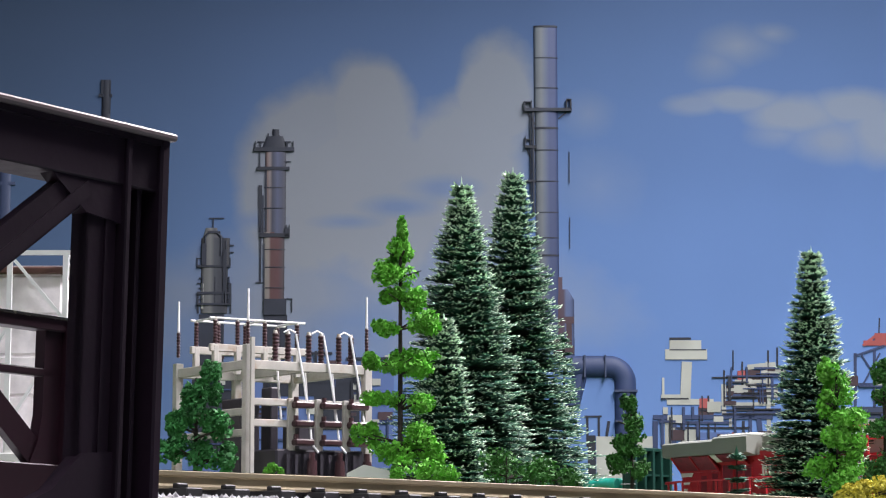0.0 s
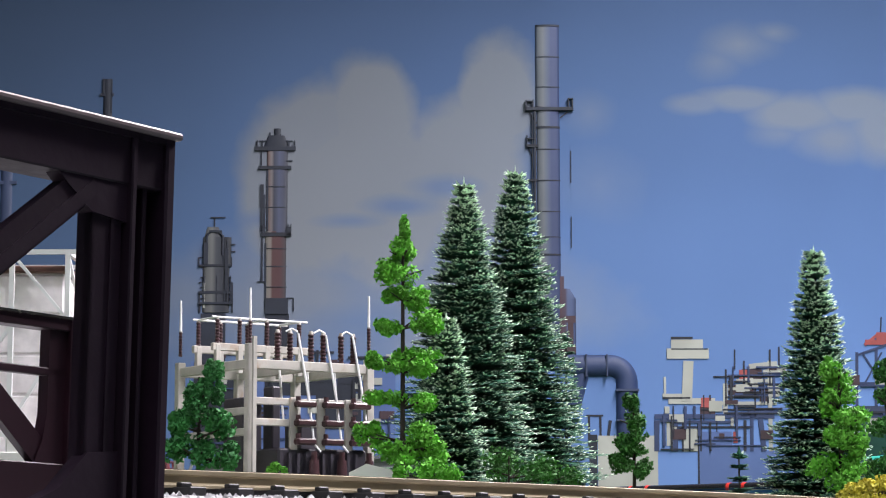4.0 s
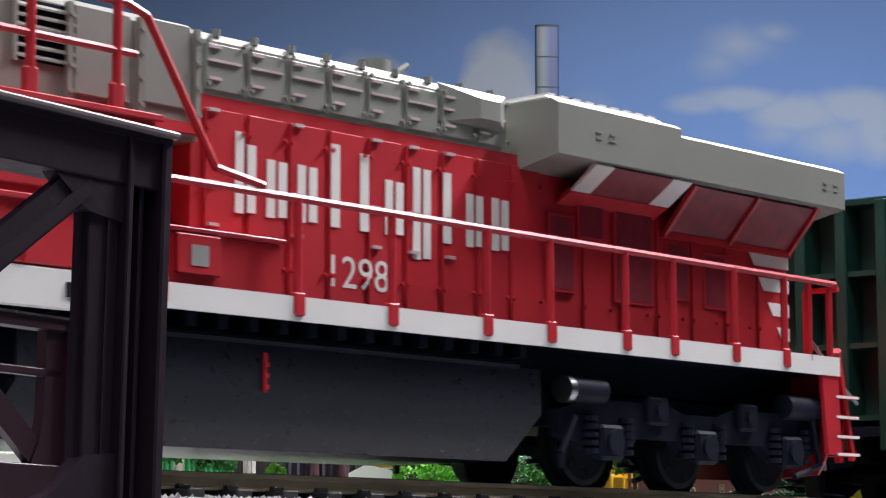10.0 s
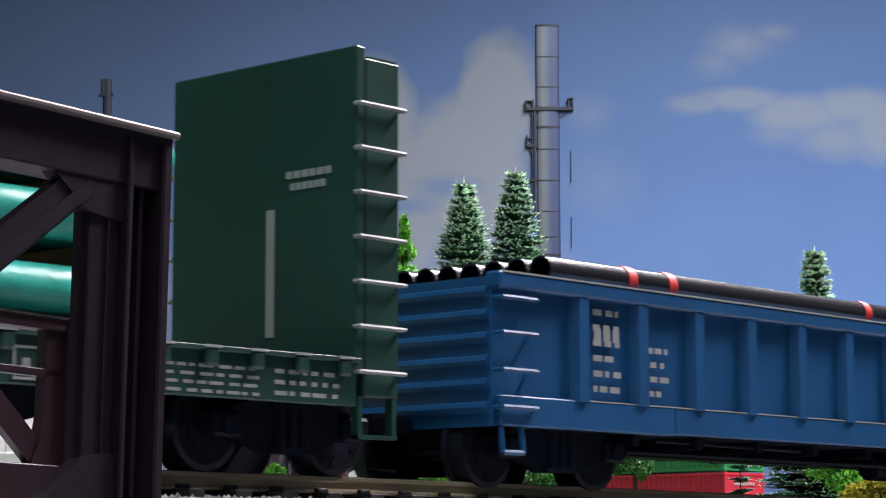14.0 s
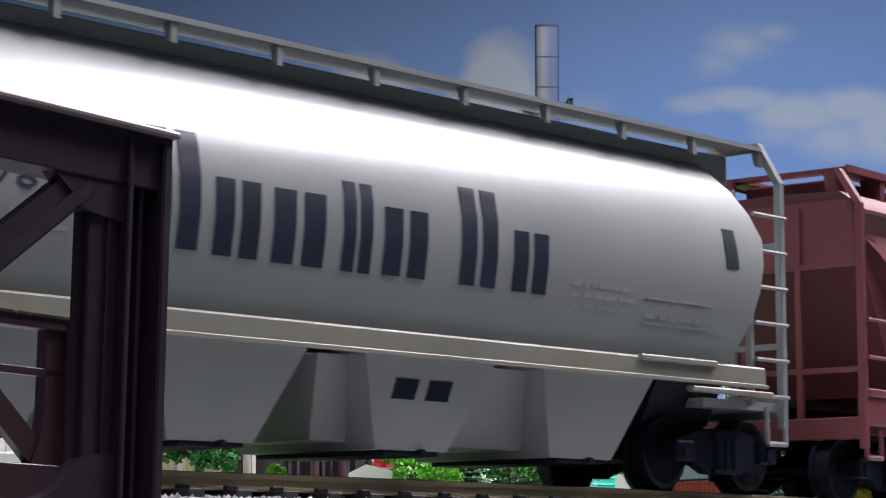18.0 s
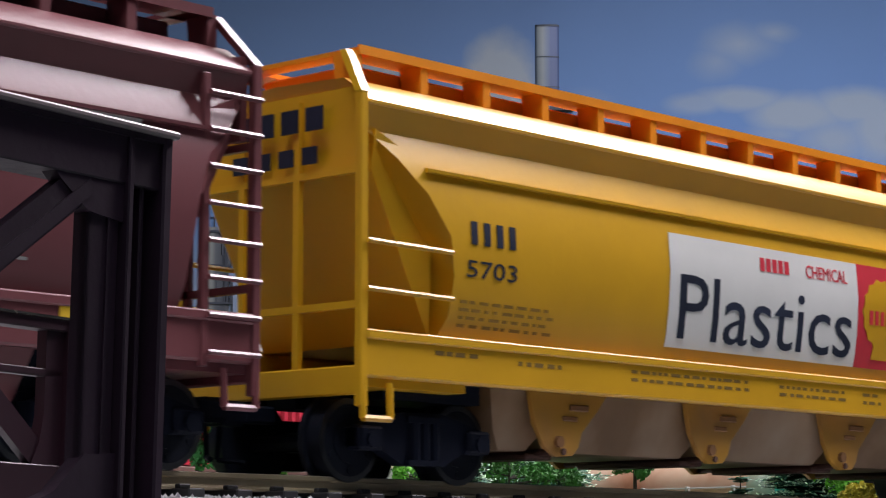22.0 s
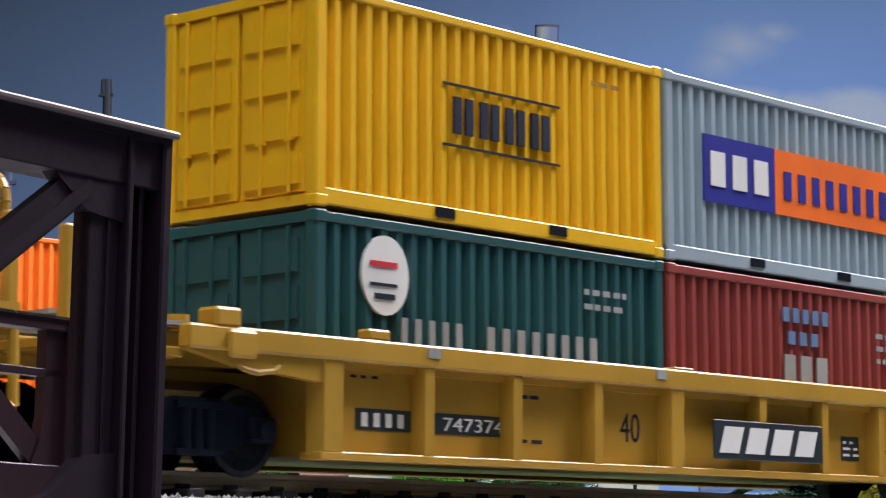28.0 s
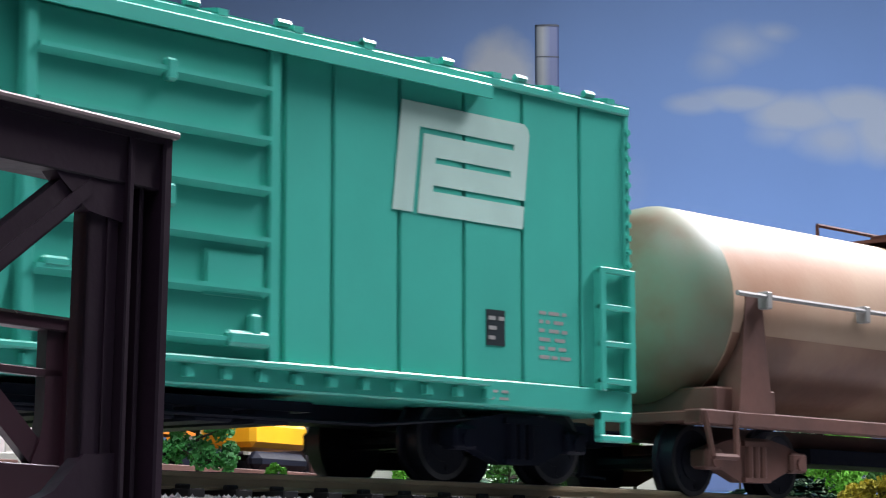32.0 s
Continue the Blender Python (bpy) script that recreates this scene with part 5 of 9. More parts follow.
# ---- locomotive ----
def locomotive():
    T = thing("locomotive", "red and grey diesel freight locomotive with white nose stripes", "locomotive")
    # frame, sill and walkway
    m = M()
    m.box(-114, 112, -16.8, 16.8, 17.2, 19.4, 0.3)
    m.box(-112, 112, -9, 9, 12.5, 17.2)
    part("frame", m, BLACK, T)
    m = M()
    for s in (-1, 1):
        m.box(-30, 112.5, s * 16.8, s * 17.3, 17.0, 19.9)
        m.plate([(-109.4, 20.2), (-94.0, 20.3), (-94.0, 16.0), (-107.7, 17.8)], s * 16.6, s * 17.3)
        m.box(-98, -81.2, s * 16.9, s * 17.6, 15.6, 20.0, 0.2)
        m.box(-76.5, -30, s * 16.9, s * 17.5, 15.6, 20.0, 0.2)
    pieces("sill", m, WHITE, T, "white painted side sill")
    m = M()
    for s in (-1, 1):
        for k in range(3):
            x = -64 + 13 * k
            m.box(x, x + 1.6, s * 17.5, s * 17.72, 17.0, 18.6)
        # dark inside of a sill slot, put in as a raised dark box
        m.box(-106.4, -101.3, s * 17.2, s * 17.45, 18.8, 19.9)
    pieces("jacking_plate", m, DARKGREY, T)
    # nose: slanted front facets either side of a narrow door
    FX, CX, BX = -114.6, -111.2, -97.2
    fx = lambda y: FX + (abs(y) - 4) / 13.2 * (CX - FX) if abs(y) > 4 else FX
    front = [(-17.2, 18.4), (-17.2, 37.2), (-4, 41.0), (4, 41.0), (17.2, 37.2), (17.2, 18.4), (4, 18.4), (-4, 18.4)]
    back = [(-17.2, 18.4), (-17.2, 41.9), (-8, 44.4), (8, 44.4), (17.2, 41.9), (17.2, 18.4), (4, 18.4), (-4, 18.4)]
    m = M()
    m.loft([[(fx(y), y, z) for y, z in front], [(BX, y, z) for y, z in back]])
    nose = part("nose", m, RED, T, "sloping red faceted nose")
    m = M()
    m.box(-115.9, -114.0, -2.1, 2.3, 19, 41.6, 0.3)
    part("nose_door", m, RED, T, "red nose door panel")
    for s in (-1, 1):
        m = M()
        m.box(fx(7.8) - 0.25, fx(7.8) + 0.4, s * 7.65, s * 7.95, 22, 39.6)
        part("nose_seam", m, RED, nose)
    for k in range(4):
        zt = 37.2 - 3.87 * k
        z0 = zt - 2.5
        e = -100.0 - 2.55 * k
        for s in (-1, 1):
            st = M()
            y0 = 2.8 if s > 0 else 2.5
            st.loft([[(fx(y) - o, s * y, z) for y, z in ((y0, z0), (17.2, z0), (17.2, zt), (y0, zt))] for o in (0.14, -0.1)])
            part("nose_stripe", st, WHITE, nose, "white nose stripe")
            st = M()
            st.loft([[(x, s * y, z) for x, z in ((CX - 0.1, z0), (e - 1.7, z0), (e, zt), (CX - 0.1, zt))] for y in (17.1, 17.34)])
            part("side_stripe", st, WHITE, nose, "tapering white side stripe")
    for s in (-1, 1):
        st = M()
        st.loft([[(fx(y) - o, s * y, z) for y, z in ((2.4, 18.4), (17.3, 18.4), (17.3, 20.2), (2.4, 20.2))] for o in (0.3, -0.1)])
        part("nose_sill", st, WHITE, nose, "white lower edge of the nose")
    for zz in (36.6, 39.1):
        m = M()
        m.cyl((-115.6, 0.1, zz), (-116.3, 0.1, zz), 1.0, 16)
        part("headlight", m, HEAD, T, "lit warm headlight")
    m = M()
    m.cyl((fx(5.4), -5.4, 36.4), (fx(5.4) - 0.6, -5.4, 36.4), 1.5, 14)
    m.loft([[(fx(y) - o, -y, z) for y, z in ((3.7, 34.8), (7.1, 34.8), (7.1, 38.0), (3.7, 38.0))] for o in (0.3, -0.1)])
    part("porthole", m, GLASS, T, "dark round window in the nose")
    # cab
    cabp = [(-17.2, 20), (-17.2, 48.6), (-12.0, 53.0), (-4.5, 54.6), (4.5, 54.6), (12.0, 53.0), (17.2, 48.6), (17.2, 20)]
    m = M()
    low = [(-17.2, 20), (-17.2, 42.4), (17.2, 42.4), (17.2, 20)]
    m.prism(low, -97, -72.5)
    part("cab_side", m, RED, T, "red lower cab wall")
    m = M()
    up = [(-17.2, 42.4), (-17.2, 48.6), (-11.0, 53.6), (-4.5, 55.1), (4.5, 55.1), (11.0, 53.6), (17.2, 48.6), (17.2, 42.4)]
    m.prism(up, lambda z: -97.3 + (z - 42.4) * 0.03, -72.5)
    part("cab_roof", m, CABGREY, T, "grey cab roof")
    m = M()
    wx = lambda z: -97.55 + (z - 42.4) * 0.03
    for s in (-1, 1):
        q = [(s * 1.6, 44.9), (s * 1.6, 49.4), (s * 9.0, 49.4), (s * 16.3, 48.0), (s * 16.3, 43.6)]
        m = M()
        m.loft([[(wx(z) - 0.1, y, z) for y, z in q], [(wx(z) + 0.2, y, z) for y, z in q]])
        w = part("windshield", m, GLASS, T, "dark tinted windscreen")
        m = M()
        for (ya, za), (yb, zb) in zip(q, q[1:] + q[:1]):
            m.beam((wx(za) - 0.15, ya, za), (wx(zb) - 0.15, yb, zb), 0.5, 0.55)
        part("windshield_frame", m, DARKGREY, w)
    for a in (-11.0, 4.6):
        m = M()
        m.box(-98.6, -95.6, a, a + 6.4, 51.0, 53.7, 0.2)
        n = part("number_board", m, SIGNBLACK, T, "black number board with white figures")
        t = M()
        lettering(t, "1298", 0.7, 5.7, 51.6, 53.1, 0)
        t.moved(lambda x, y, z, a=a: (-98.6 + y, a + 6.4 - x, z))
        part("figure", t, WHITE, n)
    m = M()
    for y0, y1, z1 in ((-3.0, -5.8, 47.6), (-8.6, -12.0, 48.0), (8.0, 5.4, 47.4)):
        m = M()
        m.rod([(-98.0, y1, 50.0), (-98.2, y0, z1)], 0.28)
        m.rod([(-98.3, y0 + 0.9, z1 - 0.7), (-98.3, y1 + 0.4, z1 + 1.4)], 0.4)
        part("wiper", m, LETTERGREY, T, "pale grey wiper")
    m = M()
    m.box(-100.6, -98.4, -9.2, -6.4, 43.2, 44.6, 0.2)
    m.cyl((-99.5, -7.8, 44.4), (-99.5, -7.8, 46.0), 1.1, 12)
    m.cyl((-99.5, -7.8, 46.0), (-99.5, -7.8, 46.4), 1.6, 12)
    part("nose_vent", m, RED, T)
    for s in (-1, 1):
        for x0, x1 in ((-94.4, -90.6), (-88.6, -79.0), (-77.6, -74.2)):
            m = M()
            m.box(x0, x1, s * 17.1, s * 17.32, 42.9, 48.2)
            w = part("side_window", m, GLASS, T, "dark cab side window")
            f = M()
            for a, b, c, d in ((x0 - 0.5, x1 + 0.5, 42.5, 42.9), (x0 - 0.5, x1 + 0.5, 48.2, 48.6), (x0 - 0.5, x0, 42.5, 48.6), (x1, x1 + 0.5, 42.5, 48.6)):
                f.box(a, b, s * 17.15, s * 17.6, c, d)
            part("window_frame", f, CABGREY if x0 > -78 or x0 < -90 else DARKGREY, w)
        m = M()
        m.loft([[(-92.6, s * 17.3, 49.6), (-75.6, s * 17.3, 49.6), (-75.6, s * 19.8, 46.8), (-89.6, s * 19.8, 46.8)],
                [(-92.6, s * 17.3, 50.1), (-75.6, s * 17.3, 50.1), (-75.6, s * 20.1, 47.1), (-89.6, s * 20.1, 47.1)]])
        part("awning", m, WHITE, T, "white sun shade over the cab windows")
        m = M()
        m.box(-97.6, -72.6, s * 17.2, s * 18.0, 20.2, 29.4, 0.3)
        m.box(-97.8, -72.4, s * 17.2, s * 18.5, 29.2, 29.9, 0.2)
        b = part("battery_box", m, RED, T, "red equipment box under the cab")
        d = M()
        d.box(-96.6, -87.2, s * 18.0, s * 18.25, 21.0, 28.6, 0.1)
        d.box(-86.0, -80.0, s * 18.0, s * 18.2, 20.8, 27.8)
        pieces("box_door", d, RED, b)
        d = M()
        d.box(-85.4, -80.6, s * 18.15, s * 18.3, 21.2, 27.4)
        part("grille", d, paint("dark_red_mesh", (0.14, 0.012, 0.016), 0.7, 0.3), b)
        # name plate on the cab
        m = M()
        m.box(-88.2, -78.7, s * 17.2, s * 17.45, 32.0, 40.0, 0.1)
        n = part("name_plate", m, SIGNBLACK, T, "black name plate with pale marks")
        t = M()
        for a, b, c, d in ((-87.8, -79.1, 32.4, 32.6), (-87.8, -79.1, 39.4, 39.6), (-87.8, -87.6, 32.4, 39.6), (-79.3, -79.1, 32.4, 39.6)):
            t.box(a, b, s * 17.4, s * 17.5, c, d)
        yy = s * 17.45 + (0 if s < 0 else 0.12)
        bars(t, -87.2, -79.8, 37.4, 38.6, 8, yy, 0.6)
        bars(t, -86.0, -81.2, 33.6, 35.8, 5, yy, 0.66)
        pieces("plate_mark", t, PLATEGREY, n)
    m = M()
    m.cyl((-88, 2.5, 54.6), (-88, 2.5, 55.6), 1.6, 14)
    m.cyl((-82, -4, 54), (-82, -4, 55.2), 0.5, 8)
    part("roof_dome", m, CABGREY, T)
    # compartment behind the cab with its walkway
    m = M()
    m.box(-72.5, -25.6, -17.2, 17.2, 19.9, 38.0, 0.2)
    c = part("compartment", m, RED, T, "red low equipment compartment")
    for s in (-1, 1):
        for x0, x1, z0, z1 in ((-71.8, -64.2, 27.0, 37.2), (-62, -31.4, 28.4, 37.2), (-69.4, -31.0, 20.2, 27.0), (-30.8, -26.2, 20.6, 37.0)):
            d = M()
            d.box(x0, x1, s * 17.2, s * 17.6, z0, z1, 0.15)
            part("panel", d, RED, c)
        d = M()
        for k in range(4):
            x = -69.4 + 12.8 * k
            d.box(x, x + 0.5, s * 17.5, s * 17.8, 20.2, 27.0)
            for q in (0.2, 0.5, 0.8):
                d.cyl((x + 0.2, s * 17.5, 20.2 + 6.8 * q), (x + 0.2, s * 18.0, 20.2 + 6.8 * q), 0.3, 6)
        d.box(-69.8, -30.6, s * 17.5, s * 18.2, 26.8, 27.4, 0.1)
        for k in range(4):
            d.cyl((-64.6, s * 17.5, 28.5 + 2.4 * k), (-64.6, s * 18.0, 28.5 + 2.4 * k), 0.28, 6)
        d.box(-72.5, -25, s * 17.2, s * 18.0, 37.6, 38.3, 0.1)
        pieces("panel_trim", d, RED, c)
    # upper hood
    m = M()
    m.prism([(-11.5, 37.5), (-11.5, 50.2), (-9.5, 51.6), (9.5, 51.6), (11.5, 50.2), (11.5, 37.5)], -72.5, -14.5)
    h = part("upper_hood", m, CABGREY, T, "grey hood with louvres")
    for s in (-1, 1):
        for x0, w in ((-52.4, 5.4), (-40.9, 8.0)):
            d = M()
            d.box(x0, x0 + w, s * 11.4, s * 11.6, 43.2, 50.0)
            g = part("louvre", d, BLACK, h, "dark louvred opening")
            d = M()
            for k in range(6):
                z = 43.8 + 1.12 * k
                d.loft([[(a, s * 11.5, z), (a, s * 12.0, z - 0.4), (a, s * 12.0, z - 0.15), (a, s * 11.5, z + 0.3)] for a in (x0, x0 + w)])
            for a in (x0 - 0.5, x0 + w):
                d.box(a, a + 0.5, s * 11.4, s * 12.0, 42.9, 50.3)
            pieces("slat", d, CABGREY, g)
        d = M()
        d.box(-68.5, -57.5, s * 11.5, s * 11.9, 41.5, 50.3, 0.1)
        d.box(-33.0, -25.0, s * 11.5, s * 11.9, 40.5, 50.5, 0.1)
        d.box(-23, -16, s * 11.5, s * 11.9, 41.0, 50.8, 0.1)
        for x in (-70.0, -56.2, -34.2, -24.0, -15.4):
            d.box(x, x + 0.7, s * 11.5, s * 12.3, 38.5, 50.6)
            for z in (40.5, 43.5, 46.5, 49.2):
                d.cyl((x + 0.35, s * 12.2, z), (x + 0.35, s * 12.6, z), 0.35, 6)
        pieces("hood_panel", d, CABGREY, h)
        d = M()
        d.box(-72.5, -14.5, s * 11.5, s * 12.2, 38.2, 39.4)
        part("hood_skirt", d, RED, h)
    # engine hood
    for z0, z1, mat, nm, lab in ((19.9, 43.6, RED, "engine_hood", "long red engine hood"), (43.6, 51.4, CABGREY, "hood_top", "grey upper engine hood")):
        m = M()
        m.prism([(-10.4, z0), (-10.4, z1 - (1.2 if z1 > 49 else 0)), (-9, z1), (9, z1), (10.4, z1 - (1.2 if z1 > 49 else 0)), (10.4, z0)], -14.5, 41 if z0 > 30 else 108.5)
        ob = part(nm, m, mat, T, lab)
        for s in (-1, 1):
            d = M()
            xs = [-12.5 + 6.9 * k for k in range(8)] if z0 > 30 else [-12.5 + 6.9 * k for k in range(9)] + [58 + 8.5 * k for k in range(6)]
            for x in xs:
                d.box(x, x + 5.9, s * 10.4, s * 10.75, z0 + 0.6, z1 - 1.6, 0.1)
                for z in ((z0 + z1) / 2 - (z1 - z0) * 0.33, (z0 + z1) / 2 + (z1 - z0) * 0.33):
                    d.cyl((x + 5.9, s * 10.6, z), (x + 5.9, s * 11.2, z), 0.3, 6)
                    d.cyl((x + 0.3, s * 10.6, z), (x + 0.3, s * 11.1, z), 0.3, 6)
            pieces("hood_door", d, mat, ob)
    m = M()
    for k in range(9):
        for s in (-1, 1):
            m.cyl((-10 + 6.2 * k, s * 9.6, 50.9), (-10 + 6.2 * k, s * 9.6, 51.9), 0.5, 8)
    m.box(-8, 10, -5, 5, 51.2, 52.0, 0.3)
    m.box(18, 32, -6, 6, 51.2, 52.6, 0.4)
    m.cyl((24, -3, 52), (24, -3, 54.4), 2.2, 12)
    m.cyl((28, 2, 52), (28, 2, 53.8), 1.6, 12)
    m.cyl((22, -7, 51), (26, -7, 53.6), 0.4, 8)
    pieces("roof_fitting", m, CABGREY, T)
    # road name, in plain blocks, and road number
    for s in (-1, 1):
        t = M()
        y = s * 10.75 + (0 if s < 0 else 0.15)
        hs = (1.0, 0.72, 0.72, 1.06, 1.0, 0.72, 0.95, 0.95, 0.72, 0.72)
        for k, q in enumerate(hs):
            x = -8.0 + 5.15 * k
            w = 2.0 if k in (3, 4, 7) else 4.0
            zb = 30.0 - (2.6 if k == 6 else 0)
            zt = 30.0 + 9.8 * q
            if w < 3:
                t.box(x + 0.8, x + 2.3, y - 0.15, y, zb, zt)
            else:
                t.box(x + 0.2, x + 1.55, y - 0.15, y, zb, zt)
                t.box(x + 2.15, x + 3.5, y - 0.15, y, zb + 0.2, zt - (1.4 if k == 0 else 0.1))
        pieces("name_block", t, WHITE, T, "tall white blocks along the hood")
        t = M()
        if s < 0:
            lettering(t, "1298", 8.4, 18.6, 22.6, 26.6, y)
        else:
            lettering(t, "1298", 8.4, 18.6, 22.6, 26.6, 0)
            t.moved(lambda x, yy, z: (27.0 - x, 10.95 - yy, z))
        part("road_number", t, WHITE, T, "white road number 1298")
        # rear end stripes
        t = M()
        for k in range(4):
            z = 33.6 - 3.7 * k
            t.plate([(98 + 2.4 * k, z + 2.0), (108.6, z + 2.0), (108.6, z), (99.4 + 2.4 * k, z)], y - 0.1, y)
        pieces("rear_stripe", t, WHITE, T)
    # radiator section
    m = M()
    for x0, x1, zt in ((44.3, 72.0, 50.7), (72.0, 114.6, 49.5)):
        m.prism([(-10.4, 41.6), (-17.6, 43.1), (-17.6, zt - 0.7), (-16.4, zt), (16.4, zt), (17.6, zt - 0.7), (17.6, 43.1), (10.4, 41.6)], x0, x1)
    for s in (-1, 1):
        for x, z in ((53, 46.0), (56, 46.0), (109, 45.6), (112, 45.6)):
            m.box(x - 0.6, x + 0.6, s * 17.5, s * 17.75, z, z + 0.2)
            m.box(x - 0.6, x + 0.6, s * 17.5, s * 17.75, z + 0.9, z + 1.1)
    r = pieces("radiator", m, CABGREY, T, "wide grey overhanging radiator housing")
    m = M()
    m.box(45, 71, -15.0, 15.0, 50.7, 51.5, 0.4)
    m.box(74, 106, -14.0, 14.0, 49.5, 50.1, 0.3)
    for k in range(9):
        m.box(46 + 2.8 * k, 47.4 + 2.8 * k, -14.6, 14.6, 51.4, 51.9)
    pieces("radiator_grille", m, WHITE, r, "pale radiator screens on the roof")
    for s in (-1, 1):
        def slab(x0, x1, ya, za, yb, zb, lean, th=0.5):
            q = M()
            q.loft([[(x0, s * ya, za), (x1, s * ya, za), (x1 - lean, s * yb, zb), (x0 - lean, s * yb, zb)], [(x0, s * (ya - th), za + th), (x1, s * (ya - th), za + th), (x1 - lean, s * (yb - th), zb), (x0 - lean, s * (yb - th), zb)]])
            return q
        part("radiator_screen", slab(57.1, 70.4, 17.2, 42.6, 13.2, 39.4, 0.6), SCREENRED, T, "dark red sloping intake screen")
        part("screen_flash", slab(53.0, 57.0, 17.3, 42.6, 13.3, 39.4, 0.6), WHITE, T, "white flared end of the intake")
        part("screen_flash", slab(70.5, 75.0, 17.3, 42.6, 13.3, 39.4, 0.6), WHITE, T, "white flared end of the intake")
        part("intake_hood", slab(52.4, 74.4, 13.2, 39.3, 10.6, 37.9, 0.0, 0.6), RED, T, "red underside of the intake")
        for x0, x1 in ((77.0, 91.6), (93.0, 107.4)):
            part("radiator_screen", slab(x0, x1, 16.6, 42.4, 11.2, 36.0, 0.4), SCREENRED, T, "dark red sloping intake screen")
        m = M()
        for x in (76.4, 92.3, 108.0):
            m.beam((x, s * 16.8, 42.6), (x - 0.4, s * 11.3, 35.9), 0.9, 0.7)
        m.beam((75.8, s * 11.3, 35.9), (108.2, s * 11.3, 35.9), 0.8, 0.9)
        pieces("screen_frame", m, RED, T, "red screen frame")
        for x0, x1, z0, z1 in ((50.6, 55.4, 26, 36), (57.0, 62.0, 33.8, 39.2), (65.2, 73.2, 25.6, 38.4), (77.4, 82.0, 27, 34.6), (86.6, 91.4, 26.4, 33.8)):
            m = M()
            m.box(x0 - 0.5, x1 + 0.5, s * 10.4, s * 10.95, z0 - 0.5, z1 + 0.5, 0.1)
            d = part("engine_door", m, RED, T)
            # recessed panel put in as a dark patch on the door
            m = M()
            m.box(x0, x1, s * 10.9, s * 11.02, z0, z1)
            part("door_mesh", m, SCREENRED, d, "dark patch for a recessed panel")
        # low box, ledge and pipe behind the compartment
        m = M()
        m.box(-24.8, -3.6, s * 10.4, s * 14.6, 19.9, 26.2, 0.2)
        b = part("sand_box", m, RED, T, "red box with a ledge beside the hood")
        m = M()
        m.box(-25.0, -3.4, s * 10.4, s * 15.1, 26.2, 26.8, 0.15)
        part("ledge", m, RED, b)
        m = M()
        m.box(-20.4, -13.8, s * 14.5, s * 15.2, 21.4, 26.0, 0.15)
        d = part("hatch", m, RED, b)
        m = M()
        m.box(-18.4, -15.8, s * 15.1, s * 15.3, 22.4, 24.8)
        part("hatch_plate", m, LETTERGREY, d, "small pale plate")
        # hinges, gutter strips and lift rings along the hood
        m = M()
        for x in [-12.5 + 6.9 * k for k in range(8)]:
            for z in (49.2, 45.4):
                m.box(x + 0.3, x + 2.2, s * 10.7, s * 11.1, z, z + 0.35)
            m.box(x + 0.2, x + 5.4, s * 10.7, s * 11.05, 47.6, 47.9)
        for x in (-12.2, 1.6, 15.4, 22.3, 29.2):
            for z in (28.0, 33.0, 41.6):
                m.box(x, x + 1.6, s * 10.7, s * 11.2, z, z + 0.4)
        # white highlights on the hinges are put into this pale colour
        part("hinge_print", m, HINGE, T, "row of hinges and strips coloured pale as highlights")
        m = M()
        m.loft([[(28.2, s * 10.4, z0), (41.8, s * 10.4, z0), (41.8, s * 10.4, z1), (28.2, s * 10.4, z1)] if k == 0 else [(35.0, s * 12.0, z0 + 1.2), (39.0, s * 12.0, z0 + 1.2), (39.0, s * 12.0, z1 - 1.4), (35.0, s * 12.0, z1 - 1.4)] for k, (z0, z1) in enumerate(((46.0, 51.2), (46.0, 51.2)))])
        part("air_box", m, CABGREY, T, "grey bulged panel")
    # handrails
    for s in (-1, 1):
        y = s * 17.0
        for k, x in enumerate((-70.8, -56.5, -43.0, -31.2)):
            m = M()
            m.cyl((x, y, 38), (x, y, 50.4), 0.55, 8)
            m.box(x - 1.0, x + 1.0, y - 0.5, y + 0.5, 38.2, 41.2, 0.3)
            part("stanchion", m, RED, T)
        m = M()
        m.rod([(-72, y, 50.4), (-30, y, 50.4), (-27, y, 49.4), (-16.5, y, 33.6), (-9, y, 32.4)], 0.5)
        m.rod([(-72, y, 44.8), (-28.5, y, 44.8)], 0.45)
        m.rod([(-32, y, 31.6), (112, y, 31.2)], 0.5)
        part("handrail", m, RED, T, "bright red handrail")
        for x in (-24.6, -3.4, 12.6, 30.2, 43.0, 59.2, 70.1, 85.0, 98.0):
            m = M()
            m.cyl((x, y, 17.5), (x, y, 31.4), 0.55, 8)
            m.box(x - 0.9, x + 0.9, y - 0.6, y + 0.5, 17.6, 20.4, 0.2)
            part("stanchion", m, RED, T)
    # fuel tank
    m = M()
    m.prism([(-15.0, 14.2), (-15.0, 8.2), (-11.6, 2.1), (11.6, 2.1), (15.0, 8.2), (15.0, 14.2)], lambda z: -42.4 - (2.2 if z < 6 else 0), lambda z: 43.4 - (3.2 if z < 6 else 0))
    ft = part("fuel_tank", m, TANKGREY, T, "dark grey bevelled fuel tank")
    m = M()
    for s in (-1, 1):
        m.box(-7.0, -6.5, s * 15.0, s * 15.3, 8.6, 13.2)
        for z in (9.0, 10.3, 11.6):
            m.box(-7.1, -6.4, s * 15.2, s * 15.5, z, z + 0.5)
    pieces("fuel_gauge", m, RED, ft)
    m = M()
    m.box(-43, 42.8, -14.4, 14.4, 14.2, 15.5)
    part("tank_top", m, BLACK, ft)
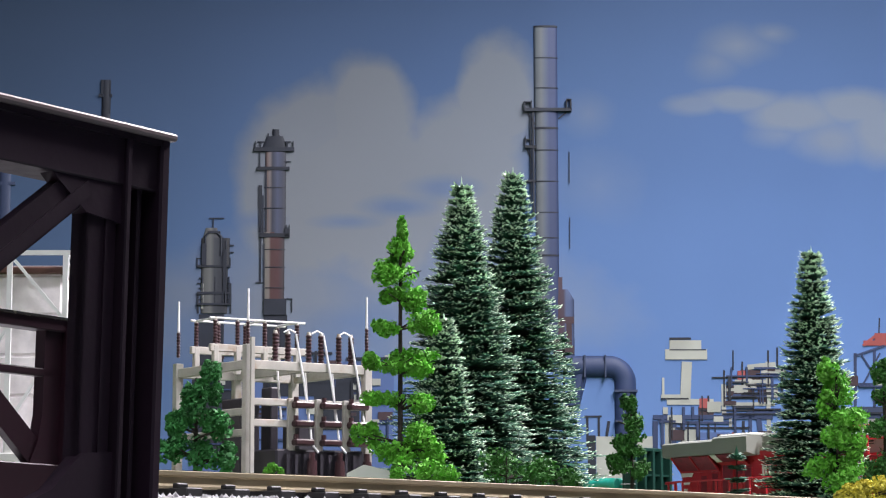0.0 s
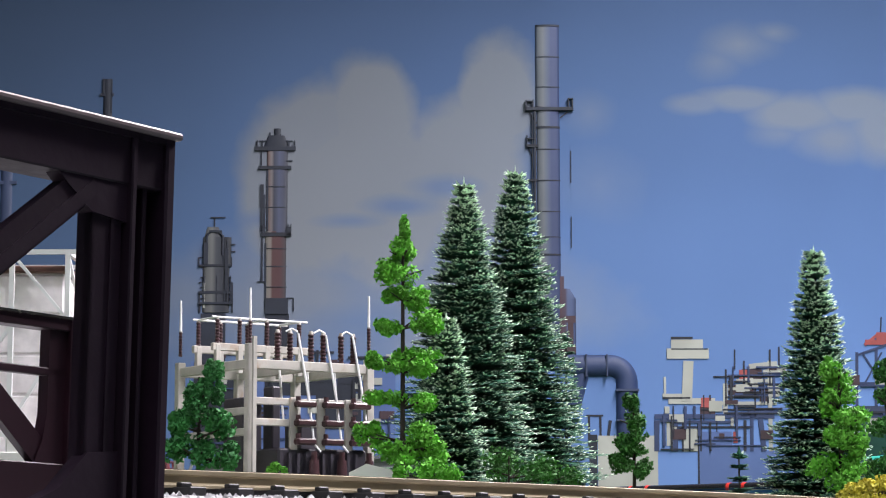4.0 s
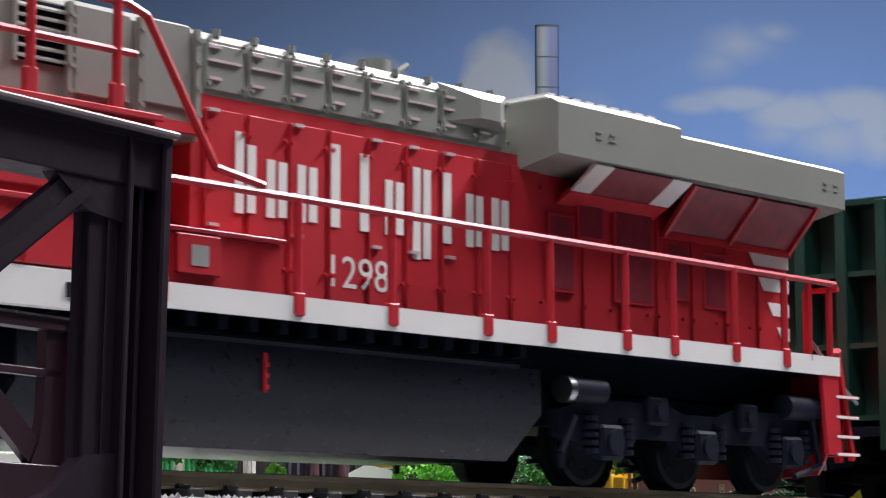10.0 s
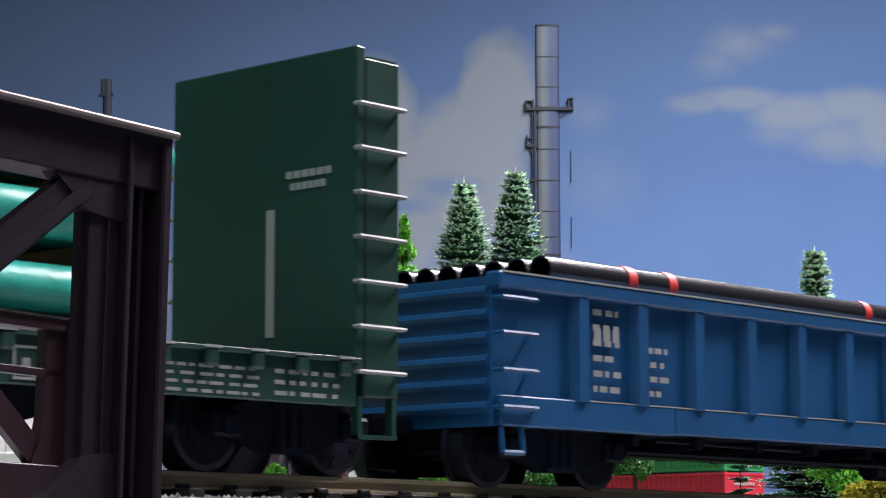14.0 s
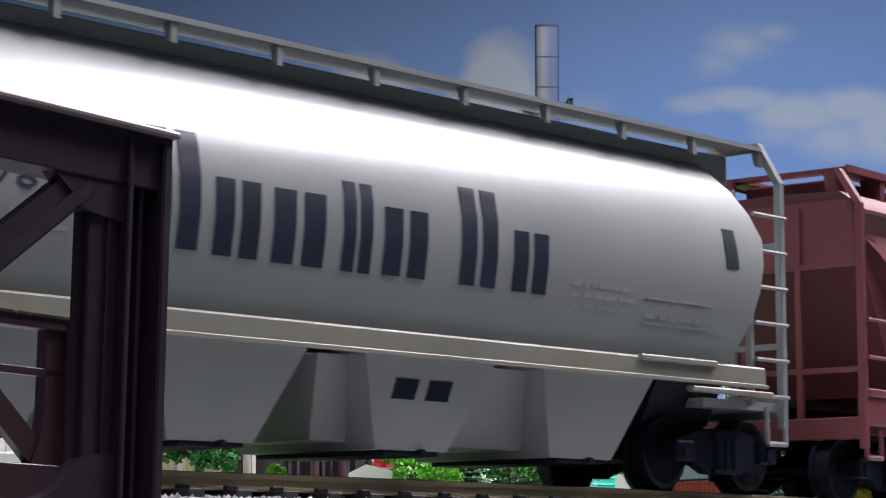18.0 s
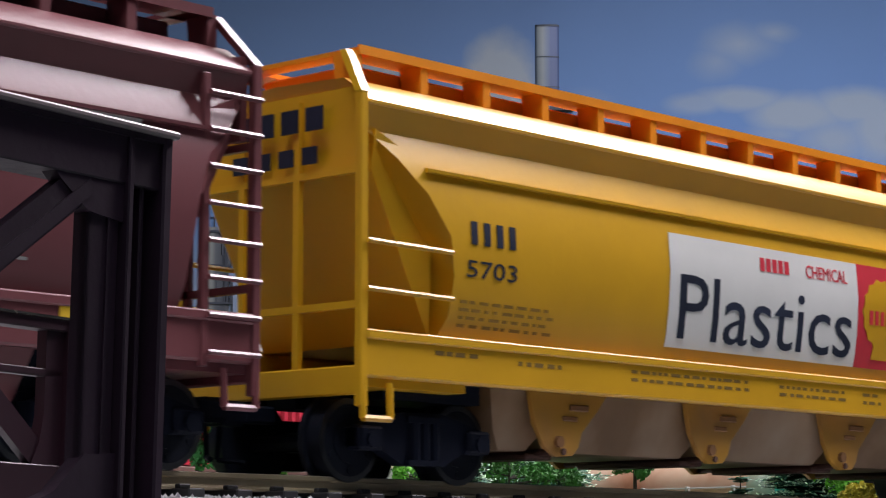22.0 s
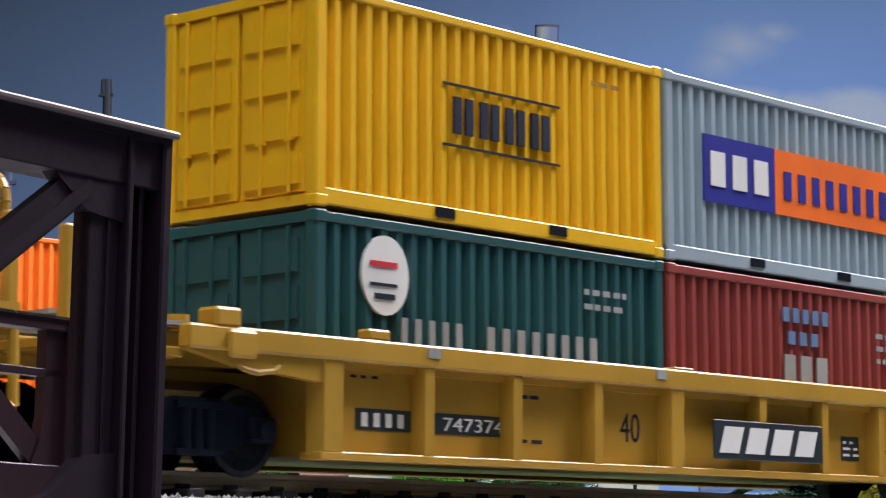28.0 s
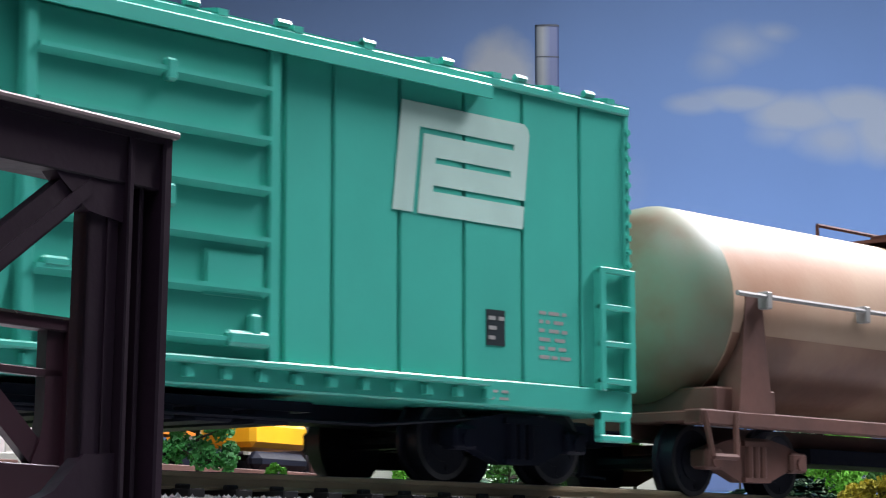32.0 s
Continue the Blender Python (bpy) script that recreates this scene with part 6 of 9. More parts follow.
    # trucks
    for cx in (-82, 80.5):
        m = M()
        for s in (-1, 1):
            m.plate([(-32, 10.0), (-32, 6.6), (-25, 4.6), (-18, 4.6), (-15, 6.6), (-6, 6.6), (-4, 4.4), (4, 4.4), (6, 6.6), (15, 6.6), (18, 4.6), (25, 4.6), (32, 6.6), (32, 10.0), (26, 11.6), (8, 11.6), (4, 10.4), (-4, 10.4), (-8, 11.6), (-26, 11.6)], s * 12.0, s * 14.0)
            for q in (-22, 0, 22):
                m.box(q - 2.6, q + 2.6, s * 13.6, s * 15.4, 3.4, 8.2, 0.5)
                m.cyl((q, s * 15.2, 5.8), (q, s * 16.0, 5.8), 1.7, 12)
                for d in (-3.9, 3.9):
                    for k in range(5):
                        m.cyl((q + d, s * 14.2, 4.2 + 1.1 * k), (q + d, s * 14.2, 4.9 + 1.1 * k), 1.15, 10)
            for q in (-11, 11):
                m.box(q - 2.4, q + 2.4, s * 13.6, s * 15.0, 8.6, 12.6, 0.4)
                m.cyl((q, s * 14.8, 10.6), (q, s * 15.6, 10.6), 1.2, 10)
            m.cyl((-31, s * 14.6, 12.6), (-24, s * 14.6, 12.6), 1.8, 14)
            m.cyl((20, s * 14.6, 12.6), (29, s * 14.6, 12.6), 1.9, 14)
            m.rod([(-30, s * 15, 9), (-33, s * 15, 4), (-33, s * 15, 2)], 0.5)
            m.rod([(26, s * 15.4, 13), (29, s * 15.2, 4), (22, s * 15.2, 2.2)], 0.5)
        m.box(-30, 30, -10, 10, 8, 12.5)
        t = part("truck", m, DARKGREY, T, "dark grey three-axle truck")
        t.matrix_basis = mm(cx, 0, 0)
        m = M()
        for s in (-1, 1):
            m.cyl((29, s * 14.6, 12.6), (30.4, s * 14.6, 12.6), 1.95, 14)
            m.cyl((-32.2, s * 14.6, 12.6), (-31, s * 14.6, 12.6), 1.85, 14)
        pieces("brake_cylinder_cap", m, STEEL, t, "bright metal cylinder cap")
        for q in (-22, 0, 22):
            WHEELS.append((wheelset(t, q, 5.6), q, 5.6))
    m = M()
    for k in range(18):
        m.box(-44 + 4.8 * k, -42.6 + 4.8 * k, -16.4, 16.4, 15.4, 17.2)
    m.rod([(-46, -15.5, 14.6), (38, -15.5, 14.4)], 0.5)
    m.rod([(-46, 15.5, 14.6), (38, 15.5, 14.4)], 0.5)
    pieces("conduit", m, BLACK, T)
    # pilots and steps
    for s, x in ((-1, -119.0), (1, 115.0)):
        m = M()
        pl = [(-16.4, 18.6), (-16.4, 7), (-13.5, 2.0), (-4, 1.6), (4, 1.6), (13.5, 2.0), (16.4, 7), (16.4, 18.6)]
        m.loft([[(x + (0 if abs(y) < 5 else -s * 3.0), y, z) for y, z in pl], [(x - s * 3.6, y, z) for y, z in pl]])
        if s < 0:
            m.loft([[(x - 0.6, -12, 18.0), (x - 0.6, 12, 18.0), (x - 1.0, 12.5, 5.0), (x - 1.0, -12.5, 5.0)], [(x + 2, -14.5, 19.4), (x + 2, 14.5, 19.4), (x + 2, 15, 4.0), (x + 2, -15, 4.0)]])
            m.box(x - 5.5, x + 2, -15.5, 15.5, 17.6, 19.8, 0.4)
            m.loft([[(x - 2.2, -11.5, 1.2), (x - 2.2, 12.5, 1.2), (x - 3.6, 12.0, 6.6), (x - 3.6, -11.0, 6.6)], [(x + 1, -16.8, 2.6), (x + 1, 16.8, 2.6), (x + 1, 16.4, 7.8), (x + 1, -16.4, 7.8)]])
        else:
            m.box(x - 2, x + 2.6, -13, 13, 17.0, 19.6, 0.4)
        pil = pieces("pilot", m, RED, T, "red pilot plate")
        if s < 0:
            d = M()
            d.box(x - 5.8, x - 5.4, -13, 13, 18.5, 19.8, 0.1)
            for q in (-1, 1):
                d.loft([[(x - 5.7, q * 12.9, z), (x - 5.3, q * 13.2, z), (x + 5.5, q * 17.3, z), (x + 5.5, q * 16.9, z)] for z in (18.5, 19.8)])
            pieces("pilot_edge", d, WHITE, pil, "white platform edge")
        d = M()
        for q in (-9.5, -8.4, -7.3, 7.3, 8.4, 9.5):
            d.rod([(x + s * 4.2, q, 6.4), (x + s * 4.6, q, 3.0)], 0.42)
        pieces("hose", d, LETTERGREY, pil)
        if s < 0:
            d = M()
            d.box(x - 2.8, x - 0.8, -7, 7, 7.0, 13.4, 0.3)
            d.box(x - 2.0, x - 0.8, -12.5, -9, 12.2, 14.4, 0.2)
            d.box(x - 2.0, x - 0.8, 9, 12.5, 12.2, 14.4, 0.2)
            pieces("coupler_pocket", d, BLACK, pil)
        for q in (-1, 1):
            m = M()
            x0 = x - s * 3.6
            treads = (4.9, 7.6, 10.6, 13.7)
            if s > 0:
                x0 = 117.8
                m.plate([(107.6, 18.6), (112.2, 18.6), (112.8, 5.0), (109.2, 5.0)], q * 16.4, q * 17.1)
                e = M()
                e.beam((113.2, q * 16.6, 18.8), (118.4, q * 15.4, 4.4), 0.9, 0.8)
                part("stile", e, RED, T)
            else:
                x0 = -120.2
                m.plate([(-114.2, 18.6), (-107.9, 18.6), (-109.2, 5.0), (-114.2, 5.0)], q * 16.4, q * 17.1)
            st = part("corner_step", m, RED, T, "red corner steps")
            for z in treads:
                e = M()
                e.box(x0, x0 - s * 6.2, q * 17.0, q * 12.8, z, z + 0.5)
                part("tread", e, RED, st)
                e = M()
                e.box(x0, x0 - s * 6.2, q * 16.95, q * 17.2, z, z + 0.4)
                part("step_edge", e, WHITE, st)
            x0 = x - s * 3.6
            m = M()
            m.rod([(x0 - s * 0.5, q * 16.6, 19), (x0 - s * 0.5, q * 16.6, 30.5)], 0.55)
            m.rod([(x0 - s * 6.5, q * 16.8, 19), (x0 - s * 6.5, q * 16.8, 31.0)], 0.55)
            if s > 0:
                m.rod([(x + 1, q * 9, 19.5), (x + 1, q * 9, 31), (x + 1, q * 15, 31)], 0.5)
                m.rod([(x0 + 1, q * 16.8, 21), (x0 + 5.5, q * 14, 14), (x0 + 5.5, q * 14, 4)], 0.8)
            part("grab_rail", m, RED, T)
    m = M()
    m.rod([(-117.5, -13.5, 19.4), (-115.6, -5.2, 29.8), (-115.4, -3.6, 32.2), (-115.2, -2.4, 32.4)], 0.28)
    part("nose_rail", m, BLACK, T, "dark nose handrail")
    m = M()
    m.rod([(-113.6, -16.6, 19.0), (-113.6, -10.0, 27.0), (-113.4, -9.4, 29.0)], 0.36)
    m.rod([(-113.4, -9.4, 29.0), (-113.2, -9.4, 32.4)], 0.6)
    part("nose_rail", m, BLACK, T, "dark nose handrail")
    m = M()
    m.rod([(-116.3, 12.5, 22), (-116.3, 12.5, 31), (-116.3, 11.0, 31.6), (-116.3, 6, 30.4), (-116.3, 5.2, 31), (-116.3, 5, 22)], 0.5)
    m.rod([(-116.3, 4.6, 32), (-116.4, -3.5, 31.4)], 0.5)
    part("front_grab", m, RED, T)
    for q in (-8.8, 9.4):
        m = M()
        m.box(-123.5, -119.5, q - 1.8, q + 1.8, 19.9, 24.4, 0.4)
        d = part("ditch_light", m, RED, T, "red ditch light housing")
        g = M()
        g.cyl((-123.4, q, 22.7), (-124.6, q, 22.4), 1.25, 16)
        part("lens", g, HEAD, d, "lit warm ditch light")
    m = M()
    m.rod([(-124.6, 5.6, 18.0), (-124.8, 7.0, 16.6), (-124.8, 7.2, 14.6), (-124.8, 5.6, 13.6), (-124.8, 3.8, 14.8), (-124.8, 2.0, 15.8), (-124.8, 0.2, 15.0), (-124.8, -1.6, 13.8), (-124.8, -3.4, 14.4), (-124.8, -4.0, 16.4), (-124.6, -5.2, 17.8)], 0.45, 8)
    part("brake_hose", m, YELLOWHOSE, T, "bright yellow looped hose")
    m = M()
    m.rod([(116, -10, 23), (121, -12.5, 15.8), (124, -13, 13.5)], 0.35)
    g = part("cut_lever", m, STEEL, T)
    coupler(T, -119, -1)
    coupler(T, 116, 1)
    # the nose and pilot reach a little further forward
    for ob in T.children_recursive:
        if ob.type == "MESH" and ob.matrix_basis == Matrix.Identity(4) and (ob.parent == T or ob.parent.matrix_basis == Matrix.Identity(4)):
            for v in ob.data.vertices:
                x = v.co.x / MM
                v.co.x -= (1.3 * min(1, max(0, (-95.5 - x) / 2.5)) + 0.7 * min(1, max(0, (-114 - x) / 6))) * MM
    return T


# ---- bulkhead flat car with pipes ----
def bulkhead_flat():
    T = thing("bulkhead_flat_car", "dark green bulkhead flat car", "flat car")
    m = M()
    m.box(-99.5, 99.5, -15.8, 15.8, 11.4, 13.0)
    part("deck", m, DARKGREY, T, "dark plank deck")
    for s in (-1, 1):
        m = M()
        m.box(-92, 92, s * 15.8, s * 16.8, 7.8, 13.4, 0.15)
        m.box(-92, 92, s * 15.8, s * 17.5, 13.0, 13.6, 0.1)
        sl = part("side_sill", m, FLATGREEN, T, "dark green side sill")
        d = M()
        for k in range(26):
            x = -89 + 7.1 * k
            d.box(x, x + 2.0, s * 16.8, s * 17.7, 11.3, 13.3, 0.3)
        pieces("stake_pocket", d, FLATGREEN, sl)
        d = M()
        for k in range(26):
            x = -89 + 7.1 * k
            d.box(x - 0.2, x + 2.2, s * 17.2, s * 17.8, 13.3, 13.62)
        part("pocket_edge", d, LETTERGREY, sl, "worn pale pocket edges")
        t = M()
        y = s * 16.8 + (0 if s < 0 else 0.12)
        bars(t, -71.3, -62.6, 8.6, 10.8, 4, y)
        bars(t, -59.8, -50, 8.6, 10.8, 6, y)
        bars(t, -5.9, 5.8, 8.6, 10.2, 6, y)
        t.box(-5.9, 5.8, y - 0.12, y, 8.1, 8.4)
        for x in (-45.6, 41.0):
            for a, b, c, d2 in ((x, x + 4.2, 8.3, 8.6), (x, x + 4.2, 11.6, 11.9), (x, x + 0.35, 8.3, 11.9), (x + 3.85, x + 4.2, 8.3, 11.9), (x + 1.2, x + 2.2, 9.4, 10.6)):
                t.box(a, b, y - 0.12, y, c, d2)
        small_print(t, 49.5, 58.5, 7.9, 12.2, 4, y, 3)
        small_print(t, 62, 76, 8.0, 11.8, 4, y, 4)
        small_print(t, 78.5, 89, 8.2, 12.0, 3, y, 12)
        small_print(t, -85, -80, 8.4, 12.0, 3, y, 5)
        part("stencil_print", t, LETTERGREY, sl, "pale stencilled marks")
    m = M()
    m.plate([(-66, 8.2), (-48, 4.0), (48, 4.0), (66, 8.2), (66, 11.4), (-66, 11.4)], -4, 4)
    m.plate([(-58, 8.4), (-40, 3.4), (40, 3.4), (58, 8.4)], -13.6, -12.6)
    m.plate([(-58, 8.4), (-40, 3.4), (40, 3.4), (58, 8.4)], 12.6, 13.6)
    m.box(-96, 96, -3, 3, 7.4, 11.4)
    m.cyl((22, -8, 7), (32, -8, 7), 2.2, 12)
    m.box(-20, 28, -9, 9, 5.6, 6.4)
    m.rod([(20, -15, 7.5), (34, -15.5, 7.3)], 0.4)
    pieces("centre_sill", m, BLACK, T)
    for x0, x1, o in ((-99.6, -92.0, -1), (91.8, 99.4, 1)):
        m = M()
        a, b = (x1 - 1.6, x1) if o < 0 else (x0, x0 + 1.6)
        m.box(a, b, -16.8, 16.8, 12.4, 52.0, 0.25)
        bk = part("bulkhead", m, FLATGREEN, T, "tall dark green end bulkhead")
        d = M()
        c0, c1 = (x0, a) if o < 0 else (b, x1)
        for y in (-16.8, -8.6, -1.2, 6.4, 14.8):
            d.box(c0, c1, y, y + 2.0, 9.0, 50.6, 0.2)
        for z in (50.0, 38, 26, 14):
            d.box(c0 + 0.8, c1 - 0.3, -16.6, 16.6, z, z + 0.9)
        part("rib", d, FLATGREEN, bk)
        d = M()
        for s in (-1, 1):
            for k in range(7):
                z = 12.0 + 5.45 * k
                d.cyl((x0 - 0.2, s * 17.6, z), (x1 + 0.3, s * 17.6, z), 0.3, 6)
                d.cyl((x0, s * 17.6, z), (x0, s * 16.6, z), 0.3, 6)
                d.cyl((x1, s * 17.6, z), (x1, s * 16.6, z), 0.3, 6)
        pieces("rung", d, LETTERGREY, bk, "pale worn ladder rungs")
        if o > 0:
            d = M()
            d.box(a - 0.12, a, -2.6, -1.2, 17, 33)
            part("chalk_mark", d, LETTERGREY, bk, "pale grey upright bar")
            d = M()
            for k, (y0, y1) in enumerate(((-12.6, -4.4), (-11.6, -5.2))):
                for q in range(6):
                    w = (y1 - y0) / 6
                    d.box(a - 0.12, a, y0 + w * q, y0 + w * (q + 0.8), 36.6 - 1.5 * k, 37.5 - 1.5 * k)
            part("stencil_print", d, LETTERGREY, bk)
        d = M()
        for s in (-1, 1):
            d.box(x0 + 0.5, x0 + 1.2, s * 16.8, s * 15.6, 4.0, 9.0)
            d.box(x1 - 1.2, x1 - 0.5, s * 16.8, s * 15.6, 4.0, 9.0)
            d.box(x0 + 0.5, x1 - 0.5, s * 16.9, s * 15.6, 4.0, 4.5)
        part("stirrup", d, FLATGREEN, bk)
    truck(T, -79, 10.5)
    truck(T, 84.5, 10.5)
    coupler(T, -98, -1)
    coupler(T, 98, 1)
    # load
    rnd = random.Random(4)
    for lay, zc in enumerate((18.6, 26.6, 34.5)):
        for k in range(6):
            y = -13.4 + 5.36 * k
            dx = rnd.uniform(-1.2, 1.2)
            m = M()
            rings = []
            for x, q in [(-88, 2.2)] + [(-87.4 + 149.4 * i / 12, 2.66) for i in range(13)] + [(63.0, 2.3), (63.7, 1.2)]:
                rings.append([(x + dx, y + q * math.cos(a), zc + q * math.sin(a)) for a in (2 * math.pi * i / 18 for i in range(18))])
            m.loft(rings, True)
            LOADS.append((tagged(part("pipe", m, PIPE), "shiny teal green pipe in a strapped stack", "pipe", "teal pipes"), "flat"))
        for x in (-79.2, -10.4, 56.0):
            m = M()
            z1 = zc - 2.45
            xx = x + rnd.uniform(-0.8, 0.8)
            m.box(xx - 2.0, xx + 2.0, -17.2, 17.2, z1 - 2.75, z1, 0.25)
            LOADS.append((tagged(part("timber_spacer", m, WOOD), "fresh cut timber spacer between pipe layers", "timber", "timber spacers"), "flat"))
    for x in (-48.2, 18.2):
        m = M()
        for s in (-1, 1):
            m.rod([(x, s * 13.4, 37.6), (x, s * 15.6, 36.6), (x + 0.5, s * 16.3, 33.6), (x + 0.8, s * 16.2, 26.0), (x + 1.1, s * 16.3, 18.0), (x + 1.3, s * 15.8, 13.6)], 0.55)
            for a, b in (((x, s * 13.4, 37.5), (x, s * 16.2, 35.0)), ((x + 0.4, s * 16.4, 34.2), (x + 1.1, s * 16.4, 17.0))):
                m.beam(a, b, 2.0, 0.6)
        m.beam((x, -13.4, 37.5), (x, 13.4, 37.5), 2.2, 0.6)
        LOADS.append((tagged(part("strap", m, STRAP), "black tie-down strap round the pipes", "strap", "straps"), "flat"))
    return T


# ---- blue gondola with dark pipes ----
BANDS = (-61, -51.6, 0.5, 11.6, 62.0, 73.2)


def gondola():
    T = thing("gondola", "blue steel gondola car with ribbed sides", "gondola")
    m = M()
    m.box(-91, 91, -15.2, 15.2, 7.2, 8.4)
    part("floor", m, DARKGREY, T)
    for s in (-1, 1):
        m = M()
        m.box(-92, 92, s * 14.6, s * 15.4, 7.4, 25.4)
        m.box(-92.4, 92.4, s * 14.4, s * 17.0, 25.0, 27.2, 0.3)
        sd = part("side", m, BLUE, T, "deep blue side")
        d = M()
        for k in range(12):
            x = -74.8 + 13.2 * k
            d.loft([[(x - 1.7, s * 15.3, z), (x - 1.0, s * 16.8, z), (x + 1.0, s * 16.8, z), (x + 1.7, s * 15.3, z)] for z in (11.0, 25.2)])
        part("rib", d, BLUE, sd)
        d = M()
        for x0, x1 in ((-91.6, -54), (-54, 54), (54, 91.6)):
            zz = 7.2 if x0 != -54 else 7.4
            d.box(x0, x1, s * 15.4, s * 16.4, zz, 11.2, 0.2)
        pieces("sill", d, BLUE, sd)
        d = M()
        d.box(-92, 92, s * 16.9, s * 17.1, 27.0, 27.25)
        for k in range(11):
            x = -73.8 + 13.2 * k
            d.box(x + 0.5, x + 11.7, s * 16.2, s * 16.46, 11.1, 11.28)
        part("worn_edge", d, LETTERGREY, sd, "pale worn edges")
        y = s * 16.0 + (0 if s < 0 else 0.12)
        t = M()
        # plain white bars in place of the road name
        t.rects([(45.2, 48.2, 15.4, 22.7), (52.2, 55.4, 15.4, 22.7), (58.0, 60.8, 15.2, 22.5), (63.4, 66.4, 15.2, 22.5)], y - 0.1, y)
        pieces("road_name", t, WHITE, T, "four plain white bars")
        t = M()
        small_print(t, -72, -66, 12, 24.5, 6, y, 6)
        small_print(t, -62, -55, 12, 20, 4, y, 7)
        bars(t, -72, -66, 19.4, 21.2, 3, y)
        small_print(t, 36, 40, 14.2, 15.2, 1, y, 8)
        small_print(t, 58, 64, 9.0, 10.8, 2, y, 9)
        part("stencil_print", t, LETTERGREY, T)
        m = M()
        m.box(76.4, 82.2, s * 15.4, s * 16.6, 12.4, 21.2)
        pl = part("data_panel", m, SIGNBLACK, T, "black stencil panel framed white")
        t = M()
        y2 = s * 16.6 + (0 if s < 0 else 0.12)
        for a, b, c, d2 in ((76.4, 82.2, 12.3, 12.6), (76.4, 82.2, 21.0, 21.3), (76.4, 76.65, 12.4, 21.2), (81.95, 82.2, 12.4, 21.2), (76.4, 82.2, 16.6, 17.2)):
            t.box(a, b, y2 - 0.12, y2, c, d2)
        small_print(t, 77.0, 81.7, 12.9, 16.3, 4, y2, 10)
        small_print(t, 77.0, 79.6, 18.4, 20.8, 3, y2, 11)
        part("panel_print", t, LETTERGREY, pl)
        for x0, x1 in ((-92, -85), (83.4, 90.4)):
            m = M()
            for z in (9.6, 14.4, 19.2, 23.8):
                m.cyl((x0, s * 17.0, z), (x1, s * 17.0, z), 0.34, 6)
                m.cyl((x0, s * 17.0, z), (x0, s * 15.6, z), 0.3, 6)
                m.cyl((x1, s * 17.0, z), (x1, s * 15.6, z), 0.3, 6)
            part("grab_iron", m, LETTERGREY if x0 > 0 else BLUE, T)
            m = M()
            m.rod([(x0 + 1, s * 15.8, 7.4), (x0 + 1, s * 16.2, 3.8), (x1 - 2, s * 16.2, 3.8), (x1 - 2, s * 15.8, 7.4)], 0.4)
            part("stirrup", m, BLUE, T)
    for o in (-1, 1):
        m = M()
        m.box(o * 91.2, o * 92.2, -15.4, 15.4, 7.2, 26.6)
        e = part("end", m, BLUE, T, "ribbed blue end")
        d = M()
        for k in range(6):
            d.cyl((o * 92.2, -15, 9.6 + 3 * k), (o * 92.2, 15, 9.6 + 3 * k), 0.8, 8)
        part("rib", d, BLUE, e)
    m = M()
    m.box(-88, 88, -3, 3, 5.0, 7.2)
    for k in range(9):
        m.box(-62 + 15 * k, -60.6 + 15 * k, -15, 15, 5.6, 7.3)
    m.rod([(-60, -12, 5), (60, -12, 4.6)], 0.4)
    m.rod([(-55, -13.5, 6.6), (-20, -14.5, 6.2)], 0.3)
    m.cyl((10, -8, 4.6), (20, -8, 4.6), 2, 12)
    pieces("underframe", m, BLACK, T)
    truck(T, -75.7, 11.2)
    truck(T, 74.5, 11.2)
    coupler(T, -90, -1)
    coupler(T, 90, 1)
    for k in range(7):
        y = -12.6 + 4.2 * k
        m = M()
        rings = []
        for q in (2.05, 1.75):
            rings.append([[(x, y + q * math.cos(2 * math.pi * i / 16), 28.7 + q * math.sin(2 * math.pi * i / 16)) for i in range(16)] for x in (-79, 85.0)])
        m.loft(rings[0], True, False)
        m.loft(rings[1], True, False)
        for j in (0, 1):
            m.loft([rings[0][j], rings[1][j]], False, False)
        LOADS.append((tagged(part("pipe", m, BLACKPIPE), "glossy black pipe with red bands", "pipe", "black pipes"), "gondola"))
        m = M()
        m.box(-78, 80, y - 1.6, y + 1.6, 8.4, 25.85, 0.4)
        LOADS.append((tagged(part("pipe_bundle", m, BLACKPIPE), "dark lower pipes in the gondola", "pipe", "black pipes"), "gondola"))
    for x in BANDS:
        m = M()
        for k in range(7):
            y = -12.6 + 4.2 * k
            m.cyl((x - 0.9, y, 28.7), (x + 0.9, y, 28.7), 2.2, 14)
        m.box(x - 0.9, x + 0.9, -14.3, 14.3, 24.0, 26.6)
        LOADS.append((tagged(part("load_band", m, REDBAND), "red band round the black pipes", "band", "red bands"), "gondola"))
    return T


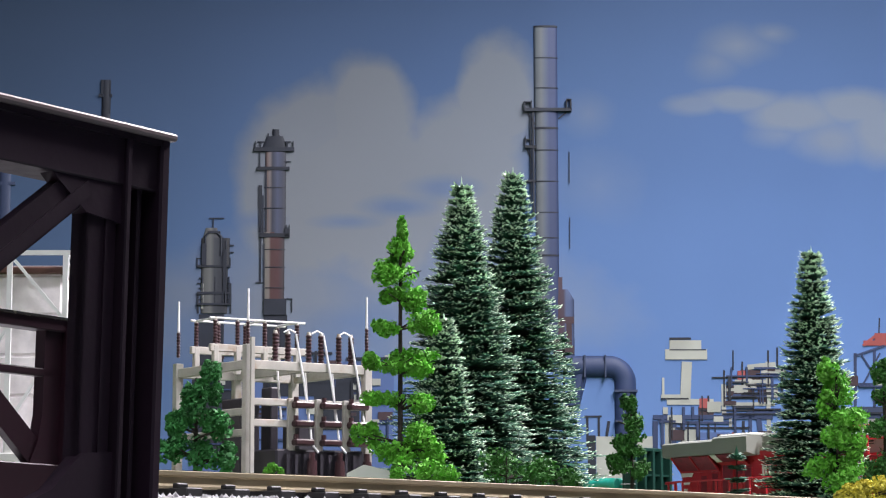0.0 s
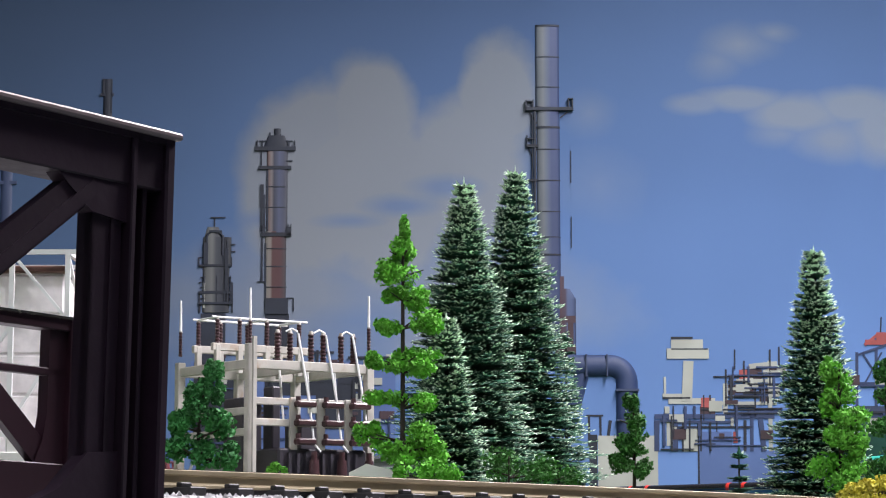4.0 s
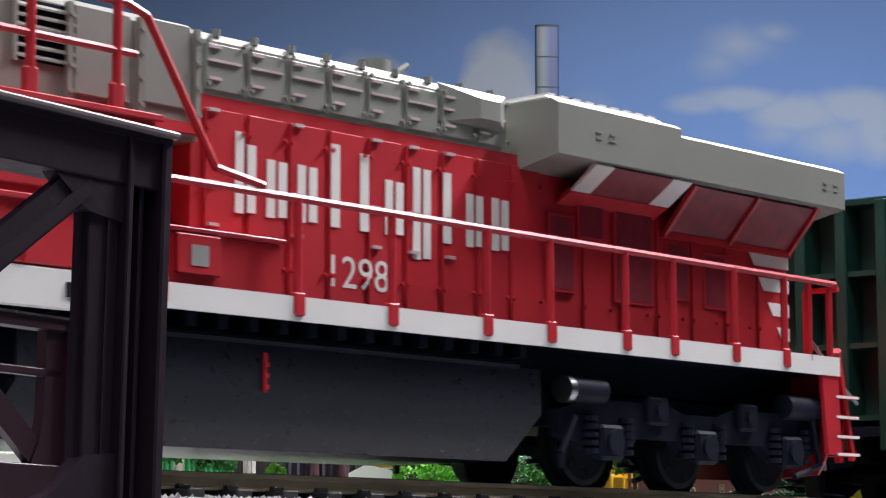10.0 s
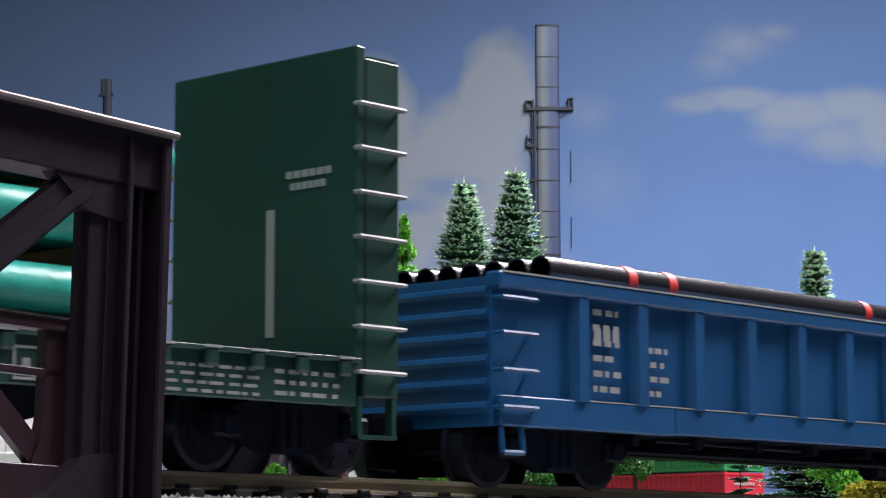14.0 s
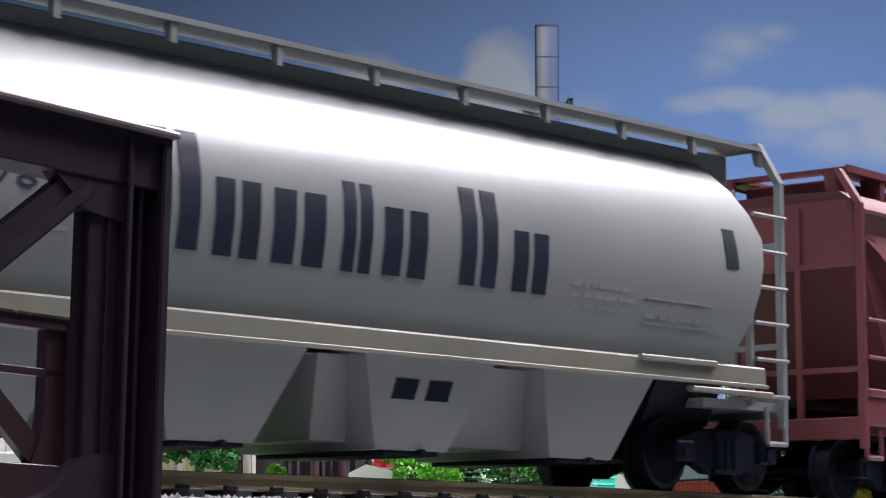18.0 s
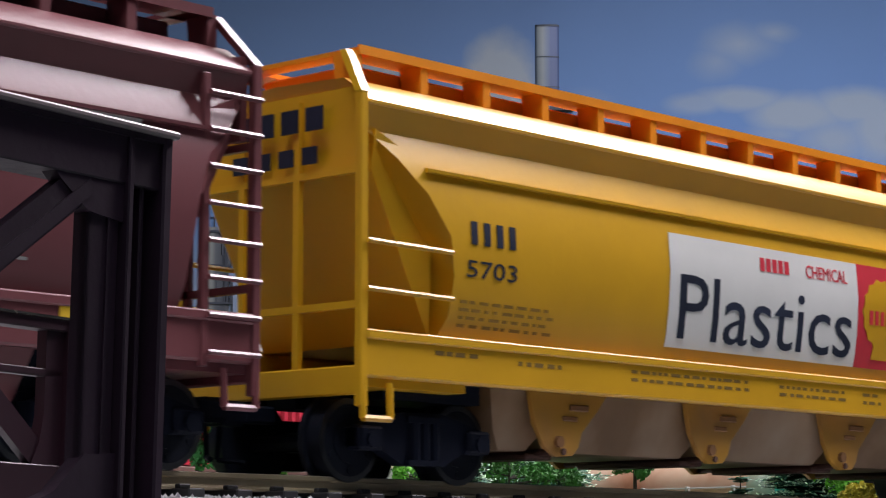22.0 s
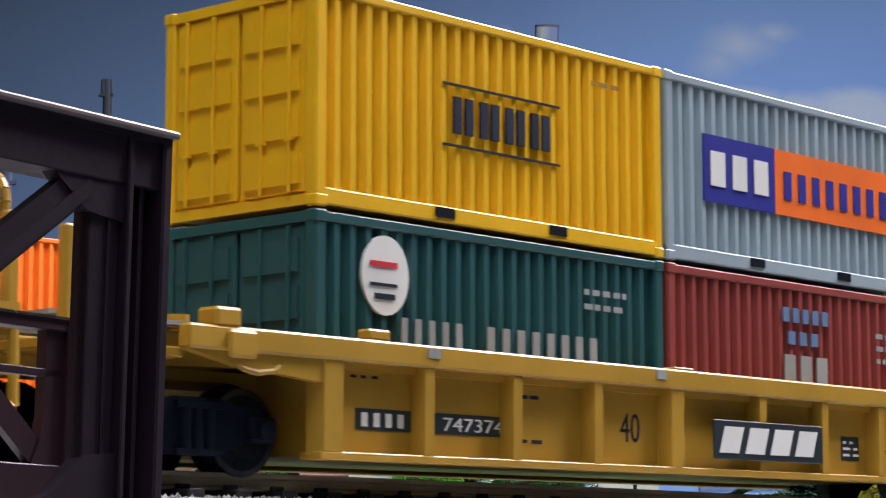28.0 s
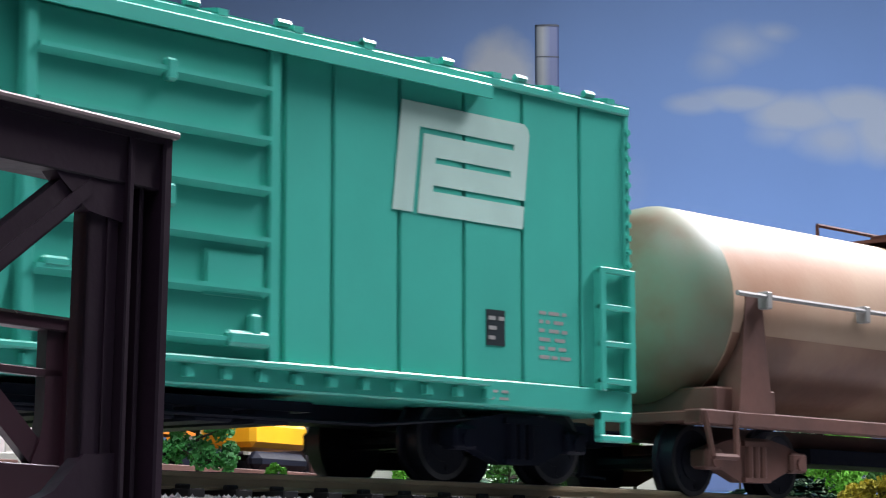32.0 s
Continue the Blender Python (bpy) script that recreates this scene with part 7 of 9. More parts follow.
# ---- covered hoppers ----
def end_cage(T, x, o, mat, ztop=46.6, zbot=10.5, lean=8.0, hw=16.8):
    """Corner posts, rungs and end sill; o: the outward way along the car."""
    xi = x - o * lean
    for s in (-1, 1):
        m = M()
        m.box(x, x - o * 1.3, s * hw, s * (hw - 1.2), zbot - 3, ztop, 0.15)
        if o > 0 or hw < 16:
            m.box(xi, xi - o * 1.1, s * hw, s * (hw - 1.0), zbot, ztop - (9 if hw < 16 else 2), 0.15)
        m.loft([[(x, s * hw, ztop), (x - o * 1.3, s * hw, ztop), (x - o * 1.3, s * (hw - 1.2), ztop), (x, s * (hw - 1.2), ztop)], [(x - o * 2.2, s * 12.0, ztop + 6.2), (x - o * 3.5, s * 12.0, ztop + 6.2), (x - o * 3.5, s * 10.8, ztop + 6.2), (x - o * 2.2, s * 10.8, ztop + 6.2)]])
        c = part("corner_post", m, mat, T)
        m = M()
        for k in range(4 if o < 0 else 8 if hw > 16 else 6):
            z = zbot + 1.6 + (4.25 if hw > 16 else 5.45) * k
            m.cyl((x - o * 0.5, s * (hw + 0.4), z), (xi - o * 0.5, s * (hw + 0.4), z), 0.34, 6)
        if o > 0 or hw < 16:
            pieces("rung", m, mat, c)
        m = M()
        m.rod([(x - o * 0.6, s * (hw - 0.4), zbot), (x - o * 0.6, s * (hw - 0.2), 6.6), (x - o * 5.4, s * (hw - 0.2), 6.6), (x - o * 5.4, s * (hw - 0.4), zbot)], 0.45)
        part("stirrup", m, mat, T)
    m = M()
    m.box(x, x - o * 1.4, -hw + 0.8, hw - 0.8, zbot - 1.5, zbot + 2.0, 0.2)
    for z in (zbot + 9, ztop - 10):
        m.box(x - o * 0.4, x - o * 1.2, -hw + 0.8, hw - 0.8, z, z + 0.9)
    for y in (-5, 5):
        m.box(x - o * 0.4, x - o * 1.2, y - 0.5, y + 0.5, zbot, ztop)
    m.box(x - o * 1, xi - o * 12, -hw + 1, hw - 1, zbot - 0.5, zbot + 0.8)
    part("end_frame", m, mat, T)


def running_board(T, x0, x1, z, mat, posts):
    for s in (-1, 1):
        m = M()
        m.box(x0, x1, s * 7.4, s * 12.4, z + 3.7, z + 4.3)
        m.box(x0, x1, s * 12.2, s * 12.5, z + (3.7 if mat is HOPGREY else 3.4), z + (4.4 if mat is HOPGREY else 4.6))
        rb = part("running_board", m, mat, T, "long roof walkway")
        m = M()
        n, w = posts, (0.45 if mat is HOPGREY else 0.7)
        for k in range(n + 1):
            x = x0 + (x1 - x0) * k / n
            d, low = (10.9, z + 1.2) if mat is HOPGREY else (8.5, z - 0.6)
            m.loft([[(x - w, s * 12.3, z + 3.8), (x + w, s * 12.3, z + 3.8), (x + w, s * d, z + 3.8), (x - w, s * d, z + 3.8)], [(x - w, s * 12.3, low), (x + w, s * 12.3, low), (x + w, s * (d + 0.5), low + 0.4), (x - w, s * (d + 0.5), low + 0.4)]])
        pieces("bracket", m, mat, rb)
    m = M()
    m.box(x0 + 3, x1 - 3, -8.2, 8.2, z - 1.6, z + 3.0, 0.3)
    part("hatch_coaming", m, mat, T)
    m = M()
    for o in (x0, x1 - 3):
        m.box(o, o + 3, -12.4, 12.4, z + 3.7, z + 4.3)
    pieces("cross_walk", m, mat, T)


def curved_decal(m, prof_y, s, lift=0.04):
    """Lays flat marks, drawn at y = 0, on a bulged side."""
    return m.moved(lambda x, y, z: (x if s < 0 else -x, s * (prof_y(z) + lift + abs(y)), z))


def sliced(m, zs):
    """Cuts the faces of m at the given heights, so that it can follow a curve."""
    bm = bmesh.new()
    vs = [bm.verts.new(q) for q in m.v]
    for f in m.f:
        try:
            bm.faces.new([vs[i] for i in f])
        except ValueError:
            pass
    for z in zs:
        bmesh.ops.bisect_plane(bm, geom=bm.verts[:] + bm.edges[:] + bm.faces[:], plane_co=(0, 0, z), plane_no=(0, 0, 1))
    bm.verts.index_update()
    out = M()
    out.add([tuple(q.co) for q in bm.verts], [tuple(q.index for q in f.verts) for f in bm.faces])
    bm.free()
    return out


def outlet(T, x, mat, dark, top=11.5, bot=3.2, w=15, half=11, lead=9.0, foot=3.6):
    """One discharge hopper: sloped sides to a gate."""
    m = M()
    m.loft([[(x - lead, -half, top), (x + w, -half, top), (x + w, half, top), (x - lead, half, top)], [(x - lead * 0.62, -half + 3, bot), (x + foot, -half + 3, bot), (x + foot, half - 3, bot), (x - lead * 0.62, half - 3, bot)]])
    h = part("outlet_hopper", m, mat, T, "sloped discharge hopper")
    g = M()
    g.box(x - 5.6, x + 4.6, -half + 3.6, half - 3.6, bot - 0.6, bot + 0.2, 0.2)
    g.cyl((x, -half + 2, bot - 0.2), (x, half - 2, bot - 0.2), 0.4, 8)
    part("gate", g, dark, h)


def grey_hopper():
    T = thing("covered_hopper", "light grey rounded covered hopper car", "hopper car", "covered hoppers")
    prof = [(-14.8, 17.6), (-15.8, 20), (-17.0, 24), (-17.7, 28.5), (-17.7, 32.5), (-17.0, 36.5), (-15.4, 40.2), (-13.2, 43.8), (-10.8, 46.4), (-8.3, 48.4), (-5, 49.4), (0, 49.7)]
    prof = prof + [(-y, z) for y, z in prof[-2::-1]]
    endl = lambda z: float(np.interp(z, (17.6, 24, 31, 38.5, 46.5), (-86.5, -79.6, -78.4, -82.4, -90)))
    endr = lambda z: float(np.interp(z, (17.6, 24, 31, 37, 42, 46.5), (81.0, 84.4, 86.6, 87.6, 86.2, 83.6)))
    m = M()
    m.prism(prof, endl, endr, True)
    part("body", m, HOPGREY, T, "smooth rounded light grey body")
    for s in (-1, 1):
        m = M()
        m.box(-89, 89, s * 14.6, s * 16.4, 14.6, 17.6, 0.3)
        m.box(-89, 89, s * 16.2, s * 16.8, 14.4, 15.0, 0.1)
        sl = part("side_sill", m, SILLCREAM, T, "weathered cream-grey side sill")
        m = M()
        m.box(-81, -70, s * 15.6, s * 17.2, 15.2, 17.4, 0.3)
        m.box(58, 76, s * 15.6, s * 17.0, 17.0, 17.8, 0.2)
        m.box(70, 90, s * 15.6, s * 17.0, 13.2, 14.0, 0.2)
        pieces("bracket", m, SILLCREAM, sl)
    ys = [q[0] for q in prof[:11]]
    zs = [q[1] for q in prof[:11]]
    side = lambda z: float(np.interp(z, zs, [-q for q in ys]))
    for s in (-1, 1):
        t = M()
        bl = ((-32.4, -23.4, 23.4, 37.4), (-22.6, -14.2, 23.2, 32.6), (-13.6, -3.4, 23.2, 32.4), (-1.8, 4.2, 23.2, 34.6), (5.0, 14.4, 23.4, 32.2), (19.2, 27.6, 23.4, 36.4), (29.4, 37.8, 23.4, 31.8))
        for x0, x1, z0, z1 in bl:
            t = M()
            for f in (0.08, 0.56):
                t.box(x0 + (x1 - x0) * f, x0 + (x1 - x0) * (f + 0.34), -0.08, 0, z0 + 0.7, z1 + 0.2)
            t = sliced(t, (25, 26.5, 28, 29.5, 31, 32.5, 34, 35.5, 36.5))
            part("name_block", curved_decal(t, side, s), LETTERDARK, T, "heavy dark blue-black block")
        t = M()
        bars(t, -62.2, -44.6, 32.4, 34.8, 4, 0, 0.42)
        lettering(t, "314783", -62.0, -44.4, 28.4, 30.8, 0)
        part("road_number", curved_decal(sliced(t, (30, 33)), side, s), LETTERDARK, T, "dark road number 314783")
        t = M()
        small_print(t, -63, -42, 21.5, 26.6, 4, 0, 21)
        small_print(t, 42, 56, 22.6, 27.0, 3, 0, 22)
        small_print(t, 59, 74, 22.4, 24.0, 1, 0, 23)
        for x in (58.6, 67.0):
            for a, b, c, d in ((x, x + 7, 22.0, 22.3), (x, x + 7, 25.4, 25.7)):
                t.box(a, b, -0.1, 0, c, d)
        part("fine_print", curved_decal(t, side, s), LETTERGREY, T)
        t = M()
        t.box(77.4, 80.4, -0.1, 0, 31.4, 37.2)
        p = part("stencil_panel", curved_decal(sliced(t, (31, 33, 35)), side, s), SIGNBLACK, T, "small dark stencil panel")
    for k in range(4):
        outlet(T, -50 + 33.8 * k, HOPGREY, DARKGREY, 14.6, 3.2, 11.4, 15.2, 12.6, 5.4)
    m = M()
    m.loft([[(0, -12, 14.5), (66, -12, 14.5), (66, 12, 14.5), (0, 12, 14.5)], [(3, -7.5, 4.2), (56, -7.5, 4.2), (56, 7.5, 4.2), (3, 7.5, 4.2)]])
    part("trough", m, HOPGREY, T, "sheet trough between the discharge hoppers")
    # shade of two square recesses, put on as dark patches
    m = M()
    for s in (-1, 1):
        for x in (11.2, 17.4):
            m.loft([[(x + a, s * (15.32 - 3 * (14.6 - z) / 11.4), z) for a, z in ((0, 11.9), (4.2, 11.9), (3.8, 9.4), (-0.4, 9.4))], [(x + a, s * (14.9 - 3 * (14.6 - z) / 11.4), z) for a, z in ((0, 11.9), (4.2, 11.9), (3.8, 9.4), (-0.4, 9.4))]])
    pieces("vent_panel", m, DARKGREY, T, "dark square patch for a shaded recess")
    m = M()
    for x in (-77, 76):
        m.loft([[(x - 8, -13, 17.5), (x + 8, -13, 17.5), (x + 8, 13, 17.5), (x - 8, 13, 17.5)], [(x - 8, -9, 9), (x + 8, -9, 9), (x + 8, 9, 9), (x - 8, 9, 9)]])
    m.box(-92, 92, -2.6, 2.6, 8.4, 11.4)
    pieces("bolster", m, DARKGREY, T)
    running_board(T, -91.5, 94.5, 47.5, HOPGREY, 11)
    for o in (-1, 1):
        end_cage(T, 97.6 if o > 0 else -91.0, o, HOPGREY, 46.4, 12.0, 8.6, 14.4)
    truck(T, -75, 9.8)
    truck(T, 82.5 - 0, 10.4)
    coupler(T, -94, -1)
    coupler(T, 94, 1)
    return T


def ribbed_hopper(mat, walk_mat, label, half=95.5):
    T = thing("covered_hopper", label, "hopper car", "covered hoppers")
    prof = [(-15.4, 17.0), (-16.4, 20), (-17.2, 25), (-17.5, 30), (-17.2, 35), (-16.5, 39), (-15.2, 42.2), (-16.5, 45.6), (-16.2, 46.2), (-12.2, 49.0), (0, 49.4)]
    prof = prof + [(-y, z) for y, z in prof[-2::-1]]
    zs = [17.0, 20, 25, 30, 35, 39, 42.2, 45.6, 46.2]
    side = lambda z: float(np.interp(z, zs, [15.4, 16.4, 17.2, 17.5, 17.2, 16.5, 15.2, 16.5, 16.2]))
    cutl = lambda z: -half + 1.6 + float(np.interp(z, (17, 20, 28, 33, 41.5, 42.5), (13, 14.5, 15, 12.5, 2.0, 0)))
    cutr = lambda z: half - 1.6 - float(np.interp(z, (17, 24, 34, 38, 42.5), (10, 9.4, 8.0, 4.0, 0)))
    m = M()
    m.prism(prof, cutl, cutr)
    part("body", m, mat, T, "")
    for s in (-1, 1):
        m = M()
        m.box(-half + 1, half - 1, s * 14.8, s * 16.6, 11.6, 16.8, 0.3)
        m.box(-half + 1, half - 1, s * 15.2, s * 17.0, 16.2, 17.4, 0.2)
        sl = part("side_sill", m, mat, T)
        m = M()
        m.loft([[(x, s * 16.2, 38.5), (x, s * 17.4, 38.2), (x, s * 17.35, 37.8), (x, s * 16.4, 37.7)] for x in (-half + 11.5, half - 9)])
        part("side_rib", m, mat, T)
        m = M()
        m.box(-half + 1.5, half - 1.5, s * 16.0, s * 16.7, 45.2, 45.9, 0.2)
        part("roof_edge", m, mat, T)
        for o in (-1, 1):
            m = M()
            for z in (22.3, 28.2):
                m.cyl((o * (half - 1), s * 17.0, z), (o * (half - 16), s * 17.3, z - 0.2), 0.36, 6)
            if o < 0:
                pieces("grab_iron", m, mat, T)
    for o in (-1, 1):
        m = M()
        m.loft([[(o * (half - 14), y, z) for y, z in ((-15, 17), (15, 17), (15.8, 38), (-15.8, 38))], [(o * (half - 3.5), y, z) for y, z in ((-15, 37.5), (15, 37.5), (15.8, 42.4), (-15.8, 42.4))]])
        m.box(o * (half - 1.4), o * (half - 2.4), -15.6, 15.6, 37.6, 47.6)
        part("slope_sheet", m, mat, T)
    under = BROWN if mat is BROWN else DUSTBROWN
    for k in range(5):
        x = -87.6 + 34.6 * k
        a, b = max(x + 1, -68), min(x + 33.6, 66)
        m = M()
        m.loft([[(a, -13.4, 12.4), (b, -13.4, 12.4), (b, 13.4, 12.4), (a, 13.4, 12.4)], [(a + 2.6, -11.6, 6.4), (b - 1.6, -11.6, 6.4), (b - 1.6, 11.6, 6.4), (a + 2.6, 11.6, 6.4)], [(a + 5.0, -10.4, 4.0), (b - 3.6, -10.4, 4.0), (b - 3.6, 10.4, 4.0), (a + 5.0, 10.4, 4.0)]])
        part("outlet_hopper", m, under, T, "dusty sloped discharge bay")
    for k in range(4):
        x = -53 + 34.6 * k
        for s in (-1, 1):
            m = M()
            m.plate([(x - 7.9, 11.9), (x + 8.6, 11.9), (x + 6.2, 9.4), (x + 3.0, 6.6), (x + 2.2, 4.6), (x + 0.9, 3.4), (x - 2.6, 3.2), (x - 5.0, 4.6), (x - 6.8, 7.4)], s * 13.5, s * 14.2)
            g = part("outlet_bracket", m, mat if mat is BROWN else DUSTYELLOW, T, "rounded outlet guard plate")
            m = M()
            m.box(x + 0.3, x + 4.3, s * 14.1, s * 14.5, 9.4, 10.3, 0.15)
            m.box(x - 1.2, x + 2.0, s * 14.1, s * 14.4, 8.0, 8.7, 0.15)
            m.cyl((x - 2.2, s * 14.1, 5.2), (x - 2.2, s * 14.8, 5.2), 0.8, 10)
            pieces("gate_gear", m, RUST if mat is BROWN else GEARBROWN, g, "rust brown gate gear")
        m = M()
        m.cyl((x - 1.2, -14.6, 3.9), (x - 1.2, 14.6, 3.9), 0.45, 8)
        m.box(x - 3.4, x + 2.2, -9.6, 9.6, 3.0, 3.8, 0.2)
        pieces("gate", m, RUST, T)
    m = M()
    m.box(-half + 3, half - 3, -2.6, 2.6, 8.4, 11.4)
    for x in (-78, 75):
        m.box(x - 9, x + 9, -12.5, 12.5, 9.4, 11.8)
    pieces("bolster", m, BLACK, T)
    running_board(T, -half + 4, half - 4, 49.0, walk_mat, 15)
    m = M()
    for k in range(6):
        m.box(-72 + 26 * k, -58 + 26 * k, -4, 4, 48.8, 50.4, 0.5)
    m.box(-half + 6, half - 6, -7.2, 7.2, 48.6, 49.4)
    part("hatch", m, walk_mat, T)
    for o in (-1, 1):
        end_cage(T, o * half, o, mat, 46.6, 11.0, 8.0)
    truck(T, -80.5, 10.0)
    truck(T, 77.5, 10.0)
    coupler(T, -half + 1, -1)
    coupler(T, half - 1, 1)
    return T, side


def brown_hopper():
    T, side = ribbed_hopper(BROWN, BROWN, "oxide brown covered hopper car with yellow tags")
    ZS = (20, 23, 26, 29, 32, 35, 38)
    for s in (-1, 1):
        t = M()
        bars(t, -59.8, -45.6, 33.0, 36.9, 4, 0, 0.78, slices=3)
        part("road_name", curved_decal(t, side, s), WHITE, T)
        t = M()
        lettering(t, "484872", -60.2, -41.6, 24.6, 28.8, 0)
        part("road_number", curved_decal(sliced(t, ZS), side, s), WHITE, T, "white road number 484872")
        t = M()
        t.rects([(x, x + 9.6, 32.4, 38.0) for x in (30.0, 42.2, 53.6, 65.0)], -0.12, 0)
        t.moved(lambda x, y_, z: (x + (z - 32.4) * 0.5, y_, z))
        for k in range(12):
            a, b = 24.6 + 4.4 * k, 24.6 + 4.4 * (k + 1)
            t.box(a + 0.01, b, -0.12, 0, 29.2 + k * 0.16, 31.6 - k * 0.04)
        part("logo", curved_decal(t, side, s), WHITE, T, "slanted white block emblem with a wedge below")
        t = M()
        small_print(t, -62, -50, 19.6, 22.2, 2, 0, 31)
        small_print(t, -40, -34, 18.8, 20.4, 2, 0, 32)
        small_print(t, -8, -5, 19.6, 20.6, 1, 0, 33)
        small_print(t, 34, 40, 19.4, 21.0, 2, 0, 34)
        small_print(t, 55, 62, 20.4, 23.0, 3, 0, 35)
        small_print(t, -58, -50, 42.6, 45.6, 3, -0.3, 36)
        for a, b, c, d in ((-24, -20.6, 25.6, 26.0), (-24, -20.6, 29.0, 29.4), (-24, -23.6, 25.6, 29.4), (-21, -20.6, 25.6, 29.4), (-22.9, -21.7, 26.8, 28.2)):
            t.box(a, b, -0.1, 0, c, d)
        for x in (49.0,):
            t.box(x, x + 4, -0.1, 0, 19.6, 22.8)
        part("fine_print", curved_decal(t, side, s), LETTERGREY, T)
        t = M()
        small_print(t, -27, -20.5, 19.4, 24.0, 4, 0, 37)
        small_print(t, 16, 22.5, 19.4, 24.0, 4, 0, 38)
        part("warning_print", curved_decal(t, side, s), paint("dull_yellow", (0.30, 0.19, 0.02), 0.6), T)
        for x, w in ((-83, 14), (-43, 6.5), (-14.5, 6), (12.5, 5.6), (39, 5.6), (66.4, 13)):
            t = M()
            t.box(x, x + w, s * 16.6, s * 16.8, 14.2, 16.2)
            part("reflector_tag", t, TAGYELLOW, T, "yellow reflector strip")
    return T


def yellow_hopper():
    T, side = ribbed_hopper(HYELLOW, ORANGEWALK, "yellow covered hopper car with white and red panel")
    ZS = (18, 21, 24, 27, 30, 33, 36)
    for s in (-1, 1):
        t = M()
        t.box(-34.0, 14.8, -0.08, 0, 19.2, 35.3)
        part("sign_panel", curved_decal(sliced(t, ZS), side, s, 0.04), WHITE, T, "white lettered sign panel")
        t = M()
        t.box(14.9, 28.6, -0.08, 0, 19.2, 35.3)
        part("red_panel", curved_decal(sliced(t, ZS), side, s, 0.04), SIGNRED, T, "red emblem panel")
        t = M()
        lettering(t, "Plastics", -31.6, 13.2, 20.4, 29.6, 0)
        part("word", curved_decal(sliced(t, ZS), side, s, 0.14), LETTERDARK, T, "black word Plastics")
        t = M()
        bars(t, -12.0, -4.0, 31.8, 33.8, 5, 0, 0.7)
        lettering(t, "CHEMICAL", 0.4, 11.8, 31.8, 33.8, 0)
        part("small_word", curved_decal(sliced(t, ZS), side, s, 0.14), SIGNRED, T, "small red word Chemical")
        t = M()
        pts = []
        for k in range(25):
            a = math.pi * (-0.34 + 1.68 * k / 24)
            r = 5.5 * (1 + 0.05 * math.cos(14 * a))
            pts.append((21.8 + r * math.cos(a), 27.8 + r * 0.98 * math.sin(a)))
        pts += [(19.8, 22.6), (19.4, 20.6), (24.2, 20.6), (23.8, 22.6)]
        t.plate(pts, -0.06, 0)
        part("emblem", curved_decal(sliced(t, ZS), side, s, 0.14), HYELLOW, T, "plain yellow fan shape")
        t = M()
        bars(t, 17.8, 25.8, 26.0, 28.2, 5, 0, 0.6)
        part("emblem", curved_decal(t, side, s, 0.22), SIGNRED, T)
        t = M()
        bars(t, -76.8, -66.8, 29.4, 32.4, 4, 0, 0.5)
        lettering(t, "5703", -76.8, -67.0, 25.2, 27.4, 0)
        part("road_number", curved_decal(sliced(t, ZS), side, s), LETTERDARK, T, "dark road number 5703")
        t = M()
        small_print(t, -77.5, -59, 18.6, 22.6, 4, 0, 41)
        part("fine_print", curved_decal(t, side, s), paint("ochre_print", (0.26, 0.14, 0.01), 0.6), T)
        t = M()
        y = s * 16.6 + (0 if s < 0 else 0.1)
        small_print(t, -82, -74, 14.6, 16.0, 1, y, 42)
        small_print(t, -66, -56, 14.2, 15.6, 1, y, 43)
        small_print(t, -42, -14, 13.6, 15.8, 2, y, 44)
        small_print(t, -6, 12, 13.4, 15.6, 2, y, 45)
        small_print(t, 17, 23, 13.2, 15.6, 2, y, 46)
        small_print(t, 30, 54, 13.2, 15.8, 2, y, 47)
        small_print(t, 64, 74, 13.6, 15.2, 1, y, 48)
        part("sill_print", t, paint("sill_print_ochre", (0.17, 0.095, 0.012), 0.6), T)
    t = M()
    for k in range(4):
        t.box(-95.5, -95.3, -10 + 4.4 * k, -7 + 4.4 * k, 42.6, 45.6)
        t.box(-95.5, -95.3, -9 + 4.2 * k, -6.4 + 4.2 * k, 38.4, 40.6)
    pieces("end_mark", t, LETTERDARK, T)
    return T


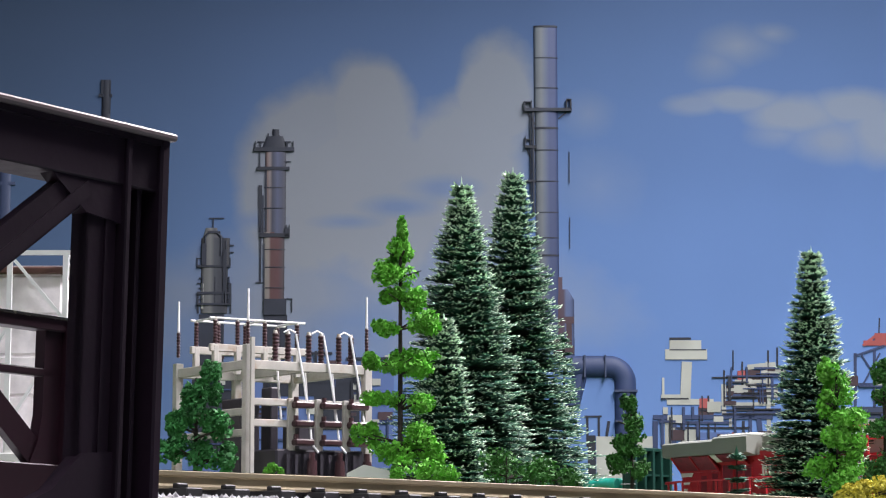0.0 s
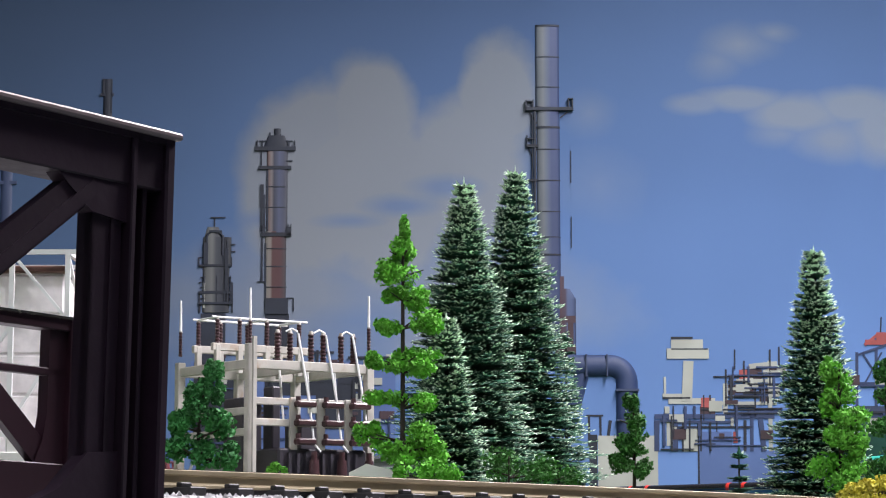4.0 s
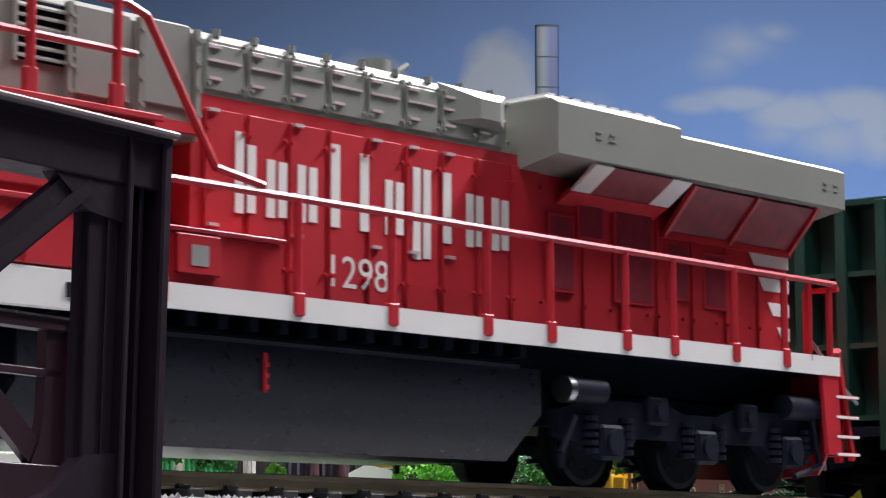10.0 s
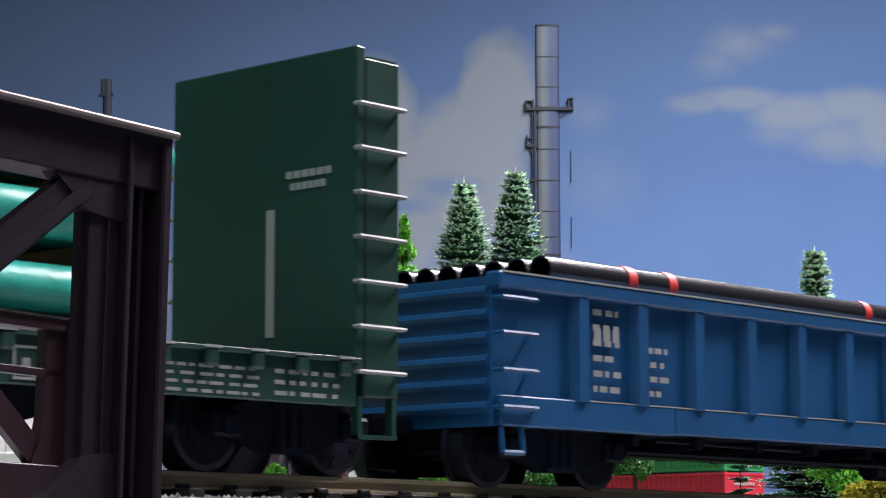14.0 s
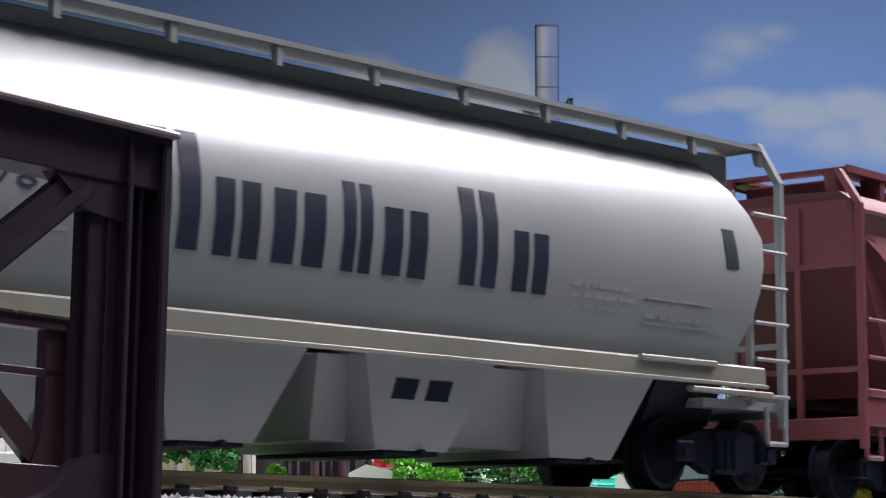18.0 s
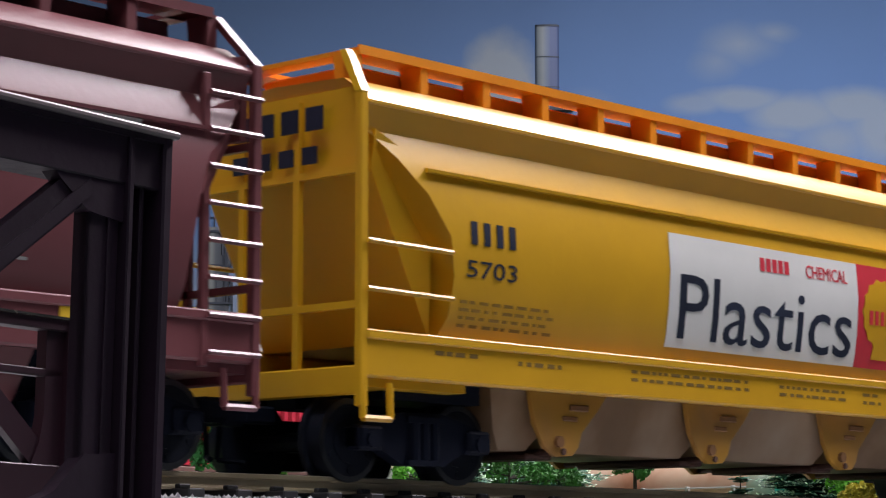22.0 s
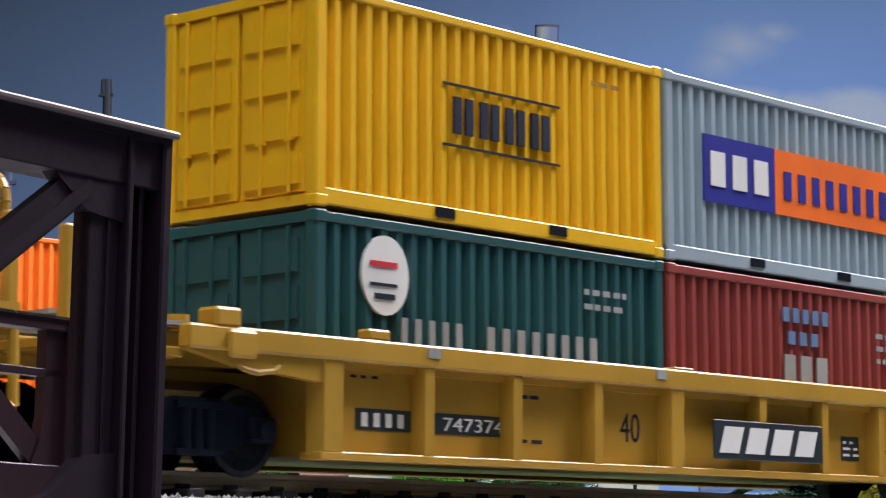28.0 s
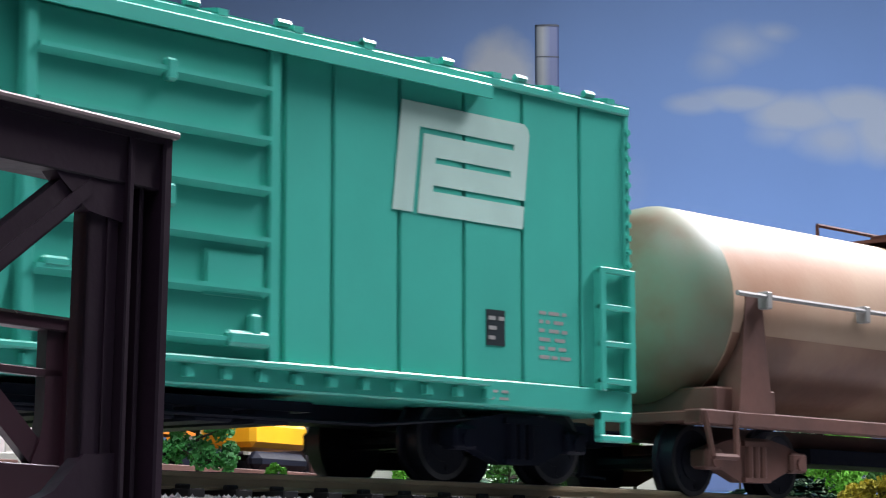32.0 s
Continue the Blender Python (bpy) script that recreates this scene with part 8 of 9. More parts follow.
# ---- containers and well cars ----
def container(name, L, H, mat, label, W=28.0, pitch=2.7, doors=True):
    """A corrugated shipping container, its base at z = 0."""
    T = thing(name, label, "container", "stacked containers")
    m = M()
    m.box(-L / 2 + 1, L / 2 - 1, -W / 2 + 1.2, W / 2 - 1.2, 0.6, H - 0.4)
    part("core", m, mat, T)
    for s in (-1, 1):
        n = int((L - 6) / pitch)
        m = M()
        for k in range(n):
            x = -L / 2 + 3 + (L - 6) * k / n
            w = (L - 6) / n
            m.loft([[(x, s * (W / 2 - 1.2), z), (x + w * 0.18, s * (W / 2 - 0.25), z), (x + w * 0.5, s * (W / 2 - 0.25), z), (x + w * 0.68, s * (W / 2 - 1.2), z)] for z in (2.0, H - 1.4)])
        part("corrugated_side", m, mat, T)
    fr = M()
    for s in (-1, 1):
        fr.box(-L / 2, L / 2, s * (W / 2 - 1.4), s * W / 2, 0.3, 2.4 if H < 30 else 1.8, 0.2)
        fr.box(-L / 2, L / 2, s * (W / 2 - 1.2), s * W / 2, H - 1.4, H - 0.2, 0.2)
        for o in (-1, 1):
            fr.box(o * L / 2, o * (L / 2 - 2.0), s * (W / 2 - 2.0), s * W / 2, 0, H, 0.3)
    for o in (-1, 1):
        fr.box(o * L / 2, o * (L / 2 - 1.2), -W / 2, W / 2, 0.3, 1.6)
        fr.box(o * L / 2, o * (L / 2 - 1.2), -W / 2, W / 2, H - 1.5, H - 0.2)
    part("frame", fr, mat, T)
    cs = M()
    for o in (-1, 1):
        for s in (-1, 1):
            for z in (0, H - 1.6):
                cs.box(o * (L / 2 + 0.15), o * (L / 2 - 2.0), s * (W / 2 + 0.15), s * (W / 2 - 1.8), z, z + 1.6, 0.25)
    pieces("corner_casting", cs, mat, T)
    x = -L / 2
    if not doors:
        d = M()
        d.box(x + 0.9, x + 0.3, -W / 2 + 2.0, W / 2 - 2.0, 1.6, H - 1.5, 0.15)
        part("end_wall", d, mat, T, "plain flat end wall")
        d = M()
        d.box(x + 0.32, x + 0.2, -9.6, -7.4, 17.0, 20.6)
        part("end_tag", d, TAGYELLOW, T, "small yellow tag")
        return T
    for s in (-1, 1):
        d = M()
        d.box(x + 0.9, x + 0.3, s * 0.4, s * (W / 2 - 2.2), 2.0, H - 1.8, 0.15)
        dr = part("door", d, mat, T)
        d = M()
        for k in range(4):
            z = 3.0 + (H - 7) * k / 3.6
            d.box(x + 0.4, x - 0.05, s * 1.4, s * (W / 2 - 3.0), z, z + (H - 7) / 5.2)
        pieces("door_panel", d, mat, dr)
        for y in (s * 4.4, s * 9.4):
            b = M()
            b.cyl((x - 0.2, y, 2.0), (x - 0.2, y, H - 1.8), 0.3, 6)
            b.box(x - 0.4, x, y - 0.8, y + 0.8, H * 0.3, H * 0.3 + 0.6)
            part("lock_rod", b, LETTERGREY if mat is EVGREEN else mat, dr)
    return T


def forks(T, y, xs, z, mat=None):
    m = M()
    for x in xs:
        m.box(x - 1.8, x + 1.8, y - 0.1, y + 1.0, z, z + 1.3)
    return pieces("fork_pocket", m, BLACK, T)


def well_car(c, x0, x1, p0, p1, t0, t1, brake):
    """A well car; p0..p1: the well's side panel, t0, t1: truck centres."""
    T = thing("well_car", "yellow intermodal well car", "well car", "well cars")
    for s in (-1, 1):
        m = M()
        m.box(p0 - 23, p1 + 22, s * 15.4, s * 17.6, 13.2, 16.0, 0.3)
        sd = part("top_chord", m, WELLYELLOW, T, "yellow side top chord")
        m = M()
        m.box(p0, p1, s * 14.2, s * 15.0, 2.0, 13.2)
        part("side_panel", m, WELLYELLOW, T, "recessed yellow side panel")
        n = 8
        for k, f in enumerate((0.0, 0.12, 0.24, 0.36, 0.487, 0.637, 0.755, 0.87, 1.0)):
            x = p0 + (p1 - p0) * f
            w = 2.2 if k in (0, n) else (2.0 if k == 4 else 1.2)
            m = M()
            m.loft([[(x - w, s * 14.8, 2.0), (x + w, s * 14.8, 2.0), (x + w * 0.7, s * 17.2, 2.4), (x - w * 0.7, s * 17.2, 2.4)], [(x - w, s * 14.8, 13.3), (x + w, s * 14.8, 13.3), (x + w * 0.7, s * 17.3, 13.3), (x - w * 0.7, s * 17.3, 13.3)]])
            part("side_post", m, WELLYELLOW, T)
        m = M()
        m.box(p0 - 2, p1 + 2, s * 13.5, s * 17.2, 1.4, 2.4, 0.15)
        m.box(p0, p1, s * 14.8, s * 15.8, 12.4, 13.2)
        part("bottom_chord", m, WELLYELLOW, T)
        m = M()
        for q, xe in ((-1, p0 - 23), (1, p1 + 22)):
            m.loft([[(xe, s * 17.0, 13.2), (xe - q * 22, s * 17.0, 13.2), (xe - q * 22, s * 17.0, 10.4), (xe - q * 8, s * 17.0, 11.6)], [(xe, s * 15.6, 13.2), (xe - q * 22, s * 15.6, 13.2), (xe - q * 22, s * 15.6, 10.4), (xe - q * 8, s * 15.6, 11.6)]])
            m.box(xe + q * -4, xe + q * -8, s * 17.6, s * 14, 15.8, 18.2, 0.4)
        pieces("end_knee", m, WELLYELLOW, T)
        for x, w in ((p0 + 8, 2.0), (p1 - 6, 2.0), ((p0 + p1) / 2, 2.4)):
            m = M()
            m.box(x - w, x + w, s * 15.0, s * 17.2, 16.0, 17.4 if w == 2.0 else 16.4, 0.3)
            part("guide_casting", m, WELLYELLOW, T)
        for xe in (p0 - 17.5, p1 + 14.0):
            m = M()
            m.box(xe, xe + 4.4, s * 17.5, s * 18.3, 12.4, 15.6, 0.5)
            part("hose_box", m, WELLYELLOW, sd)
        m = M()
        m.rod([(p0 - 16, s * 16.6, 12.6), (p0 - 14.4, s * 16.8, 11.4), (p0 - 12, s * 16.8, 11.0), (p0 - 9.4, s * 16.8, 11.4), (p0 - 7.6, s * 16.6, 12.6), (p0 - 2, s * 16.4, 12.9)], 0.4, 8)
        part("brake_pipe", m, WELLYELLOW, T)
        for x in (p0 + 17.2, p0 + 64.0):
            m = M()
            m.box(x - 1.1, x + 1.1, s * 17.55, s * 17.75, 14.4, 15.6)
            part("chord_tag", m, LETTERGREY, sd, "small grey tag")
        y = s * 15.0 + (0 if s < 0 else 0.1)
        t = M()
        t.box(p0 + 5.9, p0 + 33.6, y - 0.1, y, 5.3, 7.9)
        a = part("number_panel", t, SIGNBLACK, T, "black panel with pale figures")
        t = M()
        y2 = y - 0.1 if s < 0 else y + 0.1
        bars(t, p0 + 6.3, p0 + 14.8, 5.7, 7.4, 4, y2, 0.5)
        part("car_mark", t, WHITE, a)
        if s < 0:
            t = M()
            lettering(t, "745834" if c == 0 else "747374", p0 + 21.6, p0 + 33.1, 5.7, 7.4, y2)
            part("figure", t, WHITE, a)
        t = M()
        e0, e1 = p0 + (78.8 if c == 0 else 76.2), p0 + (101.0 if c == 0 else 104.2)
        yp = s * 17.35 + (0 if s < 0 else 0.1)
        t.box(e0, e1, yp - 0.3, yp, 3.8, 9.4, 0.1)
        a = part("emblem_panel", t, SIGNBLACK, T, "black emblem panel with white blocks")
        t = M()
        yq = yp - 0.3 if s < 0 else yp
        w = (e1 - e0 - 2.4) / 4
        for q in range(4):
            xx = e0 + 1.2 + w * q
            t.plate([(xx, 4.7), (xx + w * 0.74, 4.7), (xx + w * 0.96, 8.5), (xx + w * 0.22, 8.5)], yq - 0.1, yq + 0.05)
        pieces("emblem", t, WHITE, a)
        if s < 0:
            t = M()
            lettering(t, "40", p0 + 57.8, p0 + 62.2, 5.6, 9.6, y)
            part("figure", t, LETTERDARK, T, "dark figures 40")
        t = M()
        small_print(t, p0 + 5, p0 + 10, 11.3, 12.2, 1, y, 51)
        small_print(t, p0 + 36, p0 + 42, 10.2, 11.4, 1, y, 52)
        small_print(t, p0 + 34, p0 + 42, 4.4, 5.6, 1, y, 53)
        small_print(t, p0 + 126, p0 + 132, 5.9, 7.1, 1, y, 54)
        part("fine_print", t, LETTERDARK, T)
        t = M()
        t.box(p0 + 113.4, p0 + 118.4, y - 0.08, y, 4.7, 8.4)
        a = part("stencil_panel", t, SIGNBLACK, T)
        t = M()
        small_print(t, p0 + 113.8, p0 + 118.2, 5.1, 8.0, 3, y2, 55)
        part("panel_print", t, WHITE, a)
    m = M()
    m.box(p0, p1, -15, 15, 2.0, 3.2)
    m.box(p0 - 1, p0 + 1.5, -15, 15, 2.0, 12.6)
    m.box(p1 - 1.5, p1 + 1, -15, 15, 2.0, 12.6)
    part("well_floor", m, WELLYELLOW, T)
    for e, xe, pe in ((-1, x0, p0), (1, x1, p1)):
        m = M()
        m.box(xe - e * 1, pe, -5, 5, 10.4, 14.4, 0.3)
        m.box(xe - e * 1, xe - e * 20, -15.5, 15.5, 12.2, 13.4, 0.2)
        m.box(pe + e * 10, pe, -15.4, 15.4, 12.0, 15.2, 0.3)
        m.loft([[(xe - e * 20, -6, 12), (xe - e * 20, 6, 12), (xe - e * 20, 6, 16), (xe - e * 20, -6, 16)], [(pe, -15, 12), (pe, 15, 12), (pe, 15, 15.4), (pe, -15, 15.4)]])
        pieces("end_platform", m, WELLYELLOW, T, "yellow end platform")
        m = M()
        m.box(xe - e * 2, pe + e * 2, -14, -6, 16.0, 16.5)
        m.box(xe - e * 2, pe + e * 2, 6, 14, 16.0, 16.5)
        part("grating", m, LETTERGREY, T, "pale walkway grating")
        for s in (-1, 1):
            m = M()
            m.box(xe - e * 2, xe - e * 3.6, s * 16.8, s * 15.2, 13, 25.5, 0.3)
            m.box(xe - e * 10.5, xe - e * 12.0, s * 17.2, s * 15.6, 11, 24.5, 0.3)
            m.box(xe - e * 2, xe - e * 12, s * 17.0, s * 16.0, 14.8, 15.8)
            m.rod([(xe - e * 2.4, s * 16.4, 13), (xe - e * 2.4, s * 16.6, 5), (xe - e * 7, s * 16.6, 5), (xe - e * 7, s * 16.4, 13)], 0.6)
            part("end_post", m, WELLYELLOW, T)
            m = M()
            m.box(xe - e * 14, xe - e * 18, s * 14, s * 10, 15, 18, 0.5)
            m.cyl((xe - e * 22, s * 12, 15.6), (xe - e * 22, s * 12, 17.4), 1.4, 10)
            part("fitting", m, WELLYELLOW, T)
        coupler(T, xe - e * 2, e)
    if brake:
        e, xe = 1, x1
        m = M()
        m.box(xe - 3, xe - 1.4, -12.5, -10.8, 8, 29, 0.3)
        m.box(xe - 3, xe - 1.4, -3.2, -1.6, 8, 24, 0.3)
        m.box(xe - 2.6, xe - 1.6, -12, -2, 11, 12.4)
        m.box(xe - 2.6, xe - 1.6, -12, -2, 17, 18)
        m.box(xe - 3.4, xe - 0.6, -14.5, -1, 8.4, 9.4, 0.2)
        b = part("brake_stand", m, WELLYELLOW, T, "yellow brake stand")
        w = M()
        pts = [(xe - 0.8, -9 + 3.6 * math.cos(2 * math.pi * k / 16), 27 + 3.6 * math.sin(2 * math.pi * k / 16)) for k in range(17)]
        w.rod(pts, 0.45)
        for k in range(4):
            w.rod([(xe - 0.8, -9, 27), pts[4 * k]], 0.35)
        part("hand_wheel", w, WELLYELLOW, b, "yellow brake wheel")
    truck(T, t0, 10.0)
    truck(T, t1, 10.0)
    return T


FADED = paint("faded_white_print", (0.42, 0.62, 0.56), 0.5, 0.15)


def boxcar():
    T = thing("boxcar", "mint green steel boxcar with sliding door", "boxcar")
    m = M()
    m.box(-88, 88, -16.4, 16.4, 9.0, 51.2)
    part("body", m, MINT, T, "mint green body")
    m = M()
    m.prism([(-17.0, 51.0), (-17.2, 51.9), (0, 54.3), (17.2, 51.9), (17.0, 51.0)], -88.4, 88.4)
    rf = part("roof", m, MINT, T, "mint green panelled roof")
    m = M()
    for k in range(15):
        x = -84 + 12 * k
        m.loft([[(x - 0.8, y, z), (x + 0.8, y, z), (x + 0.8, y, z - 0.8), (x - 0.8, y, z - 0.8)] for y, z in ((-17.4, 52.4), (0, 54.9), (17.4, 52.4))])
    for s in (-1, 1):
        for k in range(12):
            x = -80 + 14.4 * k
            m.cyl((x, s * 17.0, 52.4), (x + 2, s * 17.0, 52.4), 0.5, 6)
    part("roof_rib", m, MINT, rf)
    for s in (-1, 1):
        for x0, x1 in ((-87.6, -75.0), (-74.4, -62.8), (-62.2, -49.2), (-48.6, -35.5), (-34.9, -20.0), (22.6, 30.1), (30.7, 41.7), (42.3, 53.7), (54.3, 65.2), (65.8, 77.2), (77.8, 87.6)):
            d = M()
            d.box(x0, x1, s * 16.4, s * 16.9, 12.4, 50.6, 0.15)
            part("side_panel", d, MINT, T)
        d = M()
        d.box(-88, 88, s * 16.4, s * 17.3, 9.0, 12.4, 0.2)
        d.box(-88.2, 88.2, s * 16.4, s * 17.4, 50.5, 51.7, 0.2)
        part("side_sill", d, MINT, T)
        d = M()
        for o in (-1, 1):
            d.box(o * 88.2, o * 87.0, s * 17.2, s * 16.0, 8.6, 51.4, 0.2)
            for k in range(20):
                z = 13 + 1.85 * k
                d.cyl((o * 87.6, s * 17.1, z), (o * 87.6, s * 17.6, z), 0.45, 6)
        part("corner_post", d, MINT, T)
        # sliding door
        d = M()
        d.box(-15.6, 20.0, s * 16.6, s * 17.6, 12.0, 48.4)
        dr = part("door", d, MINT, T, "mint green sliding door")
        d = M()
        for x in (-16.6, 18.8):
            d.box(x, x + 1.8, s * 16.6, s * 18.2, 11.6, 49.4, 0.25)
        for k in range(6):
            z = 14.3 + 5.9 * k
            d.loft([[(x, s * 17.4, z - 0.9), (x, s * 18.7, z - 0.2), (x, s * 18.7, z + 0.3), (x, s * 17.4, z + 0.5)] for x in (-15, 18.6)])
        pieces("door_rib", d, MINT, dr)
        d = M()
        for x, z in ((2.5, 42.5), (2.5, 28.4), (-6, 15.6), (15.6, 14.8)):
            d.box(x, x + 1.6, s * 17.6, s * 18.9, z, z + 2.6, 0.3)
        d.box(-14, -10.5, s * 17.6, s * 18.8, 20.2, 21.4, 0.3)
        d.box(-8.8, -4.8, s * 17.6, s * 18.3, 19.6, 22.4, 0.2)
        d.box(9.0, 18.0, s * 17.6, s * 17.9, 19.2, 24.4)
        d.box(9.4, 17.6, s * 17.7, s * 18.1, 19.6, 24.0)
        d.box(12, 18.6, s * 17.6, s * 19.0, 13.6, 15.4, 0.4)
        pieces("door_latch", d, MINT, dr)
        d = M()
        d.box(-20, 57.6, s * 16.4, s * 18.8, 49.4, 50.3, 0.2)
        d.box(-20, 57.6, s * 18.4, s * 18.8, 48.4, 50.1)
        d.box(-20, 57.6, s * 16.4, s * 18.6, 11.4, 12.2, 0.2)
        for k in range(14):
            x = -16 + 5.6 * k
            d.box(x, x + 1.2, s * 16.6, s * 18.2, 9.8, 11.0)
        pieces("door_track", d, MINT, T, "mint green door rail")
        d = M()
        d.plate([(-24, 9.6), (-20, 9.6), (-17, 21), (-18, 23)], s * 16.9, s * 17.5)
        part("door_brace", d, MINT, T)
        # ladders
        for x0, x1 in ((-88, -79.6), (80.2, 88)):
            m = M()
            m.box(x0, x0 + 1.4, s * 16.8, s * 18.2, 12, 28.6, 0.2)
            m.box(x1 - 1.4, x1, s * 16.8, s * 18.2, 12, 28.6, 0.2)
            for k in range(4):
                m.box(x0, x1, s * 17.4, s * 18.2, 13.0 + 5 * k, 13.8 + 5 * k, 0.1)
            pieces("ladder_rung", m, MINT, T)
            m = M()
            m.box(x0 + 0.4, x0 + 1.6, s * 16.4, s * 17.6, 5.6, 9.4, 0.2)
            m.box(x1 - 1.8, x1 - 0.6, s * 16.4, s * 17.6, 5.6, 9.4, 0.2)
            m.box(x0 + 0.4, x1 - 0.6, s * 16.4, s * 17.8, 5.2, 6.2, 0.2)
            m.box(x0 + 0.4, x1 - 0.6, s * 16.4, s * 17.6, 8.0, 9.4, 0.2)
            part("stirrup", m, MINT, T)
        y = s * 16.9 + (0 if s < 0 else 0.12)
        t = M()
        bars(t, -74.8, -57.6, 45.0, 47.4, 4, y, 0.62)
        bars(t, -55.8, -27.6, 44.9, 47.3, 7, y, 0.62)
        part("road_name", t, FADED, T, "row of faded white blocks")
        t = M()
        t.rects([(-56.8, -52.4, 26.8, 30.0), (-50.6, -46.2, 26.8, 30.0)], y - 0.12, y)
        if s < 0:
            lettering(t, "229046", -64.2, -38.8, 21.8, 24.2, y)
        part("road_number", t, FADED, T, "faded white road number 229046")
        t = M()
        small_print(t, -58.5, -39, 14.8, 18.8, 4, y, 61)
        small_print(t, -28, -24.5, 18.6, 20.2, 2, y, 62)
        for a, b, c, d in ((-36.8, -33.6, 25.9, 26.2), (-36.8, -33.6, 29.7, 30.0), (-36.8, -36.5, 26.2, 29.7), (-33.9, -33.6, 26.2, 29.7), (-35.8, -34.6, 26.9, 28.9)):
            t.box(a, b, y - 0.12, y, c, d)
        small_print(t, 68.8, 75.4, 15.4, 22.4, 6, y, 63)
        small_print(t, 58.5, 64, 9.6, 11.4, 2, y - 0.4 if s < 0 else y + 0.4, 64)
        part("fine_print", t, LETTERGREY, T)
        t = M()
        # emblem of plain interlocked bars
        slots = ((45.2, 46.1, 30.0, 43.2), (45.2, 63.4, 42.4, 43.2), (48.6, 63.2, 38.8, 39.6), (48.6, 70.0, 35.2, 36.0))
        xs, zs = (41.6, 45.2, 46.1, 48.6, 63.2, 63.4, 65.0, 66.3), (32.2, 35.2, 36.0, 38.8, 39.6, 42.4, 43.2, 44.8, 46.2)
        for xa, xb in zip(xs[:-1], xs[1:]):
            for za, zb in zip(zs[:-1], zs[1:]):
                xm, zm = (xa + xb) / 2, (za + zb) / 2
                if not any(p < xm < q and u < zm < v for p, q, u, v in slots) and not (xm > 65 and zm > 44.8):
                    t.box(xa, xb, y - 0.13, y, za, zb)
        t.plate([(65.0, 44.8), (66.3, 44.8), (65.9, 45.7), (65.0, 46.2)], y - 0.13, y)
        t.moved(lambda x, yy, z: (x + (z - 32.2) * 0.12 - 0.9, yy, z + 0.2))
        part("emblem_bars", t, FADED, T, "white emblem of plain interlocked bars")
        t = M()
        t.box(58.2, 61.8, y - 0.1, y, 16.8, 21.4)
        a = part("stencil_panel", t, SIGNBLACK, T, "small black stencil panel")
        t = M()
        small_print(t, 58.6, 61.6, 17.2, 21.0, 3, y - 0.1 if s < 0 else y + 0.1, 65)
        part("panel_print", t, LETTERGREY, a)
    for o in (-1, 1):
        m = M()
        m.box(o * 88, o * 88.6, -16.2, 16.2, 9, 49.6)
        e = part("end", m, MINT, T, "corrugated end wall")
        for k in range(11):
            z = 11.6 + 3.3 * k
            d = M()
            d.loft([[(o * 88.4, y, z + 0.15 * math.sin(y * 0.45 + k) - 0.75 * f), (o * (88.4 + 0.9 * f), y, z + 0.15 * math.sin(y * 0.45 + k)), (o * 88.4, y, z + 0.15 * math.sin(y * 0.45 + k) + 0.75 * f)] for y, f in ((-15.8, 0.3), (-13.5, 1), (-8, 1), (-3, 1), (3, 1), (8, 1), (13.5, 1), (15.8, 0.3))])
            part("corrugation", d, MINT, e)
        m = M()
        m.box(o * 89.6, o * 88.6, -8.6, -7.6, 11, 31)
        m.box(o * 89.6, o * 88.6, -14.8, -13.8, 11, 31)
        for k in range(5):
            m.cyl((o * 89.8, -15, 12.6 + 4.2 * k), (o * 89.8, -7.4, 12.6 + 4.2 * k), 0.35, 6)
        part("end_ladder", m, MINT, T)
        t = M()
        for q in range(7):
            t.box(o * 88.7, o * 88.75, -14.6 + 1.9 * q, -13.1 + 1.9 * q, 46.2, 47.6)
        pieces("end_mark", t, WHITE, T)
    m = M()
    m.box(-86, 86, -3, 3, 6.6, 9.2)
    m.box(-30, 30, -14, 14, 7.0, 8.2)
    for k in range(6):
        m.box(-24 + 9 * k, -18 + 9 * k, -13.5, 13.5, 5.4, 7.4, 0.3)
    m.rod([(-70, -12, 8.6), (-40, -14.5, 6.2), (40, -14.5, 6.0), (70, -12, 8.4)], 0.3)
    m.rod([(-60, -8, 7), (-30, -13, 5.8)], 0.3)
    part("underframe", m, BLACK, T)
    truck(T, -68.5, 10.2)
    truck(T, 69, 11.2)
    coupler(T, -88, -1)
    coupler(T, 88, 1)
    return T


